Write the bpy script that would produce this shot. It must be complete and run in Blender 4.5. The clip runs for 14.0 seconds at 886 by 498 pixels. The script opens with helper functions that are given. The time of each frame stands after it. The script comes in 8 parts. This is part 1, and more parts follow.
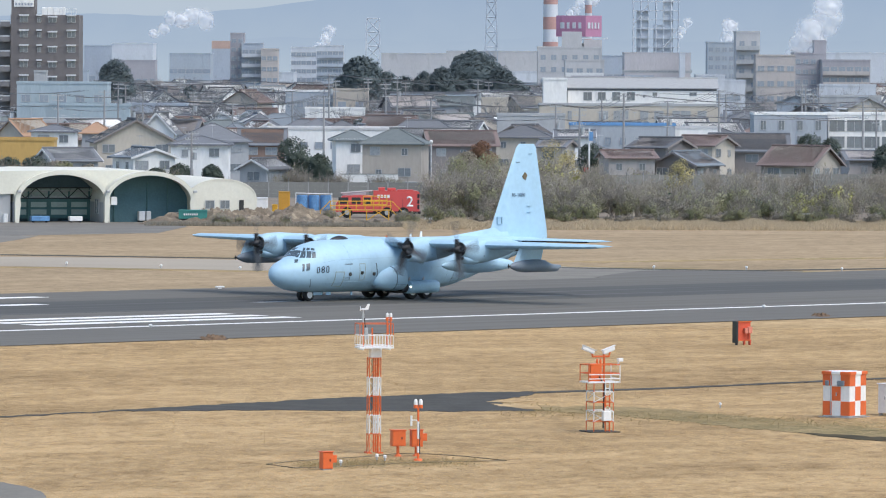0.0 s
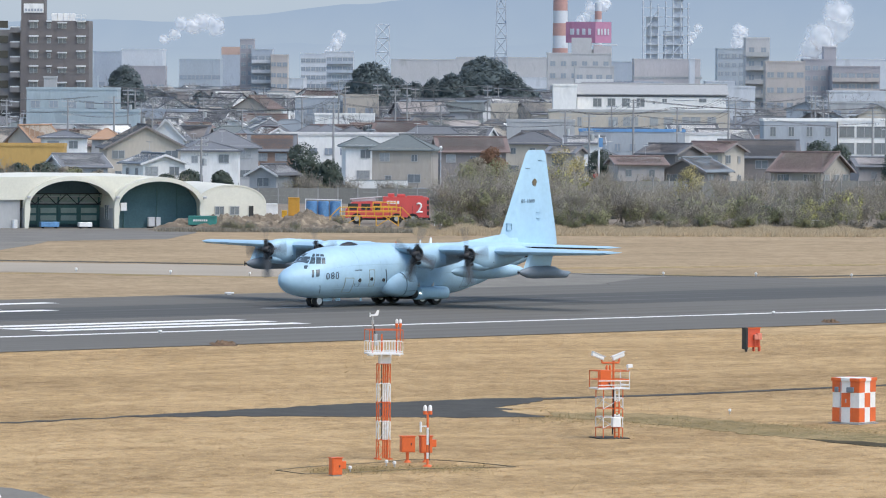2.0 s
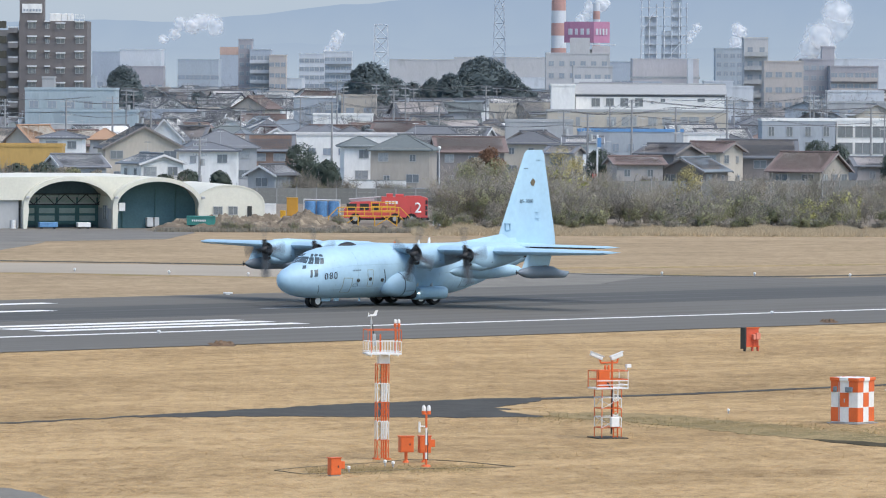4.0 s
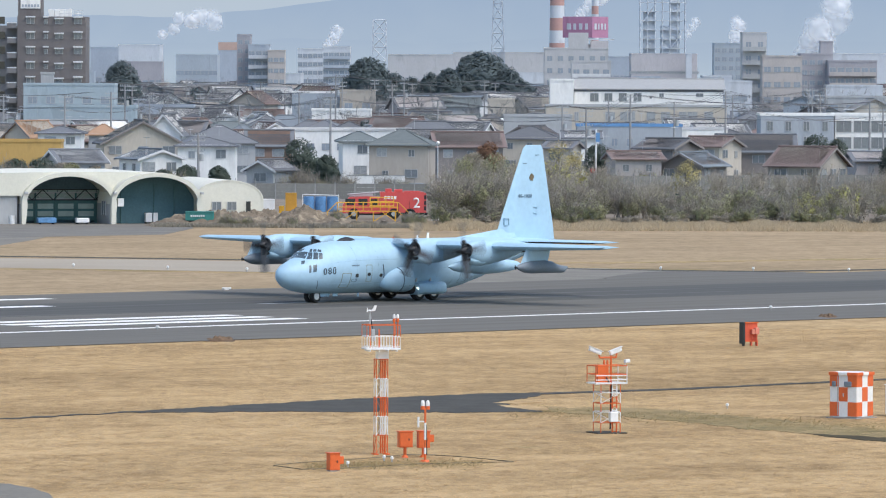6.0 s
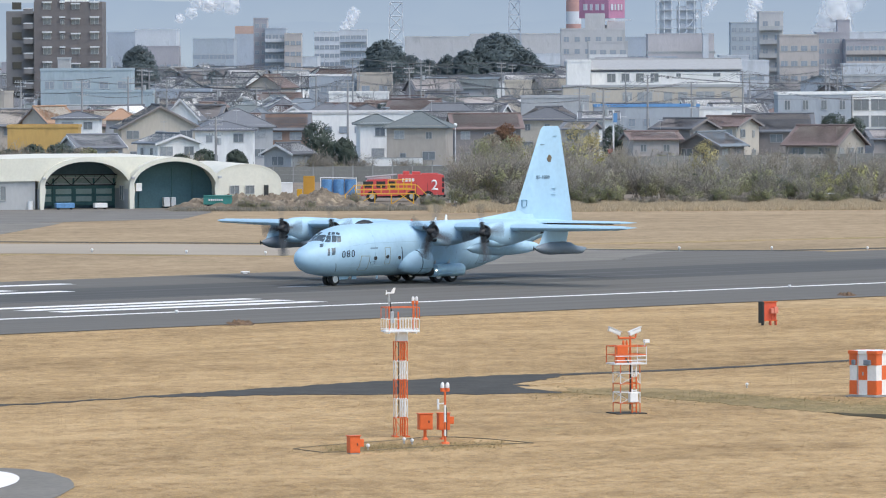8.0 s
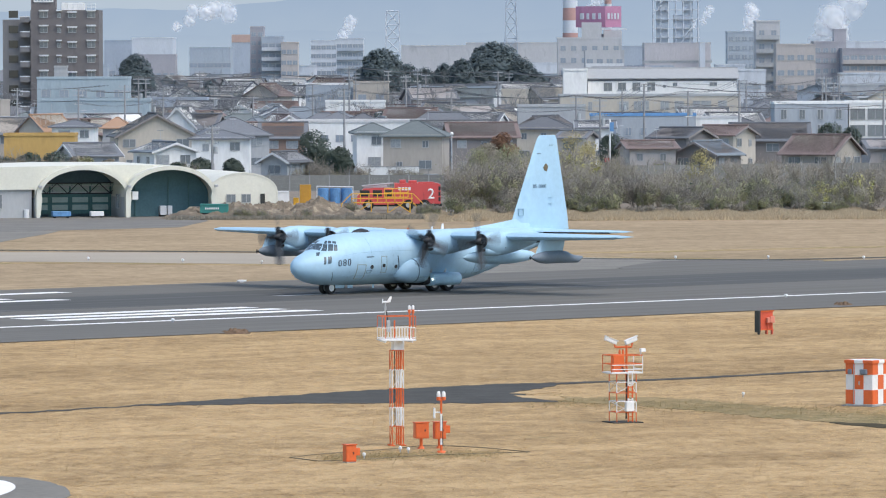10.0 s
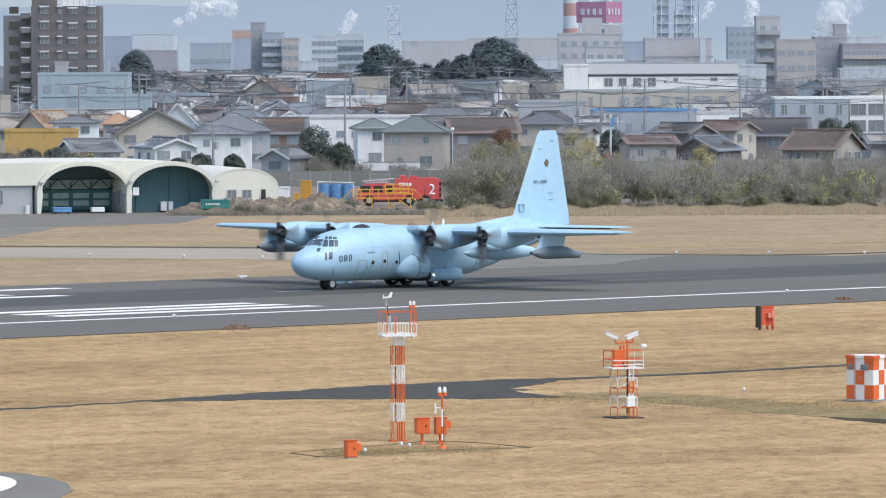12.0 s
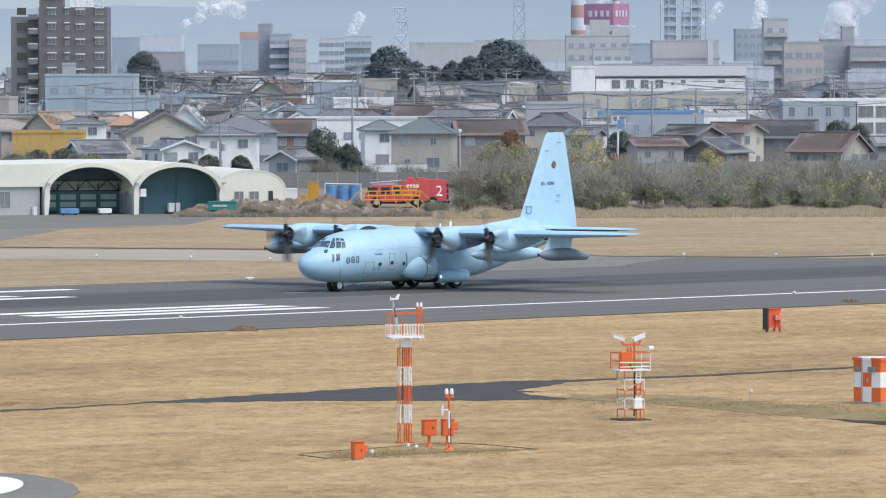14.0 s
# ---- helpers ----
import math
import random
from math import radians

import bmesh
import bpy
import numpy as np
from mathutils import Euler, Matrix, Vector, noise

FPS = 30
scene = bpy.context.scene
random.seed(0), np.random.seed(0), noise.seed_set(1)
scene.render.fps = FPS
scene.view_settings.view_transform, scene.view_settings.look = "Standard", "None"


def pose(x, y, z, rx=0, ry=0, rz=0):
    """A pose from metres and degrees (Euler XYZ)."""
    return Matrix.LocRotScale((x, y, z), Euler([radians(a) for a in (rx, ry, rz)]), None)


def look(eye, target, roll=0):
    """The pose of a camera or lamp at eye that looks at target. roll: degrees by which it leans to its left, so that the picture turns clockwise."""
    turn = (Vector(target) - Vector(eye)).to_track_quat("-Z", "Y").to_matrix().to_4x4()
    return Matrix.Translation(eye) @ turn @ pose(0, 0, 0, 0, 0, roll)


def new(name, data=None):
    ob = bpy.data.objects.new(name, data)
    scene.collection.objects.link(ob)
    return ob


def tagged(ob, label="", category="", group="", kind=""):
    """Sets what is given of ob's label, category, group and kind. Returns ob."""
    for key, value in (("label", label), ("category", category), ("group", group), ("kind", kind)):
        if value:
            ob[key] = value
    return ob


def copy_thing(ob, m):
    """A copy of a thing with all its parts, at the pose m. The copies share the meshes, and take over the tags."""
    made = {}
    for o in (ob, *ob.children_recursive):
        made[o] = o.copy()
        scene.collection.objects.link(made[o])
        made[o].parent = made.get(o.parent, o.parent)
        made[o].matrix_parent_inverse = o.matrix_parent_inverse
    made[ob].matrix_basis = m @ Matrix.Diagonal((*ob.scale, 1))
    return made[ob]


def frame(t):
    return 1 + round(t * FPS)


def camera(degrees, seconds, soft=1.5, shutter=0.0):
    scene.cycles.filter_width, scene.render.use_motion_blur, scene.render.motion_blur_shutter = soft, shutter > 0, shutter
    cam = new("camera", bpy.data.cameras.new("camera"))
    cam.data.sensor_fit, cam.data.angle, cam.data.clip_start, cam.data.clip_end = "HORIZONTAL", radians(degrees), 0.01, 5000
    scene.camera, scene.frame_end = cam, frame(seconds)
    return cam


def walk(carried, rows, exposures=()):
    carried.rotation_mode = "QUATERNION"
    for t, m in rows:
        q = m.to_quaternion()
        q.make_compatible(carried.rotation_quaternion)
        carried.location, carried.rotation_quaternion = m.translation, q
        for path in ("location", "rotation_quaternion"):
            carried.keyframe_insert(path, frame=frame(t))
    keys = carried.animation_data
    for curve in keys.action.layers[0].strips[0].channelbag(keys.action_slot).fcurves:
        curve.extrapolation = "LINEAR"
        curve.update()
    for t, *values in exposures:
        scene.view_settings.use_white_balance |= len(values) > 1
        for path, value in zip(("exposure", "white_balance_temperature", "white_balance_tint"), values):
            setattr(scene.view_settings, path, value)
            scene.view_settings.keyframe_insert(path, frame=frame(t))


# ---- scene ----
# ---- camera ----
EYE = Vector((0.0, 0.0, 17.2))
cam = camera(7.634, 14.0, 1.1, 0.32)


def aim(t, turn, tilt, lean):
    """A row of the hand-held pan: degrees to the right, upwards, and of lean."""
    a, b = radians(turn), radians(tilt)
    way = Vector((math.sin(a) * math.cos(b), math.cos(a) * math.cos(b), math.sin(b)))
    return (t, look(EYE, EYE + way * 500, lean))


walk(cam, [
    aim(0.0, 0.0000, -1.6136, 0.3151),
    aim(0.5, -0.0600, -1.5981, 0.3468),
    aim(1.0, -0.0920, -1.5812, 0.3852),
    aim(1.5, -0.0972, -1.5659, 0.4149),
    aim(2.0, -0.0830, -1.5610, 0.3527),
    aim(2.5, -0.0761, -1.5659, 0.4038),
    aim(3.0, -0.0708, -1.5535, 0.3592),
    aim(5.5, -0.0673, -1.5865, 0.2941),
    aim(6.0, -0.0590, -1.6033, 0.2504),
    aim(6.5, -0.0433, -1.6538, 0.1364),
    aim(7.0, -0.0573, -1.7054, 0.0344),
    aim(7.5, -0.1318, -1.7312, -0.1304),
    aim(8.0, -0.2178, -1.7589, -0.2454),
    aim(10.5, -0.1838, -1.6739, -0.1666),
    aim(11.0, -0.2005, -1.6902, -0.1703),
    aim(11.5, -0.1973, -1.7094, -0.1317),
    aim(12.0, -0.1931, -1.7211, -0.2242),
    aim(12.5, -0.1957, -1.7303, -0.1874),
    aim(13.0, -0.1670, -1.7086, -0.2135),
    aim(13.5, -0.1705, -1.6979, -0.1897),
    aim(14.0, -0.2554, -1.7060, -0.1568),
], [(0, 1.405, 6850, 10), (14, 1.405, 6850, 10)])

# ---- daylight: a bright overcast winter sky ----
world = bpy.data.worlds.new("overcast_sky")
scene.world = world
world.use_nodes = True
_wn = world.node_tree.nodes
_wl = world.node_tree.links
_bg = _wn["Background"]
_sky = _wn.new("ShaderNodeTexSky")
_sky.sky_type = "NISHITA"
_sky.sun_disc = False
_sky.sun_elevation = radians(57)
_sky.sun_rotation = radians(128)
_sky.air_density = 1.0
_sky.dust_density = 0.4
_sky.ozone_density = 2.5
_wl.new(_sky.outputs[0], _bg.inputs[0])
_bg.inputs[1].default_value = 0.085

sun = new("sun", bpy.data.lights.new("sun", "SUN"))
sun.data.energy = 1.3
sun.data.angle = radians(50)
sun.data.color = (1.0, 0.95, 0.9)
sun.matrix_world = look((295, -232, 585), (0, 0, 0))


# ---- helpers for building ----
def mat(name, color, rough=0.7, metal=0.0, vary=0.12, scale=1.5, fine=12.0, bump=0.0, stretch=(1, 1, 1), second=None,
        mix=0.0, rand=0.0, dist=0.02, spec=0.4, turn=0.0):
    """A painted or raw surface: colour that varies at two scales, wear, and fine relief, in metres."""
    m = bpy.data.materials.new(name)
    m.use_nodes = True
    n, l = m.node_tree.nodes, m.node_tree.links
    b = n["Principled BSDF"]
    b.inputs["Metallic"].default_value = metal
    b.inputs["Specular IOR Level"].default_value = spec
    tc = n.new("ShaderNodeTexCoord")
    mp = n.new("ShaderNodeMapping")
    mp.inputs["Scale"].default_value = stretch
    mp.inputs["Rotation"].default_value = (0, 0, radians(turn))
    mp.vector_type = "TEXTURE" if turn else "POINT"
    if turn:
        mp.inputs["Scale"].default_value = [1 / k for k in stretch]
    l.new(tc.outputs["Object"], mp.inputs[0])
    big = n.new("ShaderNodeTexNoise")
    big.inputs["Scale"].default_value = scale
    big.inputs["Detail"].default_value = 4
    small = n.new("ShaderNodeTexNoise")
    small.inputs["Scale"].default_value = fine
    small.inputs["Detail"].default_value = 3
    l.new(mp.outputs[0], big.inputs[0])
    l.new(mp.outputs[0], small.inputs[0])
    add = n.new("ShaderNodeMath")
    add.operation = "ADD"
    l.new(big.outputs[0], add.inputs[0])
    l.new(small.outputs[0], add.inputs[1])
    last = add.outputs[0]
    if rand:
        oi = n.new("ShaderNodeObjectInfo")
        k = n.new("ShaderNodeMath")
        k.operation = "MULTIPLY_ADD"
        k.inputs[1].default_value = rand
        l.new(oi.outputs["Random"], k.inputs[0])
        l.new(last, k.inputs[2])
        last = k.outputs[0]
    mr = n.new("ShaderNodeMapRange")
    mr.inputs["From Min"].default_value = 0.55
    mr.inputs["From Max"].default_value = 1.45 + rand
    mr.inputs["To Min"].default_value = 1.0 - vary * 1.6
    mr.inputs["To Max"].default_value = 1.0 + vary * 1.2
    l.new(last, mr.inputs[0])
    base = n.new("ShaderNodeRGB")
    base.outputs[0].default_value = (*color, 1)
    col = base.outputs[0]
    if second:
        mx = n.new("ShaderNodeMix")
        mx.data_type = "RGBA"
        ramp = n.new("ShaderNodeMapRange")
        ramp.inputs["From Min"].default_value = 0.62 - mix * 0.3
        ramp.inputs["From Max"].default_value = 0.72 - mix * 0.3
        l.new(big.outputs[0], ramp.inputs[0])
        l.new(ramp.outputs[0], mx.inputs["Factor"])
        l.new(col, mx.inputs["A"])
        mx.inputs["B"].default_value = (*second, 1)
        col = mx.outputs["Result"]
    sc = n.new("ShaderNodeVectorMath")
    sc.operation = "SCALE"
    l.new(col, sc.inputs[0])
    l.new(mr.outputs[0], sc.inputs["Scale"])
    l.new(sc.outputs[0], b.inputs["Base Color"])
    rr = n.new("ShaderNodeMapRange")
    rr.inputs["To Min"].default_value = max(0.05, rough - 0.1)
    rr.inputs["To Max"].default_value = min(1.0, rough + 0.1)
    l.new(small.outputs[0], rr.inputs[0])
    l.new(rr.outputs[0], b.inputs["Roughness"])
    if bump:
        bp = n.new("ShaderNodeBump")
        bp.inputs["Strength"].default_value = bump
        bp.inputs["Distance"].default_value = dist
        l.new(small.outputs[0], bp.inputs["Height"])
        l.new(bp.outputs[0], b.inputs["Normal"])
    return m


def part(name, bm, material, parent=None, label="", smooth=False):
    """Links a bmesh as one mesh object, under a thing or a part if given."""
    me = bpy.data.meshes.new(name)
    if smooth:
        for f in bm.faces:
            f.smooth = True
    bm.to_mesh(me)
    bm.free()
    me.materials.append(material)
    if smooth:
        me.set_sharp_from_angle(angle=radians(40))
    ob = new(name, me)
    if parent:
        ob.parent = parent
    if label:
        ob["label"] = label
    return ob


def share(name, me, parent, m):
    ob = new(name, me)
    ob.parent = parent
    ob.matrix_basis = m
    return ob


def empty(name, m, label, category, group="", kind=""):
    ob = new(name)
    ob.empty_display_size = 0.2
    ob.matrix_basis = m
    return tagged(ob, label, category, group, kind)


def box(bm, x, y, z, sx, sy, sz, rz=0.0, bevel=0.0):
    """A box centred on x, y with its underside at z."""
    m = pose(x, y, z + sz / 2, 0, 0, rz) @ Matrix.Diagonal((sx, sy, sz, 1))
    r = bmesh.ops.create_cube(bm, size=1, matrix=m)
    if bevel:
        es = list({e for v in r["verts"] for e in v.link_edges})
        bmesh.ops.bevel(bm, geom=es, offset=bevel, segments=2, affect="EDGES", profile=0.5)
    return bm


def tube(bm, p, q, r, n=8, r2=None):
    p, q = Vector(p), Vector(q)
    d = q - p
    m = Matrix.Translation((p + q) / 2) @ d.to_track_quat("Z", "Y").to_matrix().to_4x4()
    bmesh.ops.create_cone(bm, cap_ends=True, segments=n, radius1=r, radius2=r if r2 is None else r2, depth=d.length, matrix=m)
    return bm


def loft(bm, rings, caps=True, closed=True):
    """A skin over rings of equally many points."""
    vs = [[bm.verts.new(p) for p in ring] for ring in rings]
    n = len(vs[0])
    for a, b in zip(vs, vs[1:]):
        for i in range(n if closed else n - 1):
            j = (i + 1) % n
            bm.faces.new((a[i], a[j], b[j], b[i]))
    if caps and closed:
        bm.faces.new(vs[0][::-1])
        bm.faces.new(vs[-1])
    bmesh.ops.recalc_face_normals(bm, faces=bm.faces)
    return bm


def oval(s, y, z, w, h, n=24, power=2.0):
    """A ring across the aircraft's axis at station s: centre y, z; half width w, half height h."""
    pts = []
    for i in range(n):
        a = 2 * math.pi * i / n
        c, d = math.cos(a), math.sin(a)
        pts.append((-s, y + w * math.copysign(abs(c) ** (2 / power), c), z + h * math.copysign(abs(d) ** (2 / power), d)))
    return pts


def prism(bm, pts, z0, z1):
    """An upright prism over a plan outline."""
    return loft(bm, [[(x, y, z0) for x, y in pts], [(x, y, z1) for x, y in pts]])


def B():
    return bmesh.new()


M = {}
M["sky_blue"] = mat("aircraft_blue_paint", (0.37, 0.56, 0.69), 0.5, 0, 0.07, 0.5, 3.0, second=(0.335, 0.52, 0.65), mix=0.05)
M["pod_grey"] = mat("pod_grey_paint", (0.17, 0.21, 0.25), 0.5, 0, 0.1, 0.8, 6)
M["rubber"] = mat("tyre_rubber", (0.02, 0.02, 0.021), 0.85, 0, 0.2, 4, 20)
M["white"] = mat("white_paint", (0.75, 0.75, 0.74), 0.5, 0, 0.08, 1.2, 9)
M["red_orange"] = mat("signal_orange_paint", (0.68, 0.13, 0.032), 0.5, 0, 0.1, 1.5, 9)
M["asphalt"] = mat("runway_asphalt", (0.140, 0.131, 0.112), 0.85, 0, 0.2, 0.5, 3, 0.3, (0.03, 1, 1), spec=0.25, turn=44.1)
M["tarmac_pale"] = mat("pale_taxiway_asphalt", (0.355, 0.31, 0.245), 0.9, 0, 0.1, 0.1, 3, spec=0.2)
M["worn_asphalt"] = mat("worn_grey_asphalt", (0.205, 0.192, 0.164), 0.9, 0, 0.18, 0.25, 3, spec=0.2)
M["dark_asphalt"] = mat("patched_dark_asphalt", (0.070, 0.066, 0.057), 0.9, 0, 0.3, 0.5, 4, spec=0.2)
M["line"] = mat("runway_marking_paint", (0.82, 0.80, 0.75), 0.6, 0, 0.08, 0.4, 5)
M["canvas"] = mat("white_hangar_cladding", (0.67, 0.655, 0.56), 0.6, 0, 0.06, 0.4, 4)
M["glass_dark"] = mat("dark_window_glass", (0.03, 0.035, 0.04), 0.12, 0, 0.1, 1, 5, spec=0.6)
M["metal_dark"] = mat("dark_bare_metal", (0.035, 0.037, 0.04), 0.5, 0.4, 0.15, 2, 10)
M["blade"] = mat("propeller_blade_paint", (0.11, 0.115, 0.12), 0.5, 0.1, 0.1, 2, 10)
M["grey_line"] = mat("panel_seam", (0.16, 0.23, 0.29), 0.6, 0, 0.1, 2, 10)
M["skin_line"] = mat("faint_panel_seam", (0.31, 0.47, 0.575), 0.6, 0, 0.1, 2, 10)
M["pale_seam"] = mat("door_seam_sealant", (0.30, 0.34, 0.30), 0.6, 0, 0.1, 2, 10)
M["marking_navy"] = mat("dark_marking_paint", (0.02, 0.035, 0.06), 0.5, 0, 0.1, 2, 10)
M["cockpit_glass"] = mat("cockpit_glazing", (0.07, 0.10, 0.12), 0.25, 0, 0.1, 2, 10, spec=0.4)
M["exhaust"] = mat("sooty_exhaust_metal", (0.06, 0.055, 0.05), 0.6, 0.6, 0.2, 2, 10)
M["strut"] = mat("gear_strut_white", (0.5, 0.5, 0.5), 0.4, 0.2, 0.1, 3, 12)
M["emblem"] = mat("tail_emblem_paint", (0.16, 0.12, 0.07), 0.6, 0, 0.3, 6, 20)


def glow(name, color, strength):
    m = bpy.data.materials.new(name)
    m.use_nodes = True
    b = m.node_tree.nodes["Principled BSDF"]
    b.inputs["Base Color"].default_value = (*color, 1)
    b.inputs["Emission Color"].default_value = (*color, 1)
    b.inputs["Emission Strength"].default_value = strength
    return m


M["lamp_on"] = glow("lit_landing_light", (1, 0.97, 0.9), 3.0)


def letters(text, height, bold=0.0):
    """The outline of built-in letters as a bmesh, from the origin to the right, with the given cap height."""
    c = bpy.data.curves.new("letters", "FONT")
    c.body = text
    c.size = height / 0.69
    c.resolution_u = 3
    c.offset = height * bold
    ob = new("letters", c)
    bpy.context.view_layer.update()
    me = bpy.data.meshes.new_from_object(ob.evaluated_get(bpy.context.evaluated_depsgraph_get()))
    bpy.data.objects.remove(ob)
    bpy.data.curves.remove(c)
    bm = B()
    bm.from_mesh(me)
    bpy.data.meshes.remove(me)
    return bm
M["soil"] = mat("bare_brown_soil", (0.16, 0.105, 0.065), 0.95, 0, 0.2, 0.5, 4, 0.6, spec=0.1)
M["trench_soil"] = mat("trodden_trench_soil", (0.21, 0.17, 0.11), 0.95, 0, 0.35, 0.8, 4, 0.4, spec=0.1)
M["ditch_soil"] = mat("dark_ditch_soil", (0.075, 0.064, 0.04), 0.95, 0, 0.3, 0.5, 4, 0.4, spec=0.05)
M["concrete"] = mat("weathered_concrete", (0.3, 0.3, 0.29), 0.85, 0, 0.15, 0.4, 5, 0.2)
M["galvanised"] = mat("galvanised_steel", (0.45, 0.46, 0.47), 0.45, 0.6, 0.1, 2, 10)
M["black_cable"] = mat("black_cable", (0.02, 0.02, 0.02), 0.6)
M["red_panel"] = mat("faded_red_paint", (0.62, 0.10, 0.05), 0.55, 0, 0.12, 1, 8)
M["faded_box"] = mat("faded_pink_red_paint", (0.66, 0.23, 0.16), 0.6, 0, 0.1, 1, 8)
M["dark_side"] = mat("dark_green_black_paint", (0.03, 0.035, 0.035), 0.6, 0, 0.2, 1, 6)


def wall_mat(key, color, rough=0.8, vary=0.1):
    M[key] = mat(key + "_wall", color, rough, 0, vary, 0.35, 3.0, 0.0, (1, 1, 0.35), [c * 0.82 for c in color], 0.1, rand=0.25)


# the far walls, works steel and store sign carry distance haze in their colour
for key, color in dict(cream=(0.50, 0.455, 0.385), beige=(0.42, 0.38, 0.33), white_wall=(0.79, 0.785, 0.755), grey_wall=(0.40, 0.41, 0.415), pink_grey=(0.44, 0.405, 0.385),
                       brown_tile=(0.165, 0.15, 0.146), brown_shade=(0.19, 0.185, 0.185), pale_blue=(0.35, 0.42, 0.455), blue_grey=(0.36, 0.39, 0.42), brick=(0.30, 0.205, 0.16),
                       dark_wood=(0.235, 0.215, 0.205), yellow=(0.50, 0.32, 0.11), haze_grey=(0.365, 0.41, 0.465), haze_white=(0.53, 0.56, 0.595), grey_brown=(0.35, 0.342, 0.365),
                       magenta=(0.42, 0.20, 0.30), haze_beige=(0.47, 0.47, 0.475), pink_wall=(0.47, 0.45, 0.46), steel_pale=(0.37, 0.415, 0.46), hazed_steel=(0.49, 0.53, 0.575), faded_orange=(0.46, 0.33, 0.28)).items():
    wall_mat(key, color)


def tile_mat(key, color, rough=0.75):
    """Glazed clay roof tiles: courses and rolls as fine relief, tone that wanders from roof to roof."""
    m = mat(key + "_roof", color, rough, 0, 0.14, 1.1, 5.0, 0, (1, 1, 1), [c * 0.86 for c in color], 0.1, rand=0.5, spec=0.12)
    n, l = m.node_tree.nodes, m.node_tree.links
    tc = n.new("ShaderNodeTexCoord")
    w = n.new("ShaderNodeTexWave")
    w.wave_type, w.bands_direction = "BANDS", "Z"
    w.inputs["Scale"].default_value = 4.0
    w.inputs["Distortion"].default_value = 0.6
    l.new(tc.outputs["Object"], w.inputs[0])
    bp = n.new("ShaderNodeBump")
    bp.inputs["Strength"].default_value = 0.6
    bp.inputs["Distance"].default_value = 0.05
    l.new(w.outputs["Fac"], bp.inputs["Height"])
    l.new(bp.outputs[0], n["Principled BSDF"].inputs["Normal"])
    M[key] = m


for key, color in dict(slate=(0.178, 0.19, 0.207), dark_tile=(0.145, 0.153, 0.165), blue_slate=(0.20, 0.23, 0.255), red_brown=(0.21, 0.162, 0.15), orange_tile=(0.42, 0.27, 0.18),
                       pale_roof=(0.40, 0.41, 0.41), green_slate=(0.165, 0.19, 0.192), white_roof=(0.6, 0.6, 0.6)).items():
    tile_mat(key, color)
M["frame_metal"] = mat("aluminium_frame", (0.45, 0.45, 0.45), 0.4, 0.4, 0.08)
M["pane"] = mat("window_pane", (0.19, 0.215, 0.23), 0.08, 0, 0.2, 1, 4, spec=0.6, rand=0.3)
M["curtain"] = mat("curtained_pane", (0.33, 0.35, 0.36), 0.3, 0, 0.2, 1, 4, spec=0.5)
M["rail_white"] = mat("balcony_rail_paint", (0.62, 0.63, 0.63), 0.5)
# glass paled in its base colour for distance haze and reflected sky
M["far_pane"] = mat("haze_paled_pane", (0.29, 0.335, 0.385), 0.15, 0, 0.15, 1, 4, spec=0.6, rand=0.3)
M["pole_concrete"] = mat("pole_concrete", (0.30, 0.30, 0.30), 0.85, 0, 0.12, 1, 6)
M["blue_sheet"] = mat("blue_roof_edge_paint", (0.13, 0.29, 0.52), 0.5, 0, 0.1, 1, 6)
M["steel_line"] = mat("overhead_wire", (0.06, 0.06, 0.065), 0.6)


def leaf_mat(key, color, spread=0.5):
    m = bpy.data.materials.new(key + "_leaves")
    m.use_nodes = True
    n, l = m.node_tree.nodes, m.node_tree.links
    b = n["Principled BSDF"]
    b.inputs["Roughness"].default_value = 0.75
    b.inputs["Specular IOR Level"].default_value = 0.05
    g = n.new("ShaderNodeNewGeometry")
    mr = n.new("ShaderNodeMapRange")
    mr.inputs["To Min"].default_value = 1 - spread
    mr.inputs["To Max"].default_value = 1 + spread
    l.new(g.outputs["Random Per Island"], mr.inputs[0])
    base = n.new("ShaderNodeRGB")
    base.outputs[0].default_value = (*color, 1)
    sc = n.new("ShaderNodeVectorMath")
    sc.operation = "SCALE"
    l.new(base.outputs[0], sc.inputs[0])
    l.new(mr.outputs[0], sc.inputs["Scale"])
    l.new(sc.outputs[0], b.inputs["Base Color"])
    thru, mix = n.new("ShaderNodeBsdfTranslucent"), n.new("ShaderNodeMixShader")
    mix.inputs[0].default_value = 0.35
    l.new(sc.outputs[0], thru.inputs["Color"])
    l.new(b.outputs[0], mix.inputs[1])
    l.new(thru.outputs[0], mix.inputs[2])
    l.new(mix.outputs[0], n["Material Output"].inputs[0])
    M[key] = m


# the far evergreen tone has distance haze mixed into its leaf colour
for key, color in dict(evergreen=(0.115, 0.145, 0.122), haze_green=(0.15, 0.19, 0.198), olive=(0.305, 0.31, 0.185), yellow_green=(0.42, 0.41, 0.17), dry_leaf=(0.33, 0.30, 0.24), rust_leaf=(0.26, 0.16, 0.11),
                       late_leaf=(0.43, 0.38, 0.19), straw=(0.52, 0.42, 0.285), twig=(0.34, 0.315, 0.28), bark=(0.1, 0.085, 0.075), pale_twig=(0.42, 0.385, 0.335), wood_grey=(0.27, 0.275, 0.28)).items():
    leaf_mat(key, color, {"haze_green": 0.1, "wood_grey": 0.12, "evergreen": 0.16, "straw": 0.2}.get(key, 0.26))


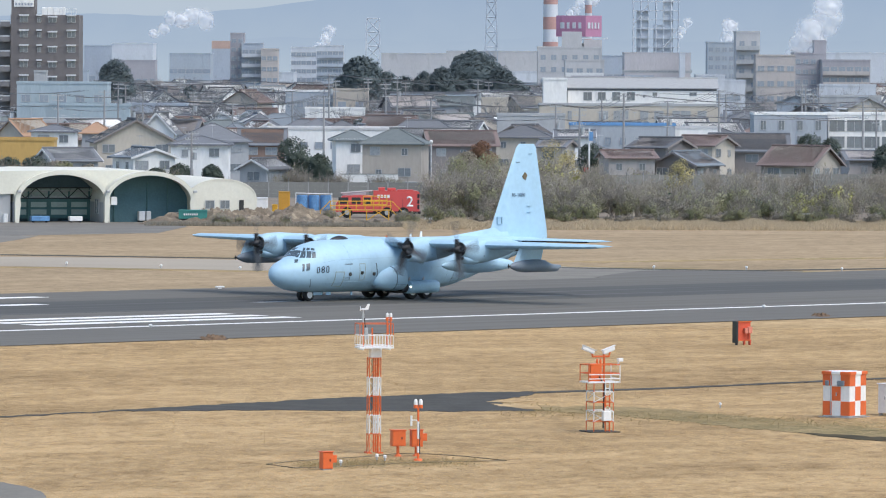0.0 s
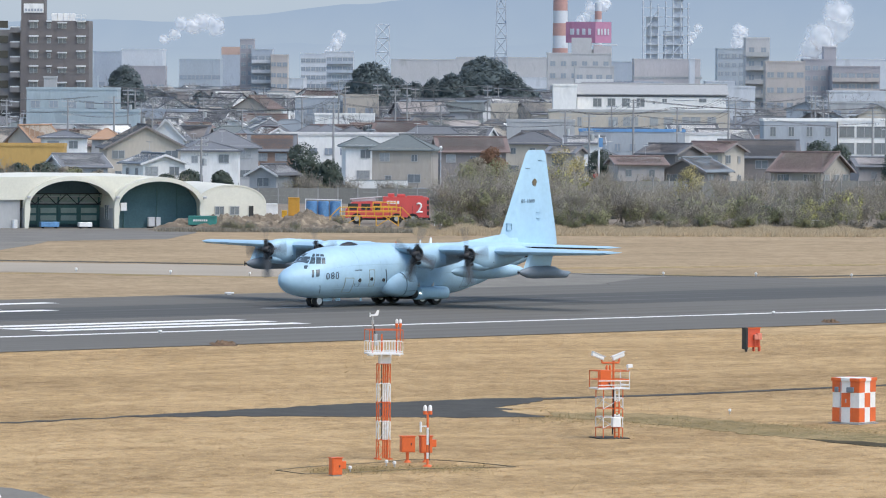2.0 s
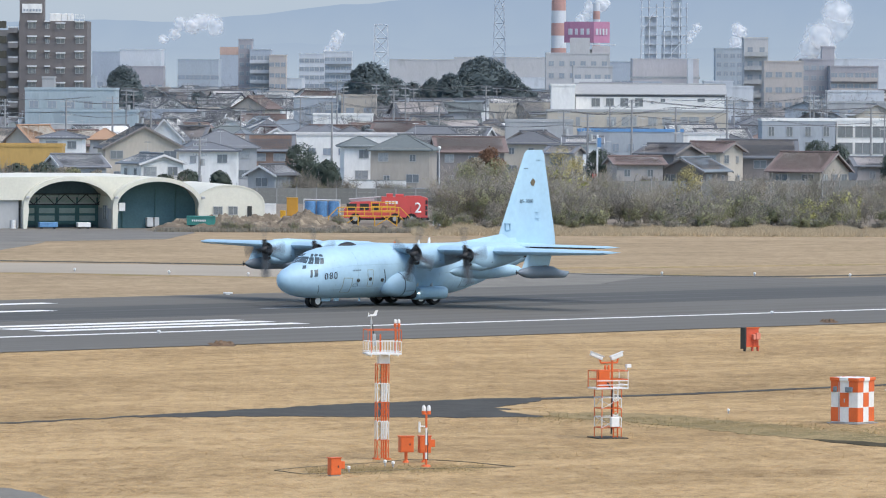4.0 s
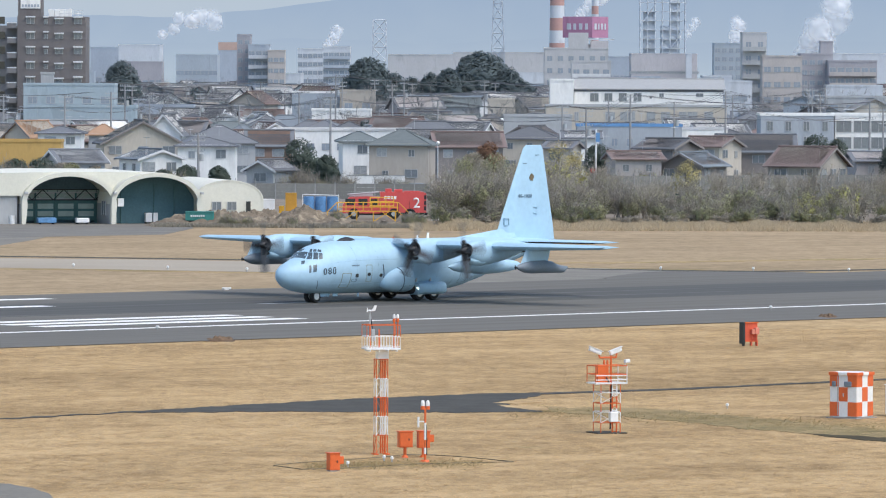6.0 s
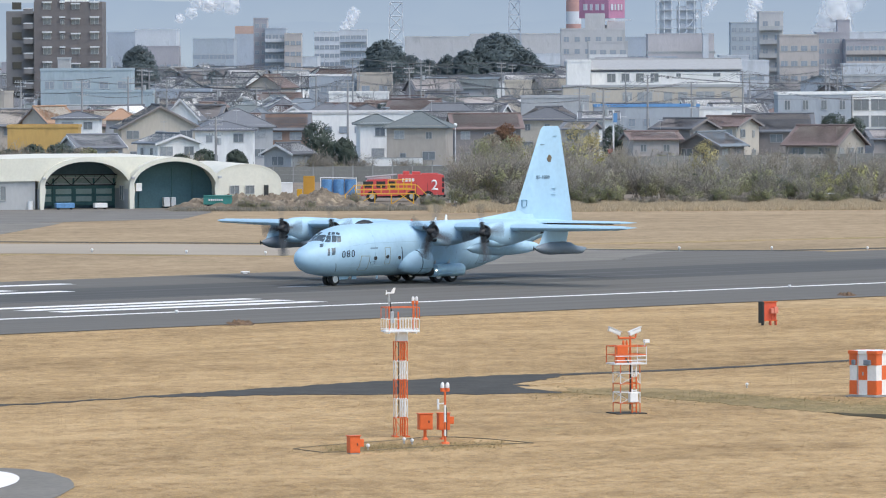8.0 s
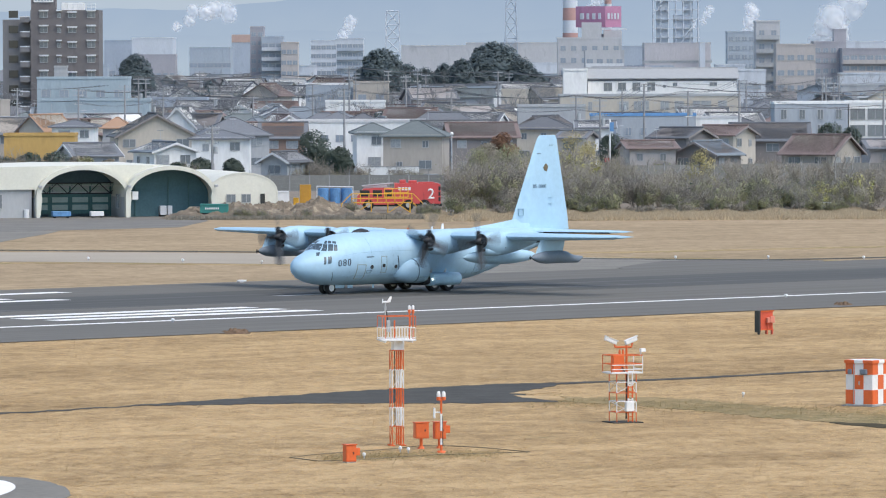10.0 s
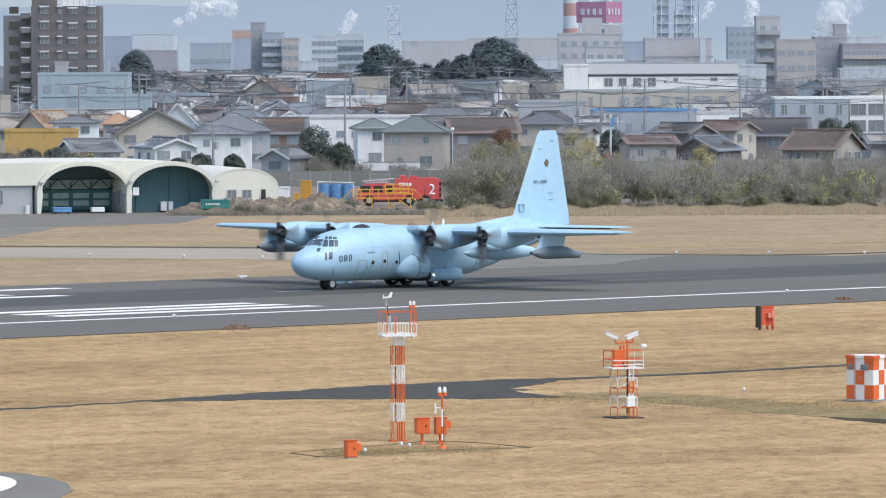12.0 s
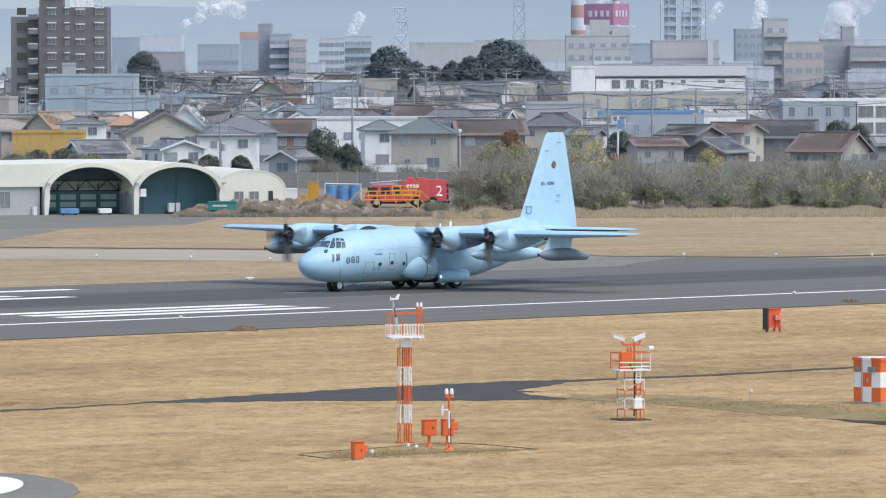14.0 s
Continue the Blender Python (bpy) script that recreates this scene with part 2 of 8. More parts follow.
def turf(name, pale, straw, brown, green, green_share, blades=False):
    """Mown winter turf: mats of dead straw, bare brown thatch, brown flecks for tuft shadows and a little green, from
    hand-sized tufts to patches metres wide.
    """
    m = bpy.data.materials.new(name)
    m.use_nodes = True
    n, l = m.node_tree.nodes, m.node_tree.links
    b = n["Principled BSDF"]
    b.inputs["Roughness"].default_value = 0.95
    b.inputs["Specular IOR Level"].default_value = 0.1
    tc = n.new("ShaderNodeTexCoord")
    mp = n.new("ShaderNodeMapping")
    mp.inputs["Rotation"].default_value = (0, 0, radians(-44.1))
    l.new(tc.outputs["Object"], mp.inputs[0])

    def noise_at(scale, detail, rough=0.6, stretch=None, plain=False):
        t = n.new("ShaderNodeTexNoise")
        t.inputs["Scale"].default_value = scale
        t.inputs["Detail"].default_value = detail
        t.inputs["Roughness"].default_value = rough
        if stretch:
            q = n.new("ShaderNodeMapping")
            q.inputs["Scale"].default_value = stretch
            l.new(tc.outputs["Object"] if plain else mp.outputs[0], q.inputs[0])
            l.new(q.outputs[0], t.inputs[0])
        else:
            l.new(mp.outputs[0], t.inputs[0])
        return t.outputs[0]

    def ramp(v, lo, hi):
        r = n.new("ShaderNodeMapRange")
        r.inputs["From Min"].default_value, r.inputs["From Max"].default_value = lo, hi
        l.new(v, r.inputs[0])
        return r.outputs[0]

    def blend(f, a, b):
        x = n.new("ShaderNodeMix")
        x.data_type = "RGBA"
        l.new(f, x.inputs["Factor"])
        for k, v in (("A", a), ("B", b)):
            if isinstance(v, tuple):
                x.inputs[k].default_value = (*v, 1)
            else:
                l.new(v, x.inputs[k])
        return x.outputs["Result"]

    patches = noise_at(0.05, 5, 0.65, (0.5, 1, 1))
    mats = noise_at(0.6, 7, 0.72, (1, 0.45, 1), True)
    tufts = noise_at(1.5, 6, 0.78, (1, 0.5, 1), True)
    col = blend(ramp(mats, 0.42, 0.56), straw, pale)
    col = blend(ramp(patches, 0.46, 0.66), col, blend(ramp(mats, 0.4, 0.6), brown, straw))
    # brown flecks painted for the shadows that tufts cast
    col = blend(ramp(tufts, 0.52, 0.70), col, brown)
    streaks = noise_at(0.3, 6, 0.7, (0.22, 1, 1))
    col = blend(ramp(streaks, 0.48, 0.62), col, blend(ramp(tufts, 0.45, 0.65), straw, brown))
    col = blend(ramp(noise_at(0.16, 5, 0.65, (0.2, 1, 1), True), 0.56, 0.72), col, pale)
    gm = n.new("ShaderNodeMath")
    gm.operation = "MULTIPLY"
    l.new(ramp(noise_at(0.12, 5, 0.6), 0.66 - green_share, 0.80 - green_share), gm.inputs[0])
    l.new(ramp(noise_at(1.4, 4), 0.42, 0.6), gm.inputs[1])
    col = blend(gm.outputs[0], col, green)
    if blades:
        g = n.new("ShaderNodeNewGeometry")
        tone, dead, both, sc = n.new("ShaderNodeMapRange"), n.new("ShaderNodeMapRange"), n.new("ShaderNodeMath"), n.new("ShaderNodeVectorMath")
        tone.inputs["To Min"].default_value, tone.inputs["To Max"].default_value = 1.02, 1.2
        dead.inputs["From Max"].default_value = 0.05
        dead.inputs["To Min"].default_value = 0.94
        both.operation, sc.operation = "MULTIPLY", "SCALE"
        for r in (tone, dead):
            l.new(g.outputs["Random Per Island"], r.inputs[0])
        l.new(tone.outputs[0], both.inputs[0])
        l.new(dead.outputs[0], both.inputs[1])
        l.new(col, sc.inputs[0])
        l.new(both.outputs[0], sc.inputs["Scale"])
        col = sc.outputs[0]
        thru, mix = n.new("ShaderNodeBsdfTranslucent"), n.new("ShaderNodeMixShader")
        mix.inputs[0].default_value = 0.5
        l.new(col, thru.inputs["Color"])
        l.new(b.outputs[0], mix.inputs[1])
        l.new(thru.outputs[0], mix.inputs[2])
        l.new(mix.outputs[0], n["Material Output"].inputs[0])
    l.new(col, b.inputs["Base Color"])
    bp = n.new("ShaderNodeBump")
    bp.inputs["Strength"].default_value = 0.5
    bp.inputs["Distance"].default_value = 0.05
    l.new(tufts, bp.inputs["Height"])
    l.new(bp.outputs[0], b.inputs["Normal"])
    return m


M["grass_blade"] = turf("dead_grass_blades", (0.62, 0.452, 0.25), (0.54, 0.388, 0.205), (0.38, 0.265, 0.138), (0.20, 0.175, 0.075), 0.03, True)
M["ditch_blade"] = turf("greenish_grass_blades", (0.42, 0.33, 0.18), (0.36, 0.285, 0.15), (0.27, 0.215, 0.112), (0.25, 0.22, 0.11), 0.12, True)
M["grass"] = turf("dry_winter_turf", (0.52, 0.37, 0.20), (0.415, 0.288, 0.147), (0.215, 0.142, 0.072), (0.20, 0.175, 0.075), 0.03)
M["ditch_turf"] = turf("darker_ditch_turf", (0.35, 0.26, 0.137), (0.26, 0.20, 0.10), (0.15, 0.12, 0.06), (0.175, 0.148, 0.068), 0.14)
M["verge"] = turf("greenish_winter_turf", (0.42, 0.31, 0.165), (0.33, 0.245, 0.122), (0.22, 0.155, 0.075), (0.22, 0.19, 0.085), 0.2)


# ---- the airfield: u runs along the runway, v across it, away from the camera ----
ALONG = Vector((0.7176, 0.6964))
ACROSS = Vector((-0.6964, 0.7176))


def field(u, v, z=0.0):
    p = ALONG * u + ACROSS * v
    return (p.x, p.y, z)


def sheet(name, pts, z, material, label, category, thick=0.02):
    bm = B()
    loft(bm, [[(p[0], p[1], z - thick) for p in pts], [(p[0], p[1], z) for p in pts]])
    return tagged(part(name, bm, material), label, category, kind="structure")


def ragged(pts, step, amp, seed):
    """The outline with its edges broken up, as turf meets paving."""
    out = []
    for a, b in zip(pts, pts[1:] + pts[:1]):
        a, b = Vector(a), Vector(b)
        n = max(1, int((b - a).length / step))
        for i in range(n):
            p = a.lerp(b, i / n)
            k = 0 if n == 1 else 1
            out.append((p.x + k * amp * 0.3 * noise.noise(Vector((p.x * 1.7, p.y * 1.7, seed))), p.y + k * amp * (noise.noise(Vector((p.x * 0.9, p.y * 0.5, seed + 5))) + 0.6 * noise.noise(Vector((p.x * 3, p.y * 2, seed + 9))))))
    return out


def strip(name, u0, u1, v0, v1, z, material, label, category):
    return sheet(name, [field(u0, v0), field(u1, v0), field(u1, v1), field(u0, v1)], z, material, label, category)


bm = B()
bmesh.ops.create_grid(bm, x_segments=60, y_segments=60, size=1, matrix=Matrix.Translation((0, 2350, 0)) @ Matrix.Diagonal((2600, 2500, 1, 1)))
tagged(part("ground", bm, M["grass"]), "flat airfield ground covered in dry winter grass", "ground", kind="structure")
M["far_turf"] = turf("browner_far_turf", (0.405, 0.305, 0.192), (0.318, 0.236, 0.143), (0.235, 0.178, 0.11), (0.22, 0.19, 0.10), 0.06)
sheet("far_grass", [field(-900, 371)[:2], field(1700, 371)[:2], (300, 735), (80, 716), (-33, 704), (-120, 704), (-500, 640)], 0.012, M["far_turf"], "brown winter grass beyond the runway", "grass")
strip("runway", -900, 1700, 303.8, 371.5, 0.05, M["asphalt"], "grey asphalt runway with dark tyre marks", "runway")
strip("edge_line_near", -900, 1700, 320.1, 321.0, 0.056, M["line"], "white painted runway edge line", "marking")
for v, u in ((326.4, 302.75), (329.9, 302.95), (333.4, 303.2)):
    strip("touchdown_stripe", u - 23.2, u, v - 0.9, v + 0.9, 0.056, M["line"], "white painted touchdown zone stripe", "marking")
for v, u in ((353.7, 304.0), (357.5, 302.0), (364.7, 313.5)):
    strip("touchdown_stripe", u - 22.5, u, v - 0.9, v + 0.9, 0.056, M["line"], "white painted touchdown zone stripe", "marking")
strip("centre_dash", 318.8, 325.5, 347.2, 348.2, 0.054, mat("worn_marking_paint", (0.3, 0.3, 0.3), 0.7, 0, 0.3, 0.4, 5), "worn white runway centre line dash", "marking")
# dark rubber laid down by landing wheels
M["rubber_marks"] = mat("rubbered_asphalt", (0.085, 0.082, 0.073), 0.8, 0, 0.25, 0.5, 3, 0.2, (0.025, 1, 1), (0.13, 0.127, 0.12), 0.1, spec=0.25, turn=44.1)
strip("rubber_band", -900, 1700, 340, 357, 0.0525, M["rubber_marks"], "dark band of tyre rubber on runway", "tyre marks")
sheet("taxiway", [(-70, 590), (-38.6, 578.5), (-26.2, 576.5), (-14.7, 571.8), (-1.2, 569.3), (4.9, 564.8), (10.1, 559.4), (21.3, 552.1), (32.6, 545.1), (35.6, 542.7), (60, 515), (60, 505), (33, 500),
                  (9.8, 536), (5.3, 533), (-14.1, 543.7), (-36.9, 552.4), (-70, 556)], 0.03, M["tarmac_pale"], "pale grey asphalt taxiway", "taxiway")
sheet("apron_road", [(-110, 706), (-47.6, 713.4), (-32.4, 724.8), (-27.8, 702.9), (-26.5, 686.3), (-28.4, 661.0), (-43.2, 647.1), (-110, 620)], 0.03,
      mat("apron_asphalt", (0.175, 0.163, 0.14), 0.9, 0, 0.22, 0.2, 3), "grey asphalt apron before the shelters", "apron")
sheet("apron_link", [(-43.6, 600), (-41.6, 623.2), (-40.2, 637), (-39.6, 648.6), (-47, 645), (-60, 590)], 0.034, M["worn_asphalt"], "grey asphalt link road", "road")
for pts in ([(-42.1, 585.5), (-39.0, 584.4), (-26.4, 580.3), (-14.9, 576.3)], [(8.4, 557.4), (11.1, 555.6), (14.9, 554.3), (18.6, 552.4), (25.2, 551.2), (31.4, 554.4), (38.9, 559.8)]):
    sheet("taxiway_edge", [(x, y + 1.3) for x, y in pts] + [(x, y - 1.3) for x, y in pts[::-1]], 0.037, M["dark_asphalt"], "dark broken asphalt edge of the taxiway", "pavement")
sheet("runway_shoulder", [(16.4, 548.3), (18.6, 550.2), (25.1, 549.7), (29.8, 549.1), (28.8, 545.3), (21.3, 536.8), (14.2, 528.6), (12.0, 531.0), (13.6, 538.4)], 0.042, M["asphalt"], "grey asphalt runway shoulder", "pavement")
sheet("taxiway_end", [(-1.1, 566.7), (3.2, 562.7), (7.0, 558.7), (9.5, 556.1), (11.1, 554.1), (14.9, 552.5), (18.6, 550.6), (17.0, 546.2), (14.5, 537.1), (12.0, 529.6), (9.6, 522.4), (6.4, 515.2), (2.9, 508.2), (-1.0, 502.5)], 0.039, M["worn_asphalt"], "worn grey asphalt where the taxiway meets the runway", "pavement")
PAVED = []
for nm, pts, m, lab in (
        ("service_road", [(-40, 306.5), (-29.0, 314.6), (-21.3, 319.6), (-16.2, 325.6), (-8.6, 335.1), (-4.1, 340.1), (0.8, 344.4), (4.8, 347.0), (4.8, 344.0), (2.5, 336.6), (4.7, 327.5),
                          (0, 326.2), (-4.0, 326.4), (-8.4, 326.6), (-13, 325.6), (-16.1, 324.8), (-21.2, 318.6), (-28.9, 313.1), (-40, 305)], "dark_asphalt", "dark asphalt service road patch in grass"),
        ("drain_line", [(4.8, 346.4), (12.5, 352.1), (24.4, 364.2), (44, 384), (44, 382.4), (24.2, 362.6), (12.5, 350.6), (4.8, 344.6)], "dark_asphalt", "narrow dark drainage channel in grass"),
        ("apron_corner", [(-40, 272), (-26.1, 270.6), (-19.3, 270.8), (-17.9, 269.5), (-16.7, 266.9), (-15.8, 263.1), (-15.4, 259.0), (-15.7, 253.2), (-17.8, 245), (-26, 230), (-40, 230)],
         "worn_asphalt", "rounded corner of grey asphalt taxiway"),
        ("ditch", [(4.9, 332.2), (7.6, 331.6), (10.9, 330.1), (14.2, 324.1), (17.4, 317.8), (25.5, 305.7), (24.6, 295.0), (16.9, 308.6), (13.8, 313.5), (10.6, 320.1), (7.4, 324.9), (4.8, 327.8)], "ditch_turf", "greenish turf of a shallow ditch"),
        ("ditch_bottom", [(16.6, 309.5), (18.3, 308.0), (25.1, 301.1), (24.7, 296.7), (19.1, 303.9), (17.4, 306.8)], "ditch_soil", "dark wet bottom of the ditch")):
    if nm != "ditch":
        PAVED.append(pts)
    sheet(nm, ragged(pts, 0.35, {"ditch": 1.4, "service_road": 0.9, "drain_line": 0.35, "ditch_bottom": 0.7}.get(nm, 0.25), 3), {"drain_line": 0.026, "apron_corner": 0.03, "ditch": 0.016}.get(nm, 0.022), M[m], lab, "grass" if nm.startswith("ditch") else "pavement")
for pts in ([(2.2, 335.7), (3.4, 337.4), (4.8, 338.6), (4.8, 336.9), (3.4, 334.9)], [(2.4, 333.6), (4.0, 332.9), (4.9, 331.1), (5.0, 328.4), (4.0, 329.4), (2.9, 331.4)]):
    sheet("grass_tongue", ragged(pts, 0.3, 0.5, 4), 0.028, M["grass"], "straw grass growing over broken asphalt", "grass")
bm = B()
outer = [(-19.6 + 1.75 * math.cos(a), 262.4 + 6.2 * math.sin(a)) for a in [math.pi * k / 16 - math.pi / 2 for k in range(17)]]
inner = [(-19.6 + 0.3 * math.cos(a), 262.4 + 1.2 * math.sin(a)) for a in [math.pi * k / 16 - math.pi / 2 for k in range(17)]]
loft(bm, [[(x, y, 0.034) for x, y in outer + inner[::-1]], [(x, y, 0.038) for x, y in outer + inner[::-1]]])
tagged(part("taxiway_mark", bm, M["line"]), "white painted mark on taxiway corner", "marking", kind="structure")
# soil scars beside the runway
for x, y, w, d, h in ((-14.2, 411.0, 1.9, 5.5, 0.32), (25.8, 452.6, 1.5, 5.0, 0.28)):
    bm = B()
    bmesh.ops.create_grid(bm, x_segments=26, y_segments=26, size=1)
    for v in bm.verts:
        r = v.co.x ** 2 + v.co.y ** 2
        k = max(0.0, 1 - r)
        v.co = Vector((v.co.x * w / 2, v.co.y * d / 2, h * k * (0.5 + 0.9 * noise.noise(Vector((v.co.x * 4 + x, v.co.y * 4, 0)))) - 0.01))
    ob = tagged(part("soil_heap", bm, M["soil"], smooth=True), "low heap of bare brown soil on grass", "soil heap")
    ob.location = (x, y, 0.02)


def inside(x, y, poly):
    """Which of many points lie within a polygon."""
    hit = np.zeros(len(x), bool)
    for (ax, ay), (bx, by) in zip(poly, poly[1:] + poly[:1]):
        if ay != by:
            hit ^= ((ay > y) != (by > y)) & (x < ax + (y - ay) * (bx - ax) / (by - ay))
    return hit


def matted_grass(name, x, y, seed, long, lift, half, material, label):
    """Dead mown grass: single blades lying every way, their tips just off the ground, in one mesh."""
    rs = np.random.RandomState(seed)
    ok = (y * 0.7176 - x * 0.6964 < 303.2)
    for poly in PAVED:
        ok &= ~inside(x, y, [tuple(p[:2]) for p in poly])
    x, y = x[ok], y[ok]
    n = len(x)
    a = rs.uniform(0, 2 * math.pi, n)
    d = np.stack([np.cos(a), np.sin(a)], 1)
    u = np.stack([d[:, 1], -d[:, 0]], 1) * (half * rs.uniform(0.6, 1.3, n))[:, None]
    p = np.stack([x, y], 1)
    v = np.zeros((n, 3, 3))
    v[:, 0, :2], v[:, 1, :2] = p - u, p + u
    v[:, 2, :2] = p + d * (long * rs.uniform(0.5, 1.3, n))[:, None]
    v[:, :2, 2] = 0.003
    v[:, 2, 2] = lift * rs.uniform(0.3, 1.3, n)
    me = bpy.data.meshes.new(name)
    me.vertices.add(3 * n)
    me.vertices.foreach_set("co", v.ravel())
    me.loops.add(3 * n)
    me.loops.foreach_set("vertex_index", np.arange(3 * n, dtype=np.int32))
    me.polygons.add(n)
    me.polygons.foreach_set("loop_start", np.arange(0, 3 * n, 3, dtype=np.int32))
    me.update()
    me.validate()
    me.materials.append(material)
    return tagged(new(name, me), label, "grass", kind="stuff")


def spread_field(count, seed):
    rs = np.random.RandomState(seed)
    y = np.sqrt(rs.uniform(226.0 ** 2, 432.0 ** 2, count))
    return rs.uniform(-0.073, 0.076, count) * y, y


def along_line(line, count, width, seed):
    rs = np.random.RandomState(seed)
    i = rs.randint(0, len(line) - 1, count)
    q, a, b = rs.uniform(0, 1, count)[:, None], np.array(line)[i], np.array(line)[i + 1]
    p = a + (b - a) * q
    return p[:, 0] + rs.normal(0, width * 0.2, count), p[:, 1] + rs.normal(0, 1, count) * width


matted_grass("short_dry_grass", *spread_field(330000, 1), 2, 0.17, 0.03, 0.024, M["grass_blade"], "short mown dead winter grass beside the runway")
matted_grass("ditch_grass", *along_line([(3.0, 328.5), (9, 325), (13, 321), (17, 317.5), (22, 314), (28, 309), (36, 302)], 9000, 3.0, 4), 5, 0.16, 0.06, 0.032, M["ditch_blade"], "greenish rough grass in a shallow ditch")
matted_grass("mast_grass", *along_line([(-6.0, 282.5), (-3, 284), (1.5, 285.5)], 3500, 1.5, 6), 7, 0.14, 0.055, 0.03, M["ditch_blade"], "greenish grass round the mast foot")
# rough strips of other turf along the taxiway
for line, half in (([(-70, 588), (-39.5, 583.5), (-29.5, 582), (-18, 579), (-1, 571.5), (4.9, 566.3), (10.1, 560.9), (21.3, 553.6), (32.6, 546.6), (35.6, 544.2), (62, 514)], 1.0), ([(-60, 551), (-37, 548.6), (-31, 549.5), (-25, 545.5), (-14, 541.5), (4, 531)], 1.6)):
    left = [(x, y + half) for x, y in line]
    right = [(x, y - half) for x, y in line]
    sheet("verge_strip", ragged(left + right[::-1], 0.5, 1.5, 8), 0.02, M["verge"], "rough brown-green turf strip beside taxiway", "grass")
line = [(8.6, 571.6), (15.5, 574.5), (25.5, 580.5), (33.7, 586.1), (42.1, 592.0)]
sheet("verge_strip", ragged([(x, y + 2.0) for x, y in line] + [(x, y - 2.0) for x, y in line[::-1]], 0.8, 2.0, 12), 0.02, M["verge"], "dark brown turf strip across far grass", "grass")
# shallow cable grooves at the mast foot
for line in ([(-7.5, 282.9), (-6.4, 285.0), (-4.5, 287.2), (-3.0, 289.0), (-2.0, 291.0), (-0.6, 290.9), (0.9, 289.4), (2.8, 286.3)],
             [(-7.5, 282.9), (-6.2, 280.3), (-4.4, 281.2), (-2.9, 282.9), (-1.5, 284.3), (0.4, 285.2), (2.8, 286.3)]):
    bm = B()
    loft(bm, [[(x, y - 0.13, 0.0), (x, y + 0.13, 0.0), (x, y + 0.13, 0.03), (x, y - 0.13, 0.03)] for x, y in line])
    tagged(part("cable_trench", bm, M["trench_soil"]), "narrow trodden cable trench of bare soil", "trench", kind="structure")


# ---- the four-engined transport aircraft: s runs aft from the nose, y to its left ----
plane = empty("transport_aircraft", pose(-12.2, 471.95, 0.05, 0, 0, 228.07),
              "pale blue four-engined military transport aircraft standing on runway", "aircraft")


def interp(keys, s):
    for a, b in zip(keys, keys[1:]):
        if s <= b[0]:
            k = (s - a[0]) / (b[0] - a[0])
            k = k * k * (3 - 2 * k) * 0.35 + k * 0.65
            return [p + (q - p) * k for p, q in zip(a[1:], b[1:])]
    return list(keys[-1][1:])


# station, half width, underside, top
HULL = [(0.0, 0.08, 1.88, 2.06), (0.1, 0.33, 1.64, 2.32), (0.35, 0.62, 1.40, 2.56), (0.9, 1.02, 1.08, 2.84), (1.6, 1.36, 0.86, 3.06),
        (2.3, 1.60, 0.74, 3.34), (3.0, 1.80, 0.66, 3.82), (3.7, 1.95, 0.62, 4.10), (4.6, 2.08, 0.60, 4.27), (6.0, 2.15, 0.58, 4.36),
        (8.0, 2.16, 0.58, 4.40), (16.5, 2.16, 0.58, 4.40), (18.0, 2.14, 0.76, 4.40), (20.0, 2.0, 1.22, 4.40), (22.0, 1.74, 1.80, 4.38),
        (24.0, 1.36, 2.36, 4.34), (26.0, 0.92, 2.88, 4.28), (28.0, 0.48, 3.32, 4.2), (29.4, 0.18, 3.6, 4.08), (29.8, 0.05, 3.75, 3.95)]


def hull_ring(s, n=40, grow=0.0):
    w, lo, hi = interp(HULL, s)
    return oval(s, 0, (lo + hi) / 2, w + grow, (hi - lo) / 2 + grow, n, 2.25)


bm = B()
loft(bm, [hull_ring(s) for s in [k[0] for k in HULL[:9]] + [5 + 0.75 * i for i in range(32)] + [29.4, 29.8]])
fuselage = part("fuselage", bm, M["sky_blue"], plane, smooth=True)


def foil(s0, chord, y, z, thick, n=9, up_share=0.6):
    """A wing section: leading edge at station s0, round nose, thin tail."""
    up, lo = [], []
    for i in range(n):
        k = (1 - math.cos(math.pi * i / (n - 1))) / 2
        t = thick * (2.969 * math.sqrt(k) - 1.26 * k - 3.516 * k ** 2 + 2.843 * k ** 3 - 1.0 * k ** 4)
        up.append((-(s0 + chord * k), y, z + t * up_share + 0.004))
        lo.append((-(s0 + chord * k), y, z - t * (1 - up_share) - 0.004))
    return up + lo[::-1]


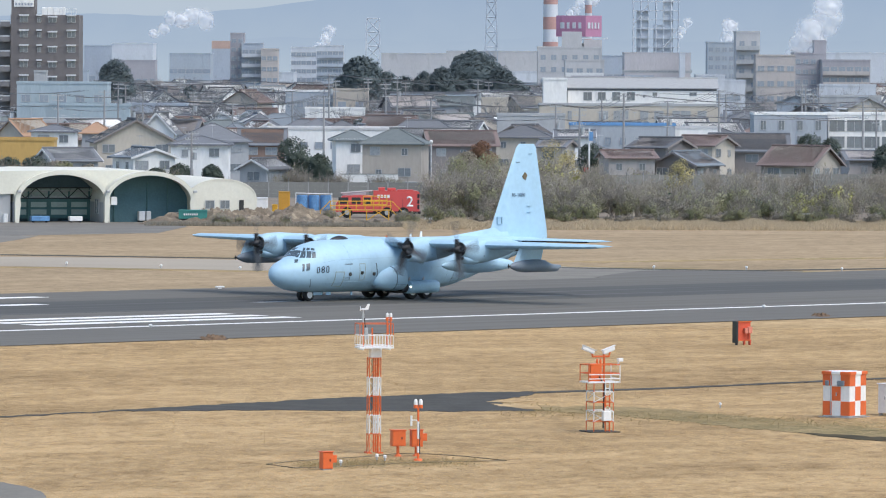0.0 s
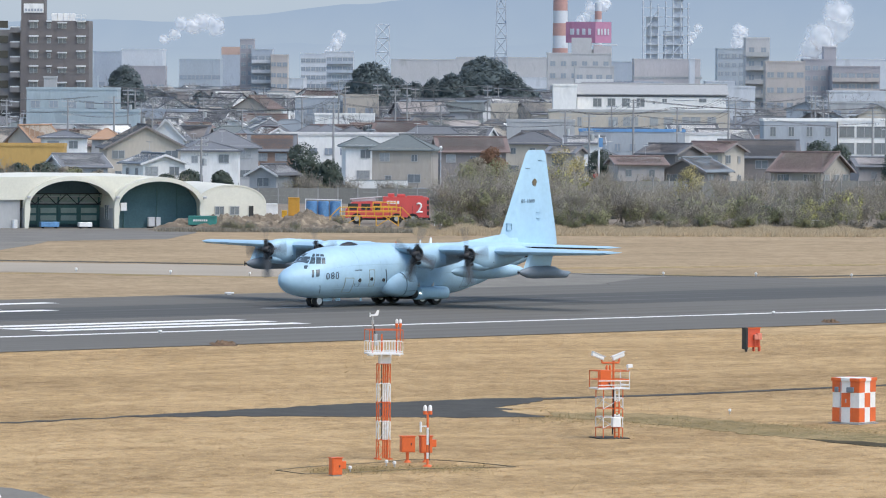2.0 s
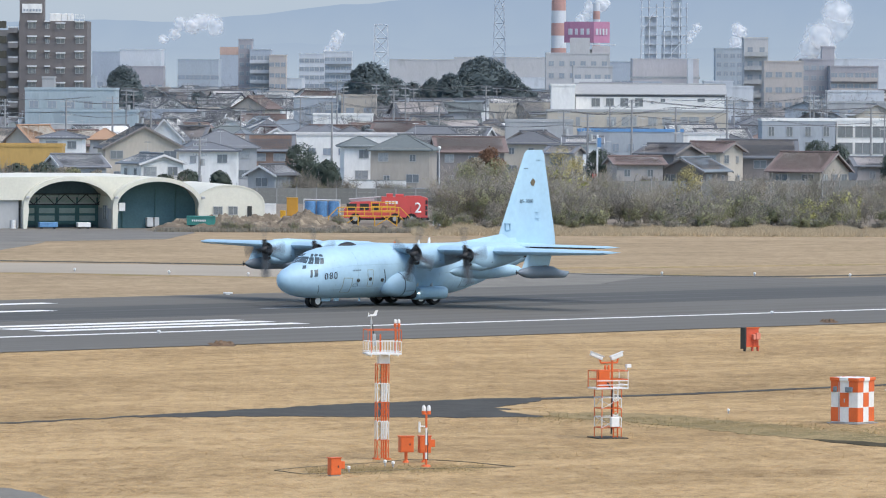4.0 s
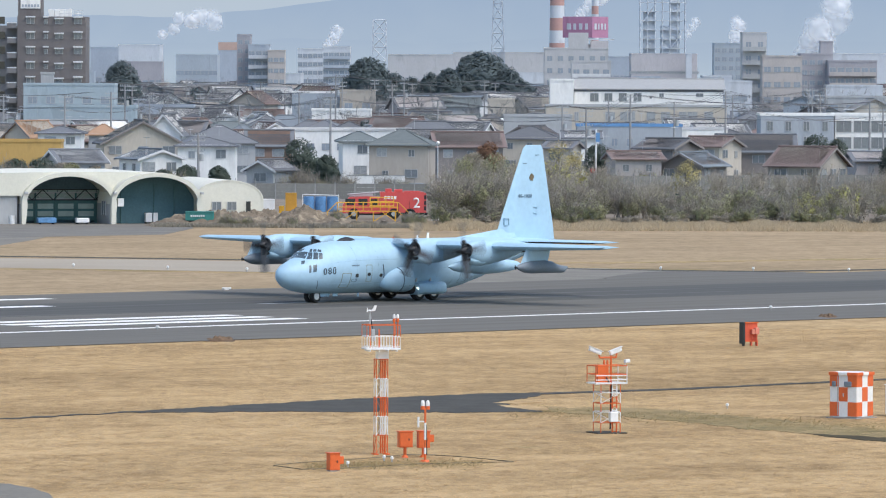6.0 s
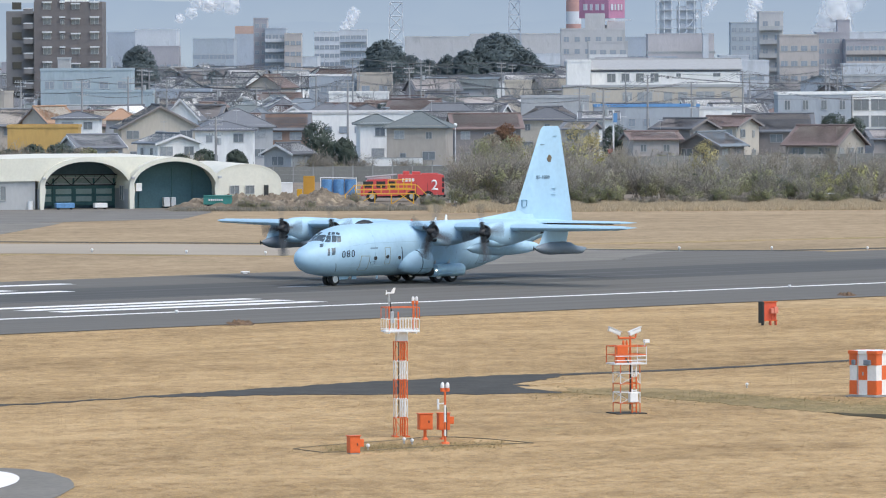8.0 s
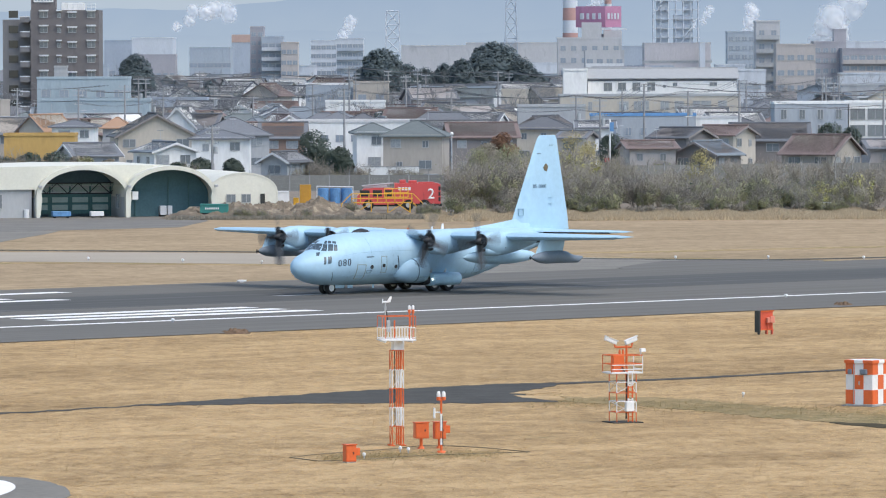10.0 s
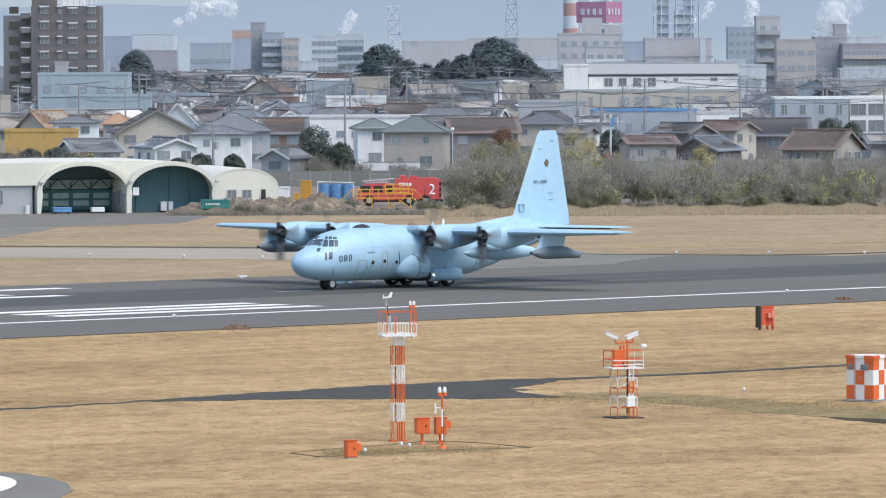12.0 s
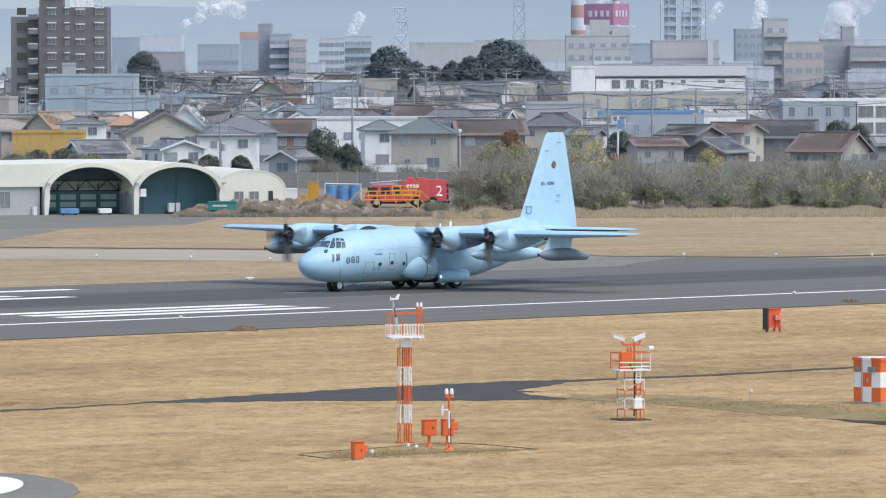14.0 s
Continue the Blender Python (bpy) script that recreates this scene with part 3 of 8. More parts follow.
for side in (1, -1):
    bm = B()
    loft(bm, [foil(10.6, 4.8, side * 0.0, 4.14, 0.74, 9, 0.42), foil(10.6, 4.8, side * 4.9, 4.13, 0.74, 9, 0.42), foil(11.1, 3.8, side * 12, 4.12, 0.58, 9, 0.45),
              foil(11.9, 2.6, side * 19.2, 4.16, 0.3, 9, 0.5), foil(12.3, 1.9, side * 19.75, 4.18, 0.12, 9, 0.5)])
    part("wing", bm, M["sky_blue"], plane, smooth=True)
    bm = B()
    loft(bm, [foil(24.6, 4.4, 0, 4.02, 0.3), foil(26.4, 2.4, side * 6.95, 4.02, 0.2), foil(26.8, 1.8, side * 7.4, 4.02, 0.08)])
    tailplane = part("tailplane", bm, M["sky_blue"], plane, smooth=True)
    # dark strip painted where the tailplane's lower edge lies in shade
    bm = B()
    loft(bm, [[(-s0 + 0.02, side * y, 4.02), (-s0 - c, side * y, 4.0), (-s0 - c, side * y, 4.0 - t), (-s0 + 0.02, side * y, 4.0 - t * 0.6)] for s0, c, y, t in ((25.05, 0.25, 1.7, 0.1), (26.38, 0.2, 6.9, 0.085))])
    part("deicing_boot", bm, M["rubber"], tailplane, "black rubber de-icing strip")
bm = B()


def fin_ring(z, s0, s1, t):
    f = foil(s0, s1 - s0, 0, 0, t)
    return [(p[0], p[2] * 1.0 if i < 9 else p[2] * 1.5, z) for i, p in enumerate(f)]


loft(bm, [fin_ring(4.1, 23.0, 29.85, 0.33), fin_ring(4.9, 23.5, 29.75, 0.3), fin_ring(10.85, 26.3, 28.5, 0.13), fin_ring(11.12, 26.6, 28.3, 0.05)])
part("fin", bm, M["sky_blue"], plane, smooth=True)


def hull_point(s, deg, grow=0.0):
    """A point on the hull's skin at station s; 0 degrees is its left side, 90 the top."""
    w, lo, hi = interp(HULL, s)
    c, d = math.cos(radians(deg)), math.sin(radians(deg))
    p = 2 / 2.25
    return Vector((-s, (w + grow) * math.copysign(abs(c) ** p, c), (lo + hi) / 2 + ((hi - lo) / 2 + grow) * math.copysign(abs(d) ** p, d)))


def patch(name, corners, material, parent, label="", grow=0.014, n=4, back=None):
    """A thin panel on the hull; corners (station, degrees) run round it from the upper front."""
    a, b, c, d = [Vector(k) for k in corners]
    bm = B()
    grid = [[(a.lerp(b, i / n)).lerp(d.lerp(c, i / n), j / n) for i in range(n + 1)] for j in range(n + 1)]
    top = [[bm.verts.new(hull_point(q.x, q.y, grow)) for q in row] for row in grid]
    low = [[bm.verts.new(hull_point(q.x, q.y, -0.02)) for q in row] for row in grid]
    for j in range(n):
        for i in range(n):
            bm.faces.new((top[j][i], top[j][i + 1], top[j + 1][i + 1], top[j + 1][i]))
    rim = [(0, i) for i in range(n)] + [(j, n) for j in range(n)] + [(n, n - i) for i in range(n)] + [(n - j, 0) for j in range(n)]
    for k, (j, i) in enumerate(rim):
        jj, ii = rim[(k + 1) % len(rim)]
        bm.faces.new((top[j][i], top[jj][ii], low[jj][ii], low[j][i]))
    bmesh.ops.recalc_face_normals(bm, faces=bm.faces)
    return part(name, bm, material, parent, label)


def mirrored(corners):
    return [(s, 180 - d) for s, d in corners][::-1]


# cockpit glazing, both sides
for corners in ([(2.70, 79), (2.78, 68), (2.38, 52), (2.12, 64)], [(2.82, 66), (3.02, 56), (2.68, 40), (2.44, 50)],
                [(3.05, 55), (3.24, 50), (2.98, 33), (2.74, 38)], [(3.06, 84), (3.1, 79), (2.84, 72), (2.76, 78)],
                [(3.14, 77), (3.22, 69), (3.0, 63), (2.88, 70)], [(3.28, 68), (3.38, 60), (3.24, 54), (3.06, 62)],
                [(1.72, 66), (1.94, 60), (1.66, 47), (1.46, 51)],
                [(1.9, 34), (2.04, 32), (1.88, 8), (1.72, 9)], [(2.18, 31), (2.46, 28), (2.3, 8), (2.04, 8)]):
    patch("cockpit_window", corners, M["cockpit_glass"], fuselage, "dark cockpit window pane")
    patch("cockpit_window", mirrored(corners), M["cockpit_glass"], fuselage, "dark cockpit window pane")
patch("cockpit_window", [(2.72, 99), (2.72, 81), (2.06, 68), (2.06, 112)], M["cockpit_glass"], fuselage, "dark centre windscreen pane")
# round cabin windows
for s, d in ((6.02, -14), (7.26, -12), (8.54, -15)):
    o = hull_point(s, d, 0.0)
    bm = B()
    tube(bm, o - Vector((0, 0.03, 0)), o + Vector((0, 0.018, 0)), 0.15, 14)
    part("cabin_window", bm, M["glass_dark"], fuselage, "small round dark cabin window")


def outline(name, corners, width, material, label=""):
    """A seam round a panel, in four thin strips."""
    for k in range(4):
        (s0, d0), (s1, d1) = corners[k], corners[(k + 1) % 4]
        h = width / 2
        if abs(s1 - s0) > abs(d1 - d0) * 0.04:
            q = [(s0, d0 + h * 27), (s1, d1 + h * 27), (s1, d1 - h * 27), (s0, d0 - h * 27)]
        else:
            q = [(s0 - h, d0), (s0 + h, d0), (s1 + h, d1), (s1 - h, d1)]
        patch(name, q, material, fuselage, label, 0.01)


outline("crew_door_seam", [(4.55, -8), (5.4, -9), (5.5, -46), (4.6, -44)], 0.05, M["pale_seam"])
outline("escape_hatch_seam", [(6.94, 4), (7.5, 4), (7.62, -29), (7.1, -29)], 0.04, M["pale_seam"])
outline("service_panel_seam", [(5.6, -22), (6.05, -22), (6.05, -28), (5.6, -28)], 0.03, M["grey_line"])
patch("warning_stripe", [(8.66, 4), (8.74, 4), (9.1, -40), (9.02, -40)], M["marking_navy"], fuselage, "thin dark propeller warning stripe", 0.01)
patch("panel_seam", [(2.36, -16), (2.42, -16), (2.72, -48), (2.66, -48)], M["grey_line"], fuselage, "", 0.01)
for s in (3.9, 5.95, 8.2, 10.6, 12.8, 14.6, 16.4, 19.4, 21.6):
    patch("skin_seam", [(s, 60), (s + 0.03, 60), (s + 0.03, -50), (s, -50)], M["skin_line"], fuselage, "", 0.006, 8)
for d, s0, s1 in ((14, 3.4, 10.5), (-33, 3.2, 8.8), (26, 12.8, 22.0), (-4, 15.2, 21.0)):
    patch("skin_seam", [(s0, d + 0.4), (s1, d + 0.4), (s1, d - 0.4), (s0, d - 0.4)], M["skin_line"], fuselage, "", 0.006, 8)
for k in range(7):
    patch("stencil_bar", [(5.46 + k * 0.11, 5.4), (5.54 + k * 0.11, 5.4), (5.54 + k * 0.11, 3.0), (5.46 + k * 0.11, 3.0)], M["grey_line"], fuselage, "", 0.008, 1)

# the number on the nose, wrapped on the skin

def digit_bar(bm, s0, s1, z0, z1):
    """One straight stroke of a painted numeral, on the skin; z in metres above its foot."""
    n = 3
    rows = [[hull_point(s0 + (s1 - s0) * i / n, -5.2 - (s0 - 2.84) * 3.0 + (z0 + (z1 - z0) * j / n) * 26, 0.012) for i in range(n + 1)] for j in range(n + 1)]
    vs = [[bm.verts.new(p) for p in r] for r in rows]
    for j in range(n):
        for i in range(n):
            bm.faces.new((vs[j][i], vs[j][i + 1], vs[j + 1][i + 1], vs[j + 1][i]))


for k in range(3):
    bm = B()
    a = 2.84 + 0.40 * k
    b = a + 0.29
    for z0, z1 in ((0.08, 0.40),) if k != 1 else ((0.08, 0.215), (0.27, 0.40)):
        digit_bar(bm, a, a + 0.085, z0, z1)
        digit_bar(bm, b - 0.085, b, z0, z1)
    for z in (0.0, 0.40) if k != 1 else (0.0, 0.20, 0.40):
        digit_bar(bm, a + 0.05, b - 0.05, z, z + 0.085)
    bm.normal_update()
    bmesh.ops.solidify(bm, geom=bm.faces, thickness=0.006)
    part("painted_digit", bm, M["marking_navy"], fuselage, "dark navy painted numeral " + "080"[k])

# dorsal fillet, fin markings, aerials
bm = B()
loft(bm, [[(-19.0, 0.05, 4.3), (-19.0, 0, 4.42), (-19.0, -0.05, 4.3)], [(-21.5, 0.16, 4.3), (-21.5, 0, 4.68), (-21.5, -0.16, 4.3)],
          [(-23.9, 0.3, 4.3), (-23.9, 0.1, 4.98), (-23.9, -0.3, 4.3)], [(-25.2, 0.34, 4.3), (-25.2, 0.0, 5.1), (-25.2, -0.34, 4.3)]])
fin = [o for o in plane.children if o.name.startswith("fin")][0]
part("dorsal_fillet", bm, M["sky_blue"], fin, smooth=True)
bm = letters("85-1080", 0.26, 0.0)
wide = max(v.co.x for v in bm.verts)
for v in bm.verts:
    v.co = Vector((-(25.65 + v.co.x * 1.5 / wide), 0.175, 7.22 + v.co.y))
bm.normal_update()
bmesh.ops.solidify(bm, geom=bm.faces, thickness=0.02)
part("tail_number", bm, M["grey_line"], fin, "small dark tail serial number")
bm = B()
loft(bm, [[(-(27.15 + 0.22 * math.cos(a * 0.7) * (1 + 0.3 * math.sin(3 * a))), y, 8.72 + 0.27 * math.sin(a * 0.7) * (1 + 0.25 * math.cos(5 * a)))
           for a in [k * 0.75 for k in range(12)]] for y in (0.1, 0.15)])
part("tail_emblem", bm, M["emblem"], fin, "small brown and yellow squadron emblem")
for s, z, w, h in ((26.4, 9.72, 0.4, 0.07), (24.3, 5.2, 0.5, 0.025), (24.3, 5.7, 0.5, 0.025), (24.05, 5.2, 0.025, 0.5), (24.55, 5.2, 0.025, 0.5), (27.6, 6.5, 0.45, 0.025), (27.6, 6.05, 0.45, 0.025), (27.8, 10.35, 0.4, 0.04)):
    bm = B()
    t0 = 0.215 - 0.021 * (z - 4.9)
    box(bm, -s, t0 - 0.1, z, w, 0.22, h)
    part("panel_seam", bm, M["grey_line"] if z > 9 else M["skin_line"], fin)
for s, w, h, m in ((14.6, 0.2, 0.24, "white"), (15.7, 0.25, 0.4, "white"), (7.6, 0.25, 0.14, "white"), (12.0, 0.2, 0.16, "red_orange")):
    bm = B()
    loft(bm, [[(-s, 0.04, 4.38), (-s - w, 0.04, 4.38), (-s - w, -0.04, 4.38), (-s, -0.04, 4.38)],
              [(-s - w * 0.4, 0.015, 4.4 + h), (-s - w, 0.015, 4.4 + h), (-s - w, -0.015, 4.4 + h), (-s - w * 0.4, -0.015, 4.4 + h)]])
    part("blade_aerial", bm, M[m], fuselage, "small blade aerial on the roof")
bm = B()
loft(bm, [oval(6.6 + 0.5 * k - 0.5, 0, 4.34, max(0.03, 0.45 * math.sin(math.pi * k / 4)), max(0.03, 0.3 * math.sin(math.pi * k / 4)), 14) for k in range(5)])
part("roof_dome", bm, M["metal_dark"], fuselage, "dark domed fairing on the roof", smooth=True)

# engines and propellers
props = []
for y, s0 in ((9.85, 8.95), (4.83, 8.98), (-4.83, 8.98), (-9.85, 8.95)):
    bm = B()
    loft(bm, [oval(s0 + 0.12, y, 3.80, 0.42, 0.44, 24), oval(s0 + 0.2, y, 3.79, 0.52, 0.56, 24), oval(s0 + 0.55, y, 3.75, 0.62, 0.74, 24),
              oval(s0 + 1.2, y, 3.70, 0.71, 0.88, 24, 2.3), oval(s0 + 2.3, y, 3.70, 0.71, 0.9, 24, 2.3), oval(s0 + 4.2, y, 3.80, 0.58, 0.70, 24),
              oval(s0 + 5.6, y, 3.96, 0.42, 0.48, 24), oval(s0 + 6.6, y, 4.06, 0.22, 0.2, 24)])
    nacelle = part("engine_nacelle", bm, M["sky_blue"], plane, smooth=True)
    bm = B()
    loft(bm, [oval(s0 + 0.22, y, 3.2, 0.36, 0.22, 18), oval(s0 + 0.5, y, 3.12, 0.46, 0.32, 18), oval(s0 + 1.6, y, 3.05, 0.48, 0.34, 18), oval(s0 + 3.4, y, 3.35, 0.3, 0.25, 18)])
    part("oil_cooler_scoop", bm, M["sky_blue"], nacelle, smooth=True)
    # dark disc painted as the shade within the scoop
    bm = B()
    loft(bm, [oval(s0 + 0.19, y, 3.2, 0.3, 0.16, 18), oval(s0 + 0.30, y, 3.2, 0.28, 0.14, 18)])
    part("intake_mouth", bm, M["metal_dark"], nacelle, "dark air intake mouth")
    bm = B()
    tube(bm, (-(s0 + 0.09), y, 3.82), (-(s0 + 0.2), y, 3.82), 0.52, 24)
    part("intake_ring", bm, M["metal_dark"], nacelle, "dark ring behind the propeller")
    bm = B()
    loft(bm, [oval(s0 + 5.3, y, 3.82, 0.3, 0.26, 16), oval(s0 + 6.9, y, 3.86, 0.27, 0.24, 16)])
    part("exhaust_pipe", bm, M["exhaust"], nacelle, "sooty metal exhaust pipe", smooth=True)
    bm = B()
    box(bm, -(s0 + 1.5), y + 0.68, 3.7, 0.5, 0.05, 0.05)
    box(bm, -(s0 + 2.0), y + 0.64, 3.3, 0.06, 0.08, 0.4)
    part("cowling_latches", bm, M["grey_line"], nacelle)
    prop = part("propeller", B(), M["blade"], plane)
    prop.matrix_basis = pose(-s0, y, 3.82)
    bm = B()
    loft(bm, [oval(-x, 0, 0, r, r, 20) for x, r in ((-0.12, 0.32), (0.1, 0.31), (0.3, 0.23), (0.45, 0.1), (0.5, 0.03))])
    part("spinner", bm, M["metal_dark"], prop, "dark propeller spinner", smooth=True)
    for k in range(4):
        bm = B()
        rings = []
        for r, c, tw in ((0.25, 0.46, 55), (0.6, 0.52, 46), (1.1, 0.48, 36), (1.6, 0.48, 28), (1.95, 0.44, 24), (2.05, 0.34, 22)):
            a = radians(tw)
            rings.append([(dx * math.sin(a) * c / 2 + 0.1 + t * math.cos(a), dx * math.cos(a) * c / 2 - t * math.sin(a), r)
                          for dx, t in ((-1, 0), (0, 0.03), (1, 0), (0, -0.03))])
        loft(bm, rings)
        bmesh.ops.transform(bm, matrix=pose(0, 0, 0, 90 * k), verts=bm.verts)
        cuff = B()
        loft(cuff, [[(0.1 + 0.13 * math.sin(a), 0.2 * math.cos(a), r) for a in [2 * math.pi * q / 10 for q in range(10)]] for r in (0.3, 0.5, 0.68, 0.74)])
        bmesh.ops.transform(cuff, matrix=pose(0, 0, 0, 90 * k), verts=cuff.verts)
        part("blade_cuff", cuff, M["metal_dark"], prop, "dark blade root cuff", smooth=True)
        part("blade", bm, M["blade"], prop, "grey paddle-shaped propeller blade", smooth=True)
    props.append((prop, -s0, y, 3.82))

# fuel tanks between the engines, refuelling pods outboard
for side in (1, -1):
    y = side * 7.3
    bm = B()
    loft(bm, [oval(9.95 + 8.0 * k, y, 2.58, max(0.02, 0.57 * (math.sin(math.pi * min(1, max(0, q))) ** 0.5)), max(0.02, 0.57 * (math.sin(math.pi * q)) ** 0.5), 22)
              for k, q in [(i / 14, i / 14) for i in range(15)]])
    tank = part("fuel_tank", bm, M["sky_blue"], plane, "pale blue underwing fuel tank", smooth=True)
    bm = B()
    loft(bm, [[(-12.2, y - 0.1, z), (-11.8, y + 0.0, z), (-12.2, y + 0.1, z), (-15.0, y + 0.06, z), (-15.0, y - 0.06, z)] for z in (2.9, 4.1)])
    part("tank_pylon", bm, M["sky_blue"], tank)
    y = side * 13.4
    bm = B()
    loft(bm, [oval(10.45 + x, y, 2.68 - dz, w, w, 22) for x, w, dz in ((0, 0.04, 0), (0.25, 0.2, 0), (0.8, 0.38, 0), (1.5, 0.46, 0), (3.0, 0.46, 0), (3.7, 0.42, 0.04), (4.2, 0.32, 0.14), (4.7, 0.27, 0.2), (5.0, 0.25, 0.2), (5.45, 0.08, 0.08))])
    pod = part("refuelling_pod", bm, M["pod_grey"], plane, "dark grey underwing refuelling pod", smooth=True)
    bm = B()
    loft(bm, [[(-x0, y + 0.1, z), (-x0 + 0.35, y, z), (-x0, y - 0.1, z), (-x1, y - 0.05, z), (-x1, y + 0.05, z)] for x0, x1, z in ((11.2, 13.7, 2.95), (11.9, 14.1, 4.15))])
    part("pod_pylon", bm, M["sky_blue"], pod, "pale blue pylon")
    bm = B()
    tube(bm, (-10.46, y, 2.68), (-10.28, y, 2.68), 0.07, 10)
    tube(bm, (-10.3, y, 2.52), (-10.3, y, 2.84), 0.03, 6)
    part("ram_turbine", bm, M["metal_dark"], pod)
    # gear fairings
    bm = B()
    loft(bm, [oval(8.3 + x, side * (1.75 + 0.12 * w), z, 0.12 + 0.98 * w, h, 22, 2.3) for x, w, z, h in
              ((0.5, 0.2, 1.32, 0.2), (0.68, 0.46, 1.38, 0.46), (1.05, 0.68, 1.46, 0.68), (1.6, 0.86, 1.52, 0.84), (2.2, 0.97, 1.56, 0.92), (2.6, 1.0, 1.56, 0.94), (2.95, 0.97, 1.56, 0.9), (3.0, 0.6, 1.5, 0.6))])
    sponson = part("gear_fairing", bm, M["sky_blue"], plane, smooth=True)
    bm = B()
    loft(bm, [oval(10.15 + k * 0.03, side * 1.862, 1.55, 1.07, 0.915, 22, 2.3) for k in range(2)])
    part("fairing_seam", bm, M["grey_line"], sponson)
    bm = B()
    tube(bm, (-9.9, side * 2.86, 1.1), (-11.0, side * 2.95, 1.1), 0.02, 6)
    part("fairing_handle", bm, M["grey_line"], sponson)
    bm = B()
    loft(bm, [oval(11.85 + x, side * 2.15, 0.88, w, h, 18, 2.8) for x, w, h in ((0, 0.5, 0.3), (0.05, 0.68, 0.46), (2.95, 0.68, 0.46), (3.08, 0.5, 0.36))])
    part("wheel_door", bm, M["sky_blue"], plane, "pale blue main gear door panel", smooth=True)
    # solid dark block for the shade inside the gear opening
    bm = B()
    loft(bm, [oval(11.25 + x, side * 1.45, 0.85, 1.0, 0.4, 14, 3) for x in (0.0, 1.2)])
    part("wheel_well", bm, M["metal_dark"], plane, "dark open main wheel well")
    bm = B()
    bmesh.ops.create_uvsphere(bm, u_segments=12, v_segments=8, radius=0.045, matrix=Matrix.Translation((-11.78, side * 2.7, 0.9)))
    part("landing_light", bm, M["lamp_on"], plane, "bright round landing light", smooth=True)

# undercarriage
WHEELS = [(3.55, 0.28, 0.46, 0.17), (3.55, -0.28, 0.46, 0.17)] + [(s, y, 0.62, 0.24) for s in (12.5, 14.02) for y in (2.05, -2.05)]
for s, y, r, half in WHEELS:
    wheel = empty("landing_wheel", pose(-s, y, r), "black tyred landing wheel with white hub", "wheel")
    wheel.parent = plane
    del wheel["category"]
    bm = B()
    ring = [(math.cos(a) * r, 0, math.sin(a) * r) for a in [2 * math.pi * k / 28 for k in range(28)]]
    loft(bm, [[(p[0] * f, o, p[2] * f) for p in ring] for f, o in ((0.55, -half * 0.9), (0.92, -half), (1.0, -half * 0.5), (1.0, half * 0.5), (0.92, half), (0.55, half * 0.9))])
    part("tyre", bm, M["rubber"], wheel, "worn black rubber tyre", smooth=True)
    bm = B()
    tube(bm, (0, -half * 0.98, 0), (0, half * 0.98, 0), r * 0.57, 20)
    tube(bm, (0, -half * 1.05, 0), (0, half * 1.05, 0), r * 0.2, 12)
    part("rim", bm, M["white"], wheel, "white painted wheel hub")
bm = B()
tube(bm, (-3.55, 0, 0.4), (-3.3, 0, 1.2), 0.09, 10)
tube(bm, (-3.55, -0.3, 0.46), (-3.55, 0.3, 0.46), 0.06, 8)
tube(bm, (-3.5, 0, 0.7), (-4.3, 0, 0.9), 0.05, 8)
part("nose_gear_strut", bm, M["strut"], plane)
bm = B()
box(bm, -4.35, 0.45, 0.42, 0.9, 0.04, 0.3)
box(bm, -4.9, 0.0, 0.5, 0.7, 0.3, 0.14)
part("nose_gear_door", bm, M["sky_blue"], plane)
for s in (12.5, 14.02):
    for y in (2.05, -2.05):
        bm = B()
        tube(bm, (-s, y * 0.92, 0.6), (-s, y * 0.92, 1.7), 0.1, 10)
        part("main_gear_strut", bm, M["strut"], plane)
bm = B()
box(bm, -7.4, 0.9, 0.38, 0.16, 0.04, 0.24)
box(bm, -5.3, 0.6, 0.42, 0.5, 0.04, 0.2)
part("belly_aerial", bm, M["sky_blue"], plane)
# side door in the aft hull, tail panels
outline("paratroop_door_seam", [(17.2, -8), (18.1, -8), (18.1, -46), (17.2, -44)], 0.04, M["grey_line"])
patch("aft_window", [(16.6, 4), (16.9, 4), (16.9, -2), (16.6, -2)], M["white"], fuselage, "", 0.012)


# ---- masts, cabins and cabinets on the near grass ----
def lattice(t, m, x, y, half, z0, z1, r, braces=True):
    """One storey of a square lattice mast: legs, a ring of bars and a brace on each side."""
    c = [(x - half, y - half), (x + half, y - half), (x + half, y + half), (x - half, y + half)]
    for k in range(4):
        a, b = c[k], c[(k + 1) % 4]
        part("leg", tube(B(), (*a, z0), (*a, z1), r, 6), m, t)
        part("bar", tube(B(), (*a, z1), (*b, z1), r * 0.8, 5), m, t)
        if braces:
            part("brace", tube(B(), (*a, z0), (*b, z1), r * 0.6, 5), m, t)


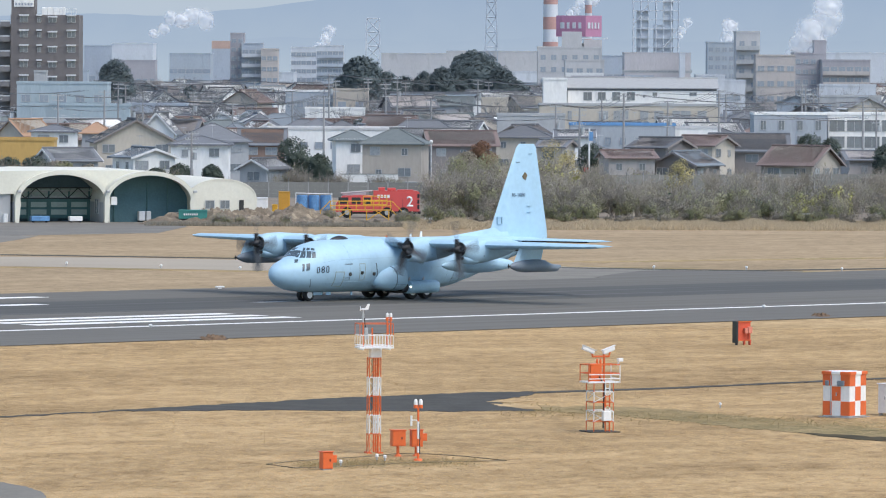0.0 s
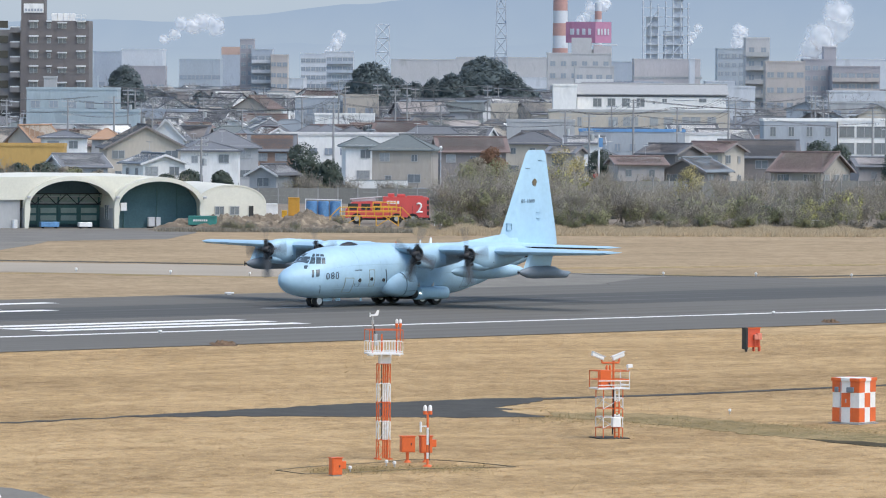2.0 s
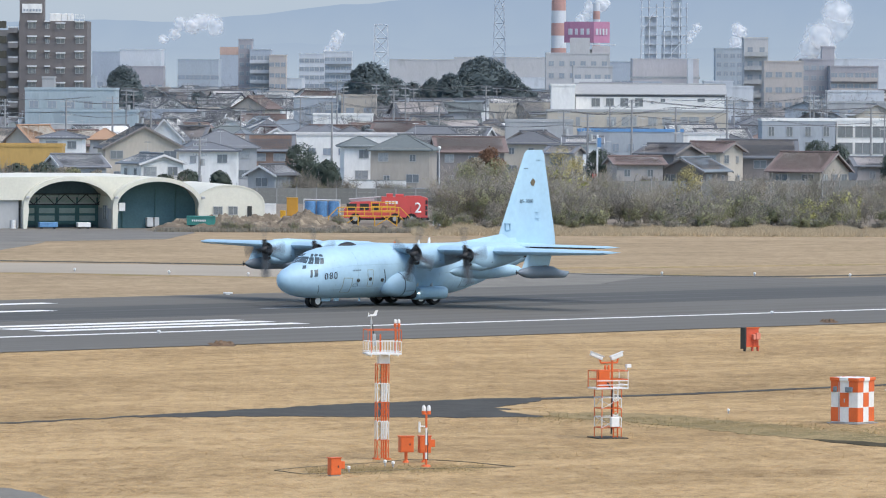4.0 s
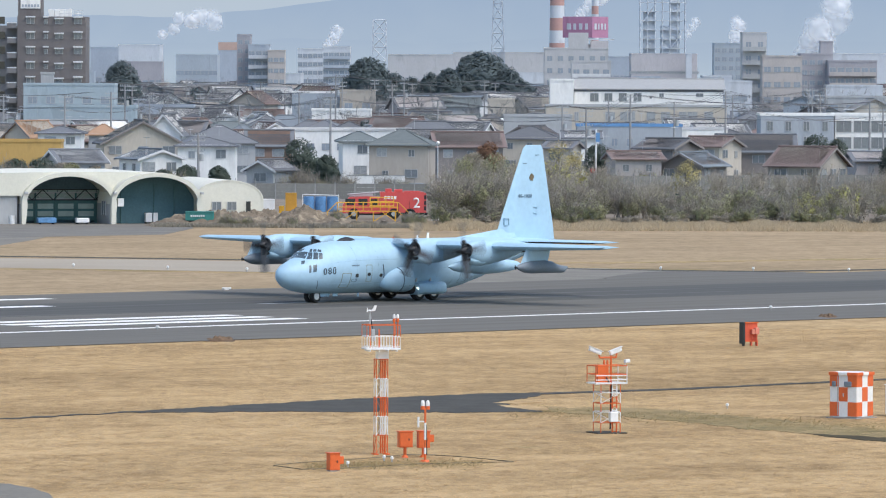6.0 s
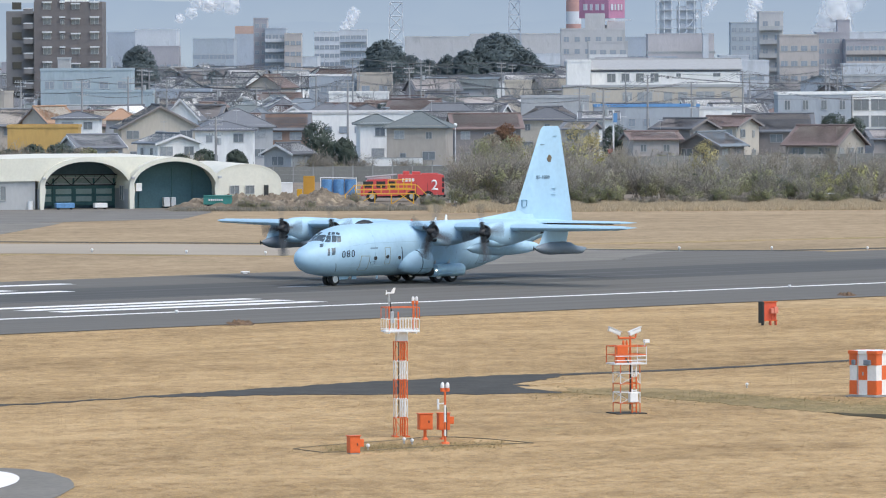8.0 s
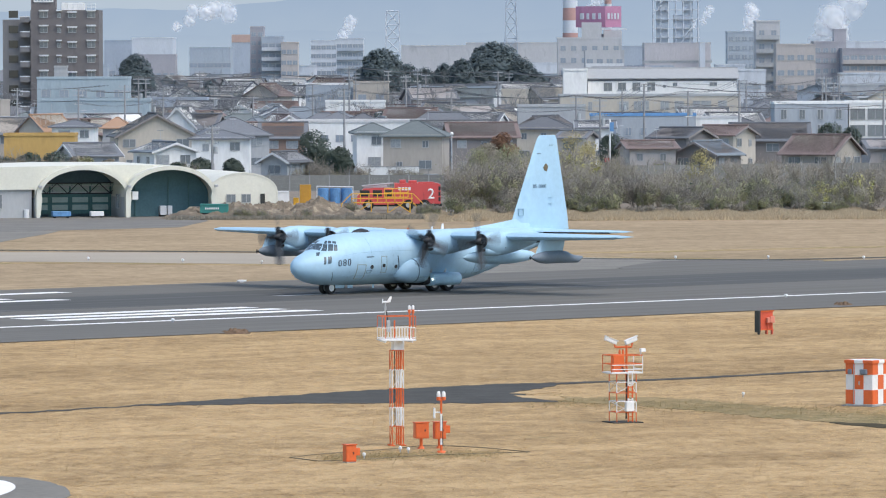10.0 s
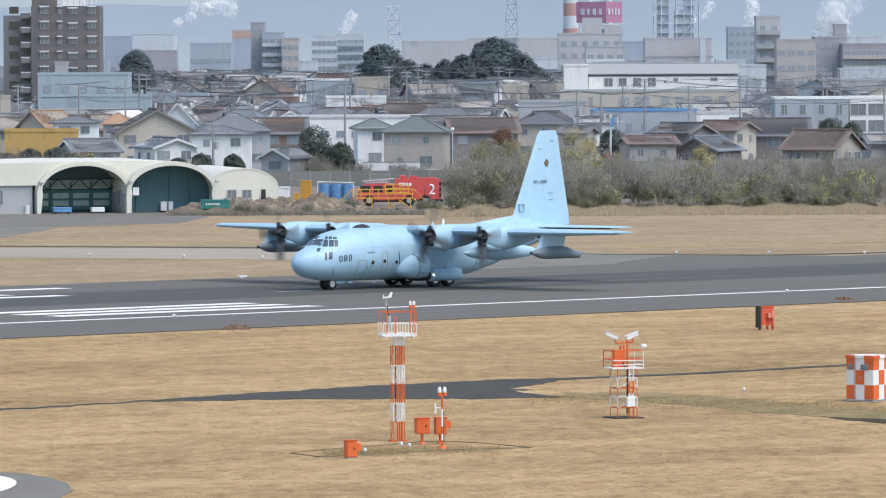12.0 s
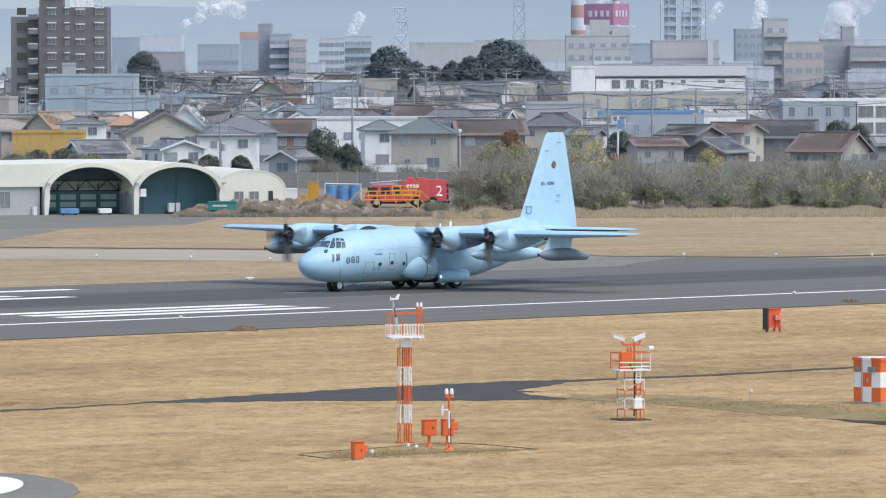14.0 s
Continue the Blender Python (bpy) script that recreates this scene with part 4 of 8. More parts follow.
def anemometer_mast():
    t = empty("wind_mast", pose(-3.0, 291.4, 0, 0, 0, 12), "orange and white banded lattice mast with wind sensors", "mast")
    zs = [0.05, 0.86, 1.68, 2.52, 3.34, 4.2]
    for k in range(5):
        m = M["red_orange"] if k % 2 == 0 else M["white"]
        lattice(t, m, 0, 0, 0.255, zs[k], zs[k + 1], 0.022)
        bm = B()
        for dx in (-0.02, 0.07, 0.16):
            tube(bm, (dx, -0.05, zs[k]), (dx, -0.05, zs[k + 1]), 0.034, 6)
        for q in range(4):
            tube(bm, (-0.02, -0.05, zs[k] + 0.1 + q * 0.2), (0.16, -0.05, zs[k] + 0.1 + q * 0.2), 0.015, 5)
        part("ladder_section", bm, m, t)
    bm = B()
    for dx, dy in ((-0.255, -0.255), (0.255, -0.255), (0.255, 0.255), (-0.255, 0.255)):
        box(bm, dx, dy, 0.0, 0.2, 0.2, 0.06)
    part("base_plates", bm, M["red_orange"], t)
    bm = B()
    box(bm, 0.05, 0, 4.2, 0.5, 0.5, 0.42, 0, 0.03)
    part("mast_head", bm, M["white"], t)
    bm = B()
    box(bm, 0, 0, 4.62, 1.54, 1.14, 0.07, 0, 0.01)
    for k in range(4):
        box(bm, -0.6 + 0.4 * k, 0, 4.55, 0.05, 1.2, 0.07)
    part("platform", bm, M["white"], t, "white steel grating platform")
    rail = B()
    for z in (4.75, 5.2):
        for a, b in (((-0.75, -0.55), (0.75, -0.55)), ((0.75, -0.55), (0.75, 0.55)), ((0.75, 0.55), (-0.75, 0.55)), ((-0.75, 0.55), (-0.75, -0.55))):
            tube(rail, (*a, z), (*b, z), 0.014, 6)
    part("guard_rail", rail, M["white"], t)
    for k in range(13):
        for y in (-0.55, 0.55):
            bm = B()
            tube(bm, (-0.75 + 0.125 * k, y, 4.66), (-0.75 + 0.125 * k, y, 5.2), 0.011, 6)
            part("baluster", bm, M["white"], t)
    bm = B()
    for a, b in (((-0.75, -0.55), (0.75, -0.55)), ((0.75, -0.55), (0.75, 0.55)), ((0.75, 0.55), (-0.75, 0.55)), ((-0.75, 0.55), (-0.75, -0.55))):
        tube(bm, (*a, 5.7), (*b, 5.7), 0.018, 6)
        tube(bm, (*a, 5.2), (*a, 5.7), 0.016, 6)
    part("top_rail", bm, M["red_orange"], t, "orange upper guard rail")
    bm = B()
    tube(bm, (-0.5, 0, 4.66), (-0.5, 0, 5.75), 0.03, 8)
    part("wind_pole", bm, M["red_orange"], t)
    bm = B()
    tube(bm, (-0.5, 0, 5.75), (-0.5, 0, 6.3), 0.03, 8)
    tube(bm, (-0.5, 0, 5.95), (-0.5, 0, 6.12), 0.055, 8)
    part("wind_sensor_stem", bm, M["galvanised"], t, "grey sensor stem")
    bm = B()
    box(bm, -0.36, 0.0, 5.0, 0.14, 0.12, 0.52, 0, 0.015)
    part("sensor_box", bm, M["galvanised"], t, "grey slim sensor box")
    bm = B()
    tube(bm, (-0.36, 0, 5.3), (-0.45, 0, 5.95), 0.022, 6)
    tube(bm, (-0.12, -0.2, 0.9), (-0.13, -0.2, 4.6), 0.018, 6)
    part("cable", bm, M["black_cable"], t, "black signal cable")
    bm = B()
    loft(bm, [oval(-x, 0, 0, w, w, 10) for x, w in ((-0.3, 0.03), (-0.1, 0.06), (0.12, 0.06), (0.22, 0.02))])
    loft(bm, [[(-0.05, 0.012, 0), (-0.32, 0.012, 0.02), (-0.4, 0.012, 0.34), (-0.25, 0.012, 0.34)], [(-0.05, -0.012, 0), (-0.32, -0.012, 0.02), (-0.4, -0.012, 0.34), (-0.25, -0.012, 0.34)]])
    bmesh.ops.transform(bm, matrix=pose(-0.47, 0, 6.33, 0, 0, 180) @ Matrix.Scale(0.68, 4), verts=bm.verts)
    for k in range(3):
        tube(bm, (-0.62, 0, 6.33), (-0.62, 0.12 * math.sin(k * 2.1), 6.33 + 0.12 * math.cos(k * 2.1)), 0.02, 5)
    part("wind_vane", bm, M["white"], t, "white propeller wind vane")
    for dx in (0.58, 0.74):
        bm = B()
        tube(bm, (dx, 0, 4.66), (dx, 0, 5.98), 0.03, 8)
        tube(bm, (dx, 0, 5.82), (dx, 0, 5.98), 0.065, 8)
        part("lamp_post", bm, M["red_orange"], t)
        bm = B()
        loft(bm, [[(dx + r * math.cos(a), r * math.sin(a), z) for a in [2 * math.pi * k / 12 for k in range(12)]] for z, r in ((5.98, 0.06), (6.04, 0.068), (6.12, 0.06), (6.17, 0.025))])
        part("obstruction_lamp", bm, M["white"], t, "white domed obstruction lamp", smooth=True)
    bm = B()
    box(bm, -0.05, 0.2, 4.7, 0.06, 0.06, 0.8)
    part("sensor_post", bm, M["red_orange"], t)


def rvr_mast():
    t = empty("camera_mast", pose(7.35, 309.2, 0, 0, 0, 20) @ Matrix.Diagonal((0.88, 0.88, 1, 1)), "orange and white lattice mast with camera housings", "mast")
    zs = [0.05, 0.5, 1.0, 1.4, 1.9, 2.3]
    for k in range(5):
        lattice(t, M["red_orange"] if k % 2 == 0 else M["white"], 0, 0, 0.55, zs[k], zs[k + 1], 0.026, k % 2 == 1)
    for k in range(4):
        bm = B()
        for dx in (0.1, 0.34):
            tube(bm, (dx, -0.55, k * 0.58), (dx, -0.55, k * 0.58 + 0.58), 0.04, 6)
        for q in range(3):
            tube(bm, (0.1, -0.55, k * 0.58 + 0.1 + q * 0.2), (0.34, -0.55, k * 0.58 + 0.1 + q * 0.2), 0.018, 5)
        part("ladder_section", bm, M["red_orange"] if k % 2 == 0 else M["white"], t)
    bm = B()
    box(bm, 0, 0, 2.3, 1.8, 1.35, 0.07, 0, 0.01)
    part("platform", bm, M["white"], t, "white steel platform")
    bm = B()
    for z in (2.75, 3.15):
        for a, b in (((-0.88, -0.65), (0.88, -0.65)), ((0.88, -0.65), (0.88, 0.65)), ((0.88, 0.65), (-0.88, 0.65)), ((-0.88, 0.65), (-0.88, -0.65))):
            tube(bm, (*a, z), (*b, z), 0.022, 6)
    part("guard_rail", bm, M["red_orange"], t)
    for a in ((-0.88, -0.65), (0, -0.65), (0.88, -0.65), (0.88, 0.65), (0, 0.65), (-0.88, 0.65)):
        bm = B()
        tube(bm, (*a, 2.37), (*a, 3.15), 0.025, 6)
        part("rail_post", bm, M["white"] if a[0] > 0 else M["red_orange"], t)
    bm = B()
    for a, b in (((-0.88, -0.66), (0.88, -0.66)), ((0.88, -0.66), (0.88, 0.66))):
        p, q = Vector((*a, 2.5)), Vector((*b, 2.5))
        for k in range(2):
            tube(bm, p + Vector((0, 0, 0.2 * k)), q + Vector((0, 0, 0.2 * k)), 0.022, 6)
    part("toe_board", bm, M["white"], t)
    bm = B()
    box(bm, -0.25, 0.1, 2.37, 0.62, 0.4, 0.82, 0, 0.02)
    part("cabinet", bm, M["red_orange"], t, "orange equipment cabinet")
    bm = B()
    tube(bm, (0.22, 0, 0.4), (0.22, 0, 3.65), 0.06, 8)
    tube(bm, (-0.42, 0, 3.52), (0.5, 0, 3.52), 0.045, 8)
    for dx, ez in ((-0.42, 3.7), (0.5, 3.72)):
        tube(bm, (dx, 0, 3.5), (dx * 1.12, 0, ez), 0.045, 8)
    for dx in (-0.15, 0.02):
        tube(bm, (dx, 0, 3.1), (dx, 0, 3.4), 0.035, 6)
    part("camera_boom", bm, M["red_orange"], t)
    for dx, rz, dz in ((-0.68, 28, 3.83), (0.48, -24, 3.8)):
        bm = B()
        loft(bm, [oval(-x, 0, 0, w, h, 12, 3) for x, w, h in ((-0.36, 0.05, 0.05), (-0.34, 0.1, 0.1), (0.3, 0.1, 0.1), (0.36, 0.08, 0.08))])
        box(bm, 0.02, 0, 0.1, 0.8, 0.24, 0.03)
        bmesh.ops.transform(bm, matrix=pose(dx, 0, dz, 0, rz * 0.7, 0 if dx < 0 else 8), verts=bm.verts)
        part("camera_housing", bm, M["white"], t, "white weatherproof camera housing")
    bm = B()
    tube(bm, (0.88, -0.3, 3.1), (0.95, -0.3, 3.35), 0.03, 6)
    box(bm, 1.02, -0.3, 3.28, 0.34, 0.17, 0.17, 20, 0.03)
    part("small_camera", bm, M["white"], t, "small white camera")
    for dx in (-0.17, 0.02):
        bm = B()
        loft(bm, [[(dx + r * math.cos(a), r * math.sin(a), z) for a in [2 * math.pi * k / 10 for k in range(10)]] for z, r in ((3.2, 0.06), (3.3, 0.07), (3.38, 0.05), (3.42, 0.02))])
        part("obstruction_lamp", bm, M["red_orange"], t, "red domed obstruction lamp", smooth=True)
    bm = B()
    box(bm, 0.1, -0.72, 0.55, 0.45, 0.3, 0.45, 0, 0.02)
    part("junction_box", bm, M["white"], t, "white junction box")
    bm = B()
    tube(bm, (0.0, -0.5, 0.2), (0.05, -0.5, 2.3), 0.04, 6)
    tube(bm, (0.05, -0.3, 2.3), (-0.1, -0.15, 2.6), 0.04, 6)
    part("cable", bm, M["black_cable"], t, "black signal cable")
    # dark pad for the shadowed asphalt patch at the mast foot
    bm = B()
    box(bm, 0, 0, 0, 1.7, 1.7, 0.05, 0, 0.01)
    part("base_slab", bm, M["dark_asphalt"], t)


def checker_cabin():
    t = empty("checker_cabin", pose(19.6, 323.2, 0.06, 0, 0, -35), "orange and white chequered equipment cabin on slab", "cabin")
    w, h = 1.52, 2.16
    bm = B()
    box(bm, 0, 0, 0.02, w, w, h - 0.04, 0, 0.02)
    part("body", bm, M["white"], t)
    for side in range(4):
        for i in range(3):
            for j in range(3):
                if (i + j) % 2 == 0:
                    bm = B()
                    box(bm, -w / 3 + i * w / 3, -w / 2, 0.06 + j * h / 3, w / 3 - 0.004, 0.03, h / 3 - 0.03, 0, 0.004)
                    bmesh.ops.transform(bm, matrix=pose(0, 0, 0, 0, 0, 90 * side), verts=bm.verts)
                    part("check_panel", bm, M["red_orange"], t, "orange painted square panel")
    bm = B()
    box(bm, 0, 0, h - 0.05, w + 0.06, w + 0.06, 0.08, 0, 0.03)
    part("roof", bm, M["white"], t, "white flat cabin roof with chequered rim")
    for side in range(4):
        for i, wide in ((-1, 0.56), (0, w - 1.0), (1, 0.56)):
            bm = B()
            box(bm, i * (w / 2 - 0.24), -w / 2 - 0.02, h - 0.12, wide, 0.1, 0.16, 0, 0.02)
            bmesh.ops.transform(bm, matrix=pose(0, 0, 0, 0, 0, 90 * side), verts=bm.verts)
            part("roof_rim", bm, M["red_orange"] if i else M["white"], t, "orange and white roof rim piece")
    for side, dx in ((0, -0.5), (0, 0.28)):
        bm = B()
        box(bm, dx, -w / 2 - 0.05, 1.5, 0.2 if dx < 0 else 0.4, 0.14, 0.26, 0, 0.04)
        bmesh.ops.transform(bm, matrix=pose(0, 0, 0, 0, 0, 90 * side), verts=bm.verts)
        part("vent", bm, M["pod_grey"], t, "grey louvred air vent")
    bm = B()
    box(bm, -0.3, -w / 2 - 0.02, 0.1, 0.03, 0.04, 1.9)
    box(bm, 0.02, -w / 2 - 0.03, 1.0, 0.05, 0.05, 0.18)
    part("door_edge", bm, M["galvanised"], t)
    slab = empty("cabin_slab", pose(19.6, 323.2, 0.0, 0, 0, -38), "thin grey concrete slab under the cabin", "slab")
    bm = B()
    box(bm, 0, 0, 0.0, 1.8, 1.8, 0.06, 0, 0.02)
    part("slab", bm, M["concrete"], slab)
    t = empty("white_cabinet", pose(22.05, 325.0, 0, 0, 0, -38), "white equipment cabinet on the grass", "cabinet")
    bm = B()
    box(bm, 0, 0, 0.12, 1.0, 1.0, 1.42, 0, 0.03)
    part("body", bm, M["white"], t)
    bm = B()
    box(bm, 0, 0, 1.54, 1.1, 1.1, 0.05, 0, 0.015)
    part("lid", bm, M["white"], t)
    bm = B()
    box(bm, -0.1, -0.51, 0.8, 0.06, 0.05, 0.16)
    part("handle", bm, M["galvanised"], t)
    bm = B()
    for dx in (-0.4, 0.4):
        for dy in (-0.4, 0.4):
            box(bm, dx, dy, 0, 0.14, 0.14, 0.12)
    part("feet", bm, M["concrete"], t)


def cabinet_box(name, x, y, rz, w, d, z0, h, label, post=0.0, material="red_orange", extra=False):
    t = empty(name, pose(x, y, 0, 0, 0, rz), label, "cabinet", "orange cabinets")
    bm = B()
    box(bm, 0, 0, z0, w, d, h, 0, 0.015)
    part("body", bm, M[material], t)
    bm = B()
    box(bm, 0, 0, z0 + h, w + 0.08, d + 0.08, 0.035, 0, 0.01)
    part("rain_cover", bm, M[material], t)
    bm = B()
    box(bm, 0, -d / 2, z0 + 0.05, w - 0.08, 0.03, h - 0.1, 0, 0.006)
    door = part("door", bm, M[material], t)
    bm = B()
    box(bm, w * 0.2, -d / 2 - 0.03, z0 + h * 0.45, 0.04, 0.04, 0.09)
    part("handle", bm, M["metal_dark"], door, "dark door handle")
    if post:
        bm = B()
        tube(bm, (0, 0, 0.02), (0, 0, z0), post, 10)
        tube(bm, (0, 0, 0.0), (0, 0, 0.12), post * 2.4, 10, post)
        part("pedestal", bm, M[material], t)
    else:
        bm = B()
        box(bm, 0, 0, 0, w * 0.9, d * 0.9, z0)
        part("plinth", bm, M["concrete"], t)
    if extra:
        bm = B()
        box(bm, w / 2 + 0.1, 0, z0 + 0.25, 0.2, 0.3, 0.32, 0, 0.02)
        part("side_box", bm, M[material], t)
    return t


def lamp_pole():
    t = empty("sensor_pole", pose(-1.03, 286.0, 0, 0, 0, 10), "red and white banded pole with twin domed lamps", "pole")
    bands = [(0.08, 0.35, 0), (0.35, 0.62, 1), (0.62, 0.95, 0), (0.95, 1.35, 1), (1.35, 1.7, 1), (1.7, 2.0, 0), (2.0, 2.3, 0)]
    for a, b, k in bands:
        bm = B()
        tube(bm, (0, 0, a), (0, 0, b), 0.05, 10)
        part("pole_band", bm, M["white"] if k else M["red_orange"], t)
    bm = B()
    tube(bm, (0, 0, 0), (0, 0, 0.1), 0.24, 12, 0.16)
    part("base", bm, M["red_orange"], t)
    bm = B()
    tube(bm, (-0.12, 0, 2.3), (0.12, 0, 2.3), 0.035, 8)
    part("cross_arm", bm, M["red_orange"], t)
    for dx in (-0.11, 0.11):
        bm = B()
        loft(bm, [[(dx + r * math.cos(a), r * math.sin(a), z) for a in [2 * math.pi * k / 12 for k in range(12)]] for z, r in ((2.3, 0.06), (2.4, 0.085), (2.56, 0.085), (2.64, 0.06), (2.67, 0.02))])
        part("lamp_dome", bm, M["white"], t, "white domed lamp", smooth=True)
        bm = B()
        tube(bm, (dx, 0, 2.27), (dx, 0, 2.42), 0.095, 12)
        part("lamp_collar", bm, M["red_orange"], t)
    bm = B()
    tube(bm, (0, 0, 1.75), (-0.35, 0, 1.75), 0.03, 8)
    tube(bm, (-0.3, 0, 1.5), (-0.3, 0, 1.95), 0.05, 8)
    part("sensor_arm", bm, M["white"], t)
    bm = B()
    tube(bm, (0.07, 0, 0.3), (0.05, 0, 1.6), 0.025, 6)
    part("cable", bm, M["black_cable"], t, "black signal cable")


anemometer_mast()
rvr_mast()
checker_cabin()
lamp_pole()
cabinet_box("orange_cabinet", -4.87, 279.2, 24, 0.46, 0.4, 0.06, 0.7, "bright orange metal cabinet on a low plinth", extra=True)
cabinet_box("orange_cabinet", -1.92, 289.2, 16, 0.6, 0.4, 0.45, 0.68, "bright orange metal cabinet on a pedestal", 0.07)
cabinet_box("orange_cabinet", -1.12, 289.4, 16, 0.5, 0.4, 0.42, 0.72, "bright orange metal cabinet on a pedestal beside the pole", 0.07, extra=True)

# runway distance sign seen from its side
t = empty("runway_sign", pose(18.35, 405.6, 0, 0, 0, 30), "faded red metal runway sign box on short legs", "sign")
bm = B()
box(bm, 0.1, 0.08, 0.3, 0.9, 0.22, 1.12, 0, 0.015)
part("body", bm, M["red_panel"], t)
for dz in (0.26, 1.4):
    part("frame_rail", box(B(), 0.1, -0.03, dz, 0.98, 0.1, 0.06), M["red_orange"], t)
bm = B()
box(bm, -0.5, 0.05, 0.14, 0.14, 0.5, 1.32, 0, 0.02)
part("face", bm, M["dark_side"], t, "dark sign face seen edge on")
for dx, w, h in ((0.13, 0.22, 0.32), (0.4, 0.28, 0.4)):
    bm = B()
    box(bm, dx, -0.16, 0.72, w, 0.22, h, 0, 0.02)
    part("lamp_box", bm, M["faded_box"], t, "faded pink-red lamp box")
    part("conduit", tube(B(), (dx, -0.12, 0.3), (dx, -0.12, 0.72), 0.025, 6), M["red_panel"], t)
for dx in (-0.45, 0.1, 0.5):
    bm = B()
    box(bm, dx, 0, 0, 0.07, 0.2, 0.3)
    part("leg", bm, M["red_panel"] if dx > 0 else M["metal_dark"], t)


# small frangible lights
def field_light(x, y, h=0.34, r=0.1, label="small white elevated airfield light"):
    t = empty("airfield_light", pose(x, y, 0), label, "light", "airfield lights")
    bm = B()
    tube(bm, (0, 0, 0), (0, 0, h * 0.55), r * 0.45, 8)
    part("stem", bm, M["galvanised"], t)
    bm = B()
    loft(bm, [[(q * math.cos(a), q * math.sin(a), z) for a in [2 * math.pi * k / 12 for k in range(12)]] for z, q in ((h * 0.5, r * 0.7), (h * 0.55, r), (h * 0.85, r), (h, r * 0.5))])
    part("head", bm, M["white"], t, smooth=True)


for x, y in ((13.9, 331.5), (-2.8, 286.4), (-2.45, 285.6), (-4.3, 282.0)):
    field_light(x, y, 0.27, 0.075)
for k in range(-4, 7):
    p = field(282.9 + 57.5 * k, 318.4)
    field_light(p[0], p[1], 0.3, 0.12)
for p in ((-31.42, 554.17), (-23.31, 548.78), (-16.64, 544.74), (17.56, 552.53), (25.26, 552.38), (33.1, 550.47)):
    field_light(p[0], p[1], 0.36, 0.11)
bm = B()
loft(bm, [oval(-x, 0, 0.12, w, 0.07, 10, 3) for x, w in ((-0.35, 0.05), (-0.2, 0.15), (0.2, 0.15), (0.35, 0.05))])
box(bm, 0, 0, 0, 0.3, 0.3, 0.08)
ob = tagged(part("airfield_light", bm, M["white"]), "low white runway light fitting at runway edge", "light")
ob.matrix_basis = pose(-16.8, 499.9, 0.05)

# ---- builders for the town ----
def roof_mesh(bm, w, d, z0, rise, kind, over=0.55, thick=0.16):
    """A pitched roof shell; the ridge runs along x."""
    a, b = w / 2 + over, d / 2 + over
    drop = rise * over / (d / 2)
    z0 = z0 - drop
    top = z0 + rise + drop
    if kind == "gable":
        for sy in (-1, 1):
            lower = [(-a, sy * b, z0), (a, sy * b, z0), (a, 0, top), (-a, 0, top)]
            loft(bm, [[(x, y, z - thick) for x, y, z in lower], lower])
        tube(bm, (-a - 0.05, 0, top + 0.06), (a + 0.05, 0, top + 0.06), 0.14, 6)
    else:
        k = max(0.3, a - b * 0.95)
        v = [bm.verts.new(p) for p in ((-a, -b, z0), (a, -b, z0), (a, b, z0), (-a, b, z0), (-k, 0, top), (k, 0, top))]
        u = [bm.verts.new((x, y, z0 - thick)) for x, y in ((-a, -b), (a, -b), (a, b), (-a, b))]
        for f in ((0, 1, 5, 4), (1, 2, 5), (2, 3, 4, 5), (3, 0, 4)):
            bm.faces.new([v[i] for i in f])
        for i in range(4):
            bm.faces.new((u[i], u[(i + 1) % 4], v[(i + 1) % 4], v[i]))
        bm.faces.new(u[::-1])
        bmesh.ops.recalc_face_normals(bm, faces=bm.faces)
        tube(bm, (-k, 0, top + 0.04), (k, 0, top + 0.04), 0.12, 6)
        for sx in (-1, 1):
            for sy in (-1, 1):
                tube(bm, (sx * k, 0, top + 0.02), (sx * a, sy * b, z0 + 0.02), 0.08, 5)


PANE_MESH = {}


def window(parent, x, y, z, w, h, face, pane="pane", sill=True):
    """A window proud of a wall: frame bars, a recessed pane, a sill. face: the degrees its front turns from -y."""
    key = (round(w, 1), round(h, 1), pane)
    if key not in PANE_MESH:
        f = B()
        w0, h0 = key[0], key[1]
        for dx in (-w0 / 2, 0, w0 / 2):
            box(f, dx, -0.03, 0, 0.06, 0.1, h0)
        for dz in (-0.03, h0 - 0.03):
            box(f, 0, -0.03, dz, w0 + 0.06, 0.1, 0.06)
        me = bpy.data.meshes.new("window_frame")
        f.to_mesh(me)
        f.free()
        me.materials.append(M["frame_metal"])
        p = B()
        box(p, 0, 0.0, 0, w0, 0.06, h0)
        mp = bpy.data.meshes.new("window_pane")
        p.to_mesh(mp)
        p.free()
        mp.materials.append(M[pane])
        PANE_MESH[key] = (me, mp)
    me, mp = PANE_MESH[key]
    ob = share("window", me, parent, pose(x, y, z, 0, 0, face))
    share("pane", mp, ob, pose(0, 0, 0))
    return ob


